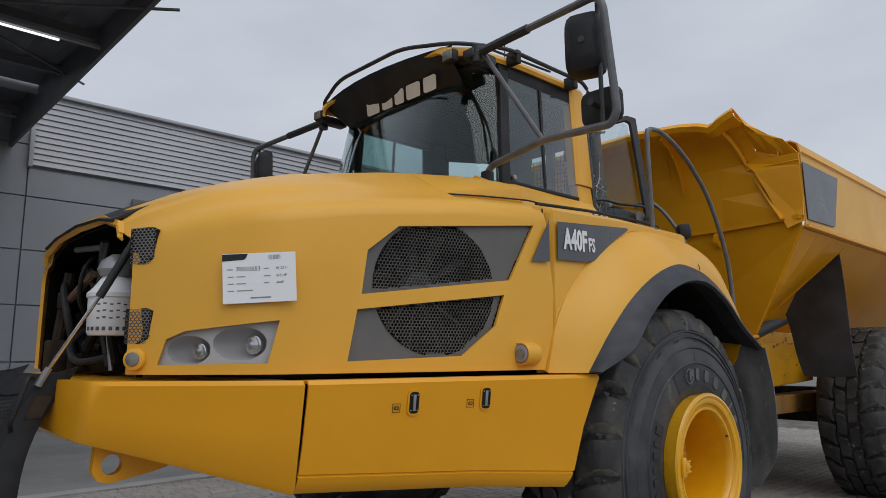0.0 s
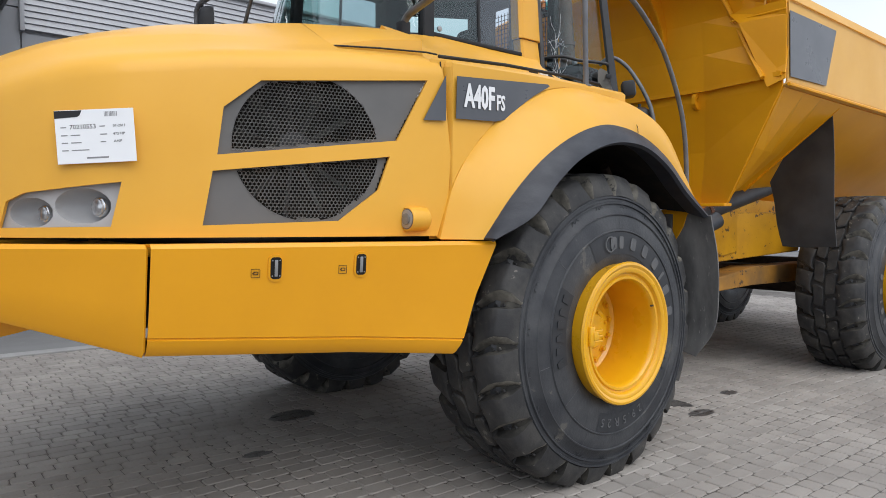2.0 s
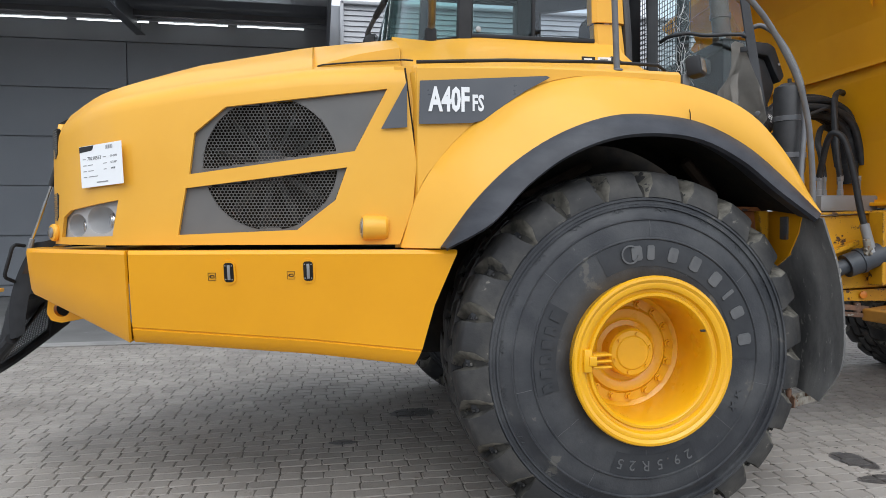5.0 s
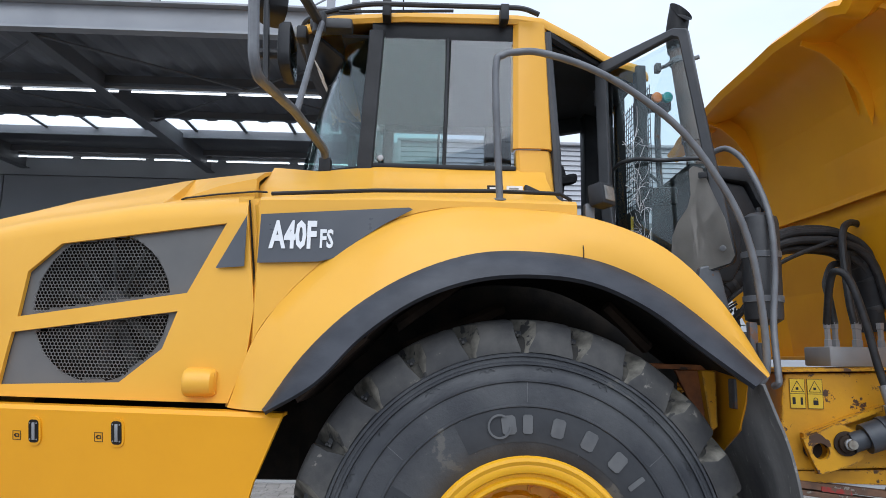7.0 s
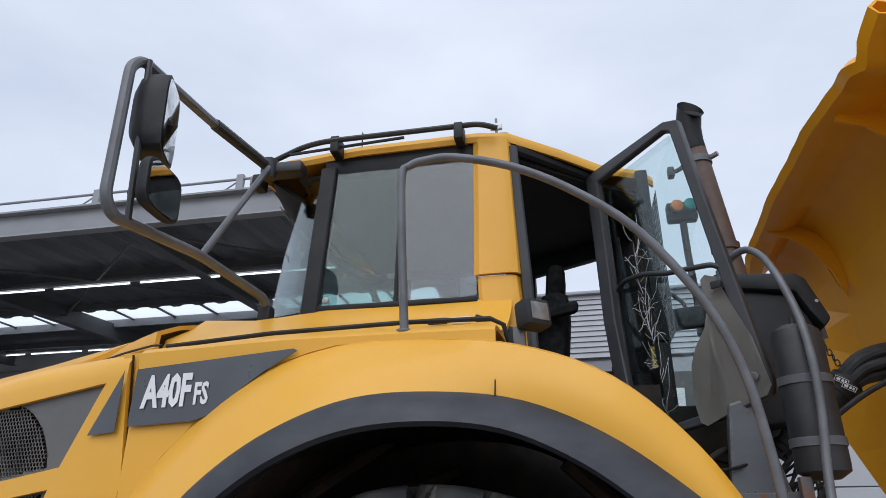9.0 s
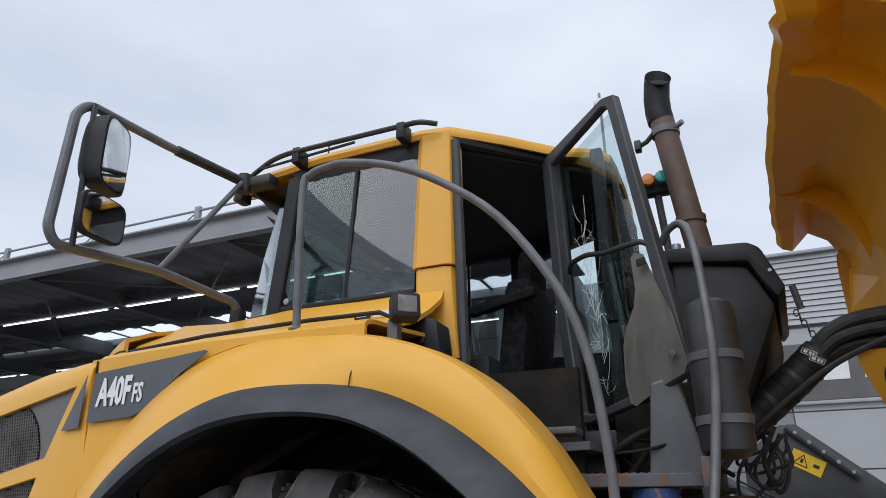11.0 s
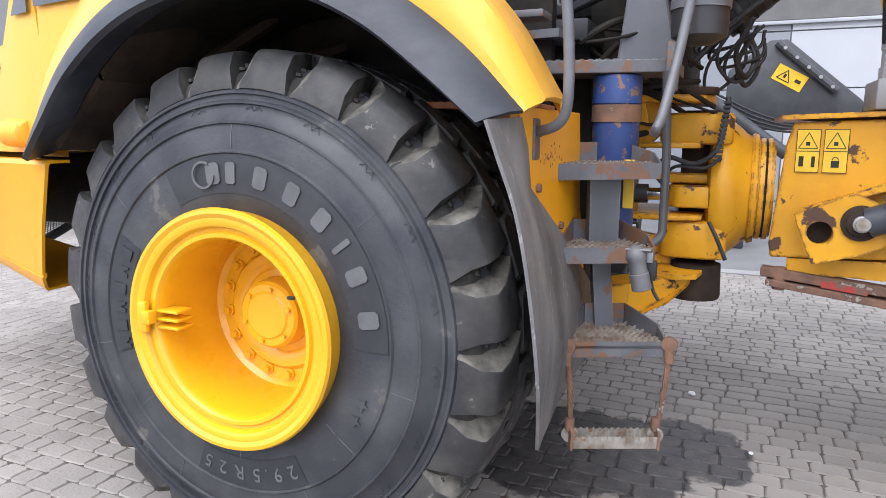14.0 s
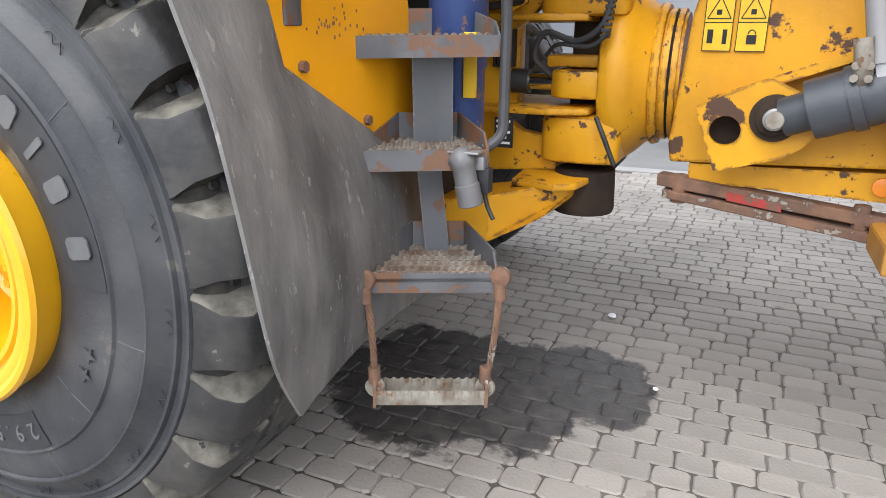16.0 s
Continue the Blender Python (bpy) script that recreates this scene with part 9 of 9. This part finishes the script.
def weather_mast():
    t = thing("weather_mast", (-1.63, 19.7, 0), "thin grey mast with small instruments behind the hall", "mast")
    part("pole", tube([(-1.63, 19.7, 0), (-1.63, 19.7, 16.0)], 0.05, 8), GREYP, t)
    part("instrument", box(-1.85, -1.41, 19.6, 19.75, 15.5, 15.75, 0.02), PAPER, t)
    part("instrument_arm", tube(smooth_path([(-2.1, 19.7, 15.0), (-2.05, 19.7, 15.3), (-1.8, 19.7, 15.35), (-1.4, 19.7, 15.35), (-1.2, 19.7, 15.3), (-1.15, 19.7, 15.0)], 4), 0.025, 6), GREYP, t)


weather_mast()


# ---- litter ----
for cx, cy, s in ((1.32, 2.28, 0.022), (1.61, 1.61, 0.012)):
    bm = bmesh.new()
    bmesh.ops.create_icosphere(bm, subdivisions=2, radius=s)
    for v in bm.verts:
        v.co *= 1 + 0.4 * noise.noise(v.co * 60)
        v.co.z *= 0.45
        v.co += Vector((cx, cy, s * 0.4))
    tagged(part("paper_scrap", bm, PAPER, None, "crumpled white paper scrap on the pavers"), category="litter")


# ---- paving: wavy blocks, the nearest as single pieces ----
def paving():
    """Worn blocks of mixed lengths in running rows, with rounded edges and uneven joints."""
    W, G = 0.110, 0.005
    LENGTHS = (0.098, 0.128, 0.160, 0.196)
    rnd = random.Random(11)

    def block(L):
        """One block: a domed top with knocked-off corners and sides down into the joint."""
        a, b, c = L / 2 - G / 2, W / 2 - G / 2, 0.012
        half = [(-a, -b + c), (-a + c, -b), (-a * 0.3, -b - 0.001), (a * 0.4, -b + 0.001), (a - c, -b), (a, -b + c), (a + 0.001, 0), (a, b - c), (a - c, b), (a * 0.3, b + 0.001), (-a * 0.4, b - 0.001), (-a + c, b), (-a, b - c), (-a - 0.001, 0)]
        half = [(x + rnd.uniform(-0.003, 0.003), y + rnd.uniform(-0.0025, 0.0025)) for x, y in half]
        bm = bmesh.new()
        top = [bm.verts.new((x - math.copysign(0.0055, x), y - math.copysign(0.0045, y), rnd.uniform(-0.0008, 0.0004))) for x, y in half]
        low = [bm.verts.new((x, y, -0.008)) for x, y in half]
        bm.faces.new(top)
        for i in range(len(half)):
            j = (i + 1) % len(half)
            bm.faces.new((top[j], top[i], low[i], low[j]))
        return bm
    shared = []
    for L in LENGTHS:
        for k in range(3):
            bm = block(L)
            me = bpy.data.meshes.new("paver")
            bm.to_mesh(me)
            bm.free()
            me.materials.append(PAVE)
            shared.append(me)
    verts, faces = [], []
    base_v = [[tuple(v.co) for v in me.vertices] for me in shared]
    base_f = [[tuple(p.vertices) for p in me.polygons] for me in shared]
    single = 0
    tilt = math.radians(-1.5)
    ct, st = math.cos(tilt), math.sin(tilt)
    for r in range(-92, 57):
        u = -8.9 + rnd.uniform(0, 0.2)
        while u < 10.3:
            kind = rnd.choice((0, 1, 1, 2, 2, 2, 3))
            u += LENGTHS[kind] / 2
            v = (r + 0.07 * noise.noise(Vector((u * 2.5, r * 0.5, 3.0)))) * W
            x, y = u * ct - v * st, u * st + v * ct
            u += LENGTHS[kind] / 2
            if y > 6.14 or y < -9.9:
                continue
            z = rnd.uniform(-0.002, 0.0) + 0.004 * noise.noise(Vector((x * 0.8, y * 0.8, 0))) - 0.003
            k = kind * 3 + rnd.randrange(3)
            a = tilt + rnd.uniform(-0.02, 0.02)
            if 1.32 < x < 2.62 and 1.05 < y < 2.6 and single < 190 or 0.9 < x < 1.9 and -0.5 < y < 0.3 and single < 260:
                ob = new("paver", shared[k])
                ob.parent = GROUND
                ob.matrix_basis = Matrix.Translation((x, y, z)) @ pose(0, 0, 0, rnd.uniform(-0.3, 0.3), rnd.uniform(-0.3, 0.3), math.degrees(a))
                single += 1
                continue
            o = len(verts)
            ca, sa = math.cos(a), math.sin(a)
            tx, ty = rnd.uniform(-0.006, 0.006), rnd.uniform(-0.006, 0.006)
            verts.extend((x + p[0] * ca - p[1] * sa, y + p[0] * sa + p[1] * ca, z + p[2] + p[0] * tx + p[1] * ty) for p in base_v[k])
            faces.extend(tuple(i + o for i in f) for f in base_f[k])
    me = bpy.data.meshes.new("paving")
    me.from_pydata(verts, [], faces)
    me.materials.append(PAVE)
    ob = new("paving", me)
    ob.parent = GROUND
    tagged(ob, label="worn grey concrete block paving", kind="stuff")


paving()
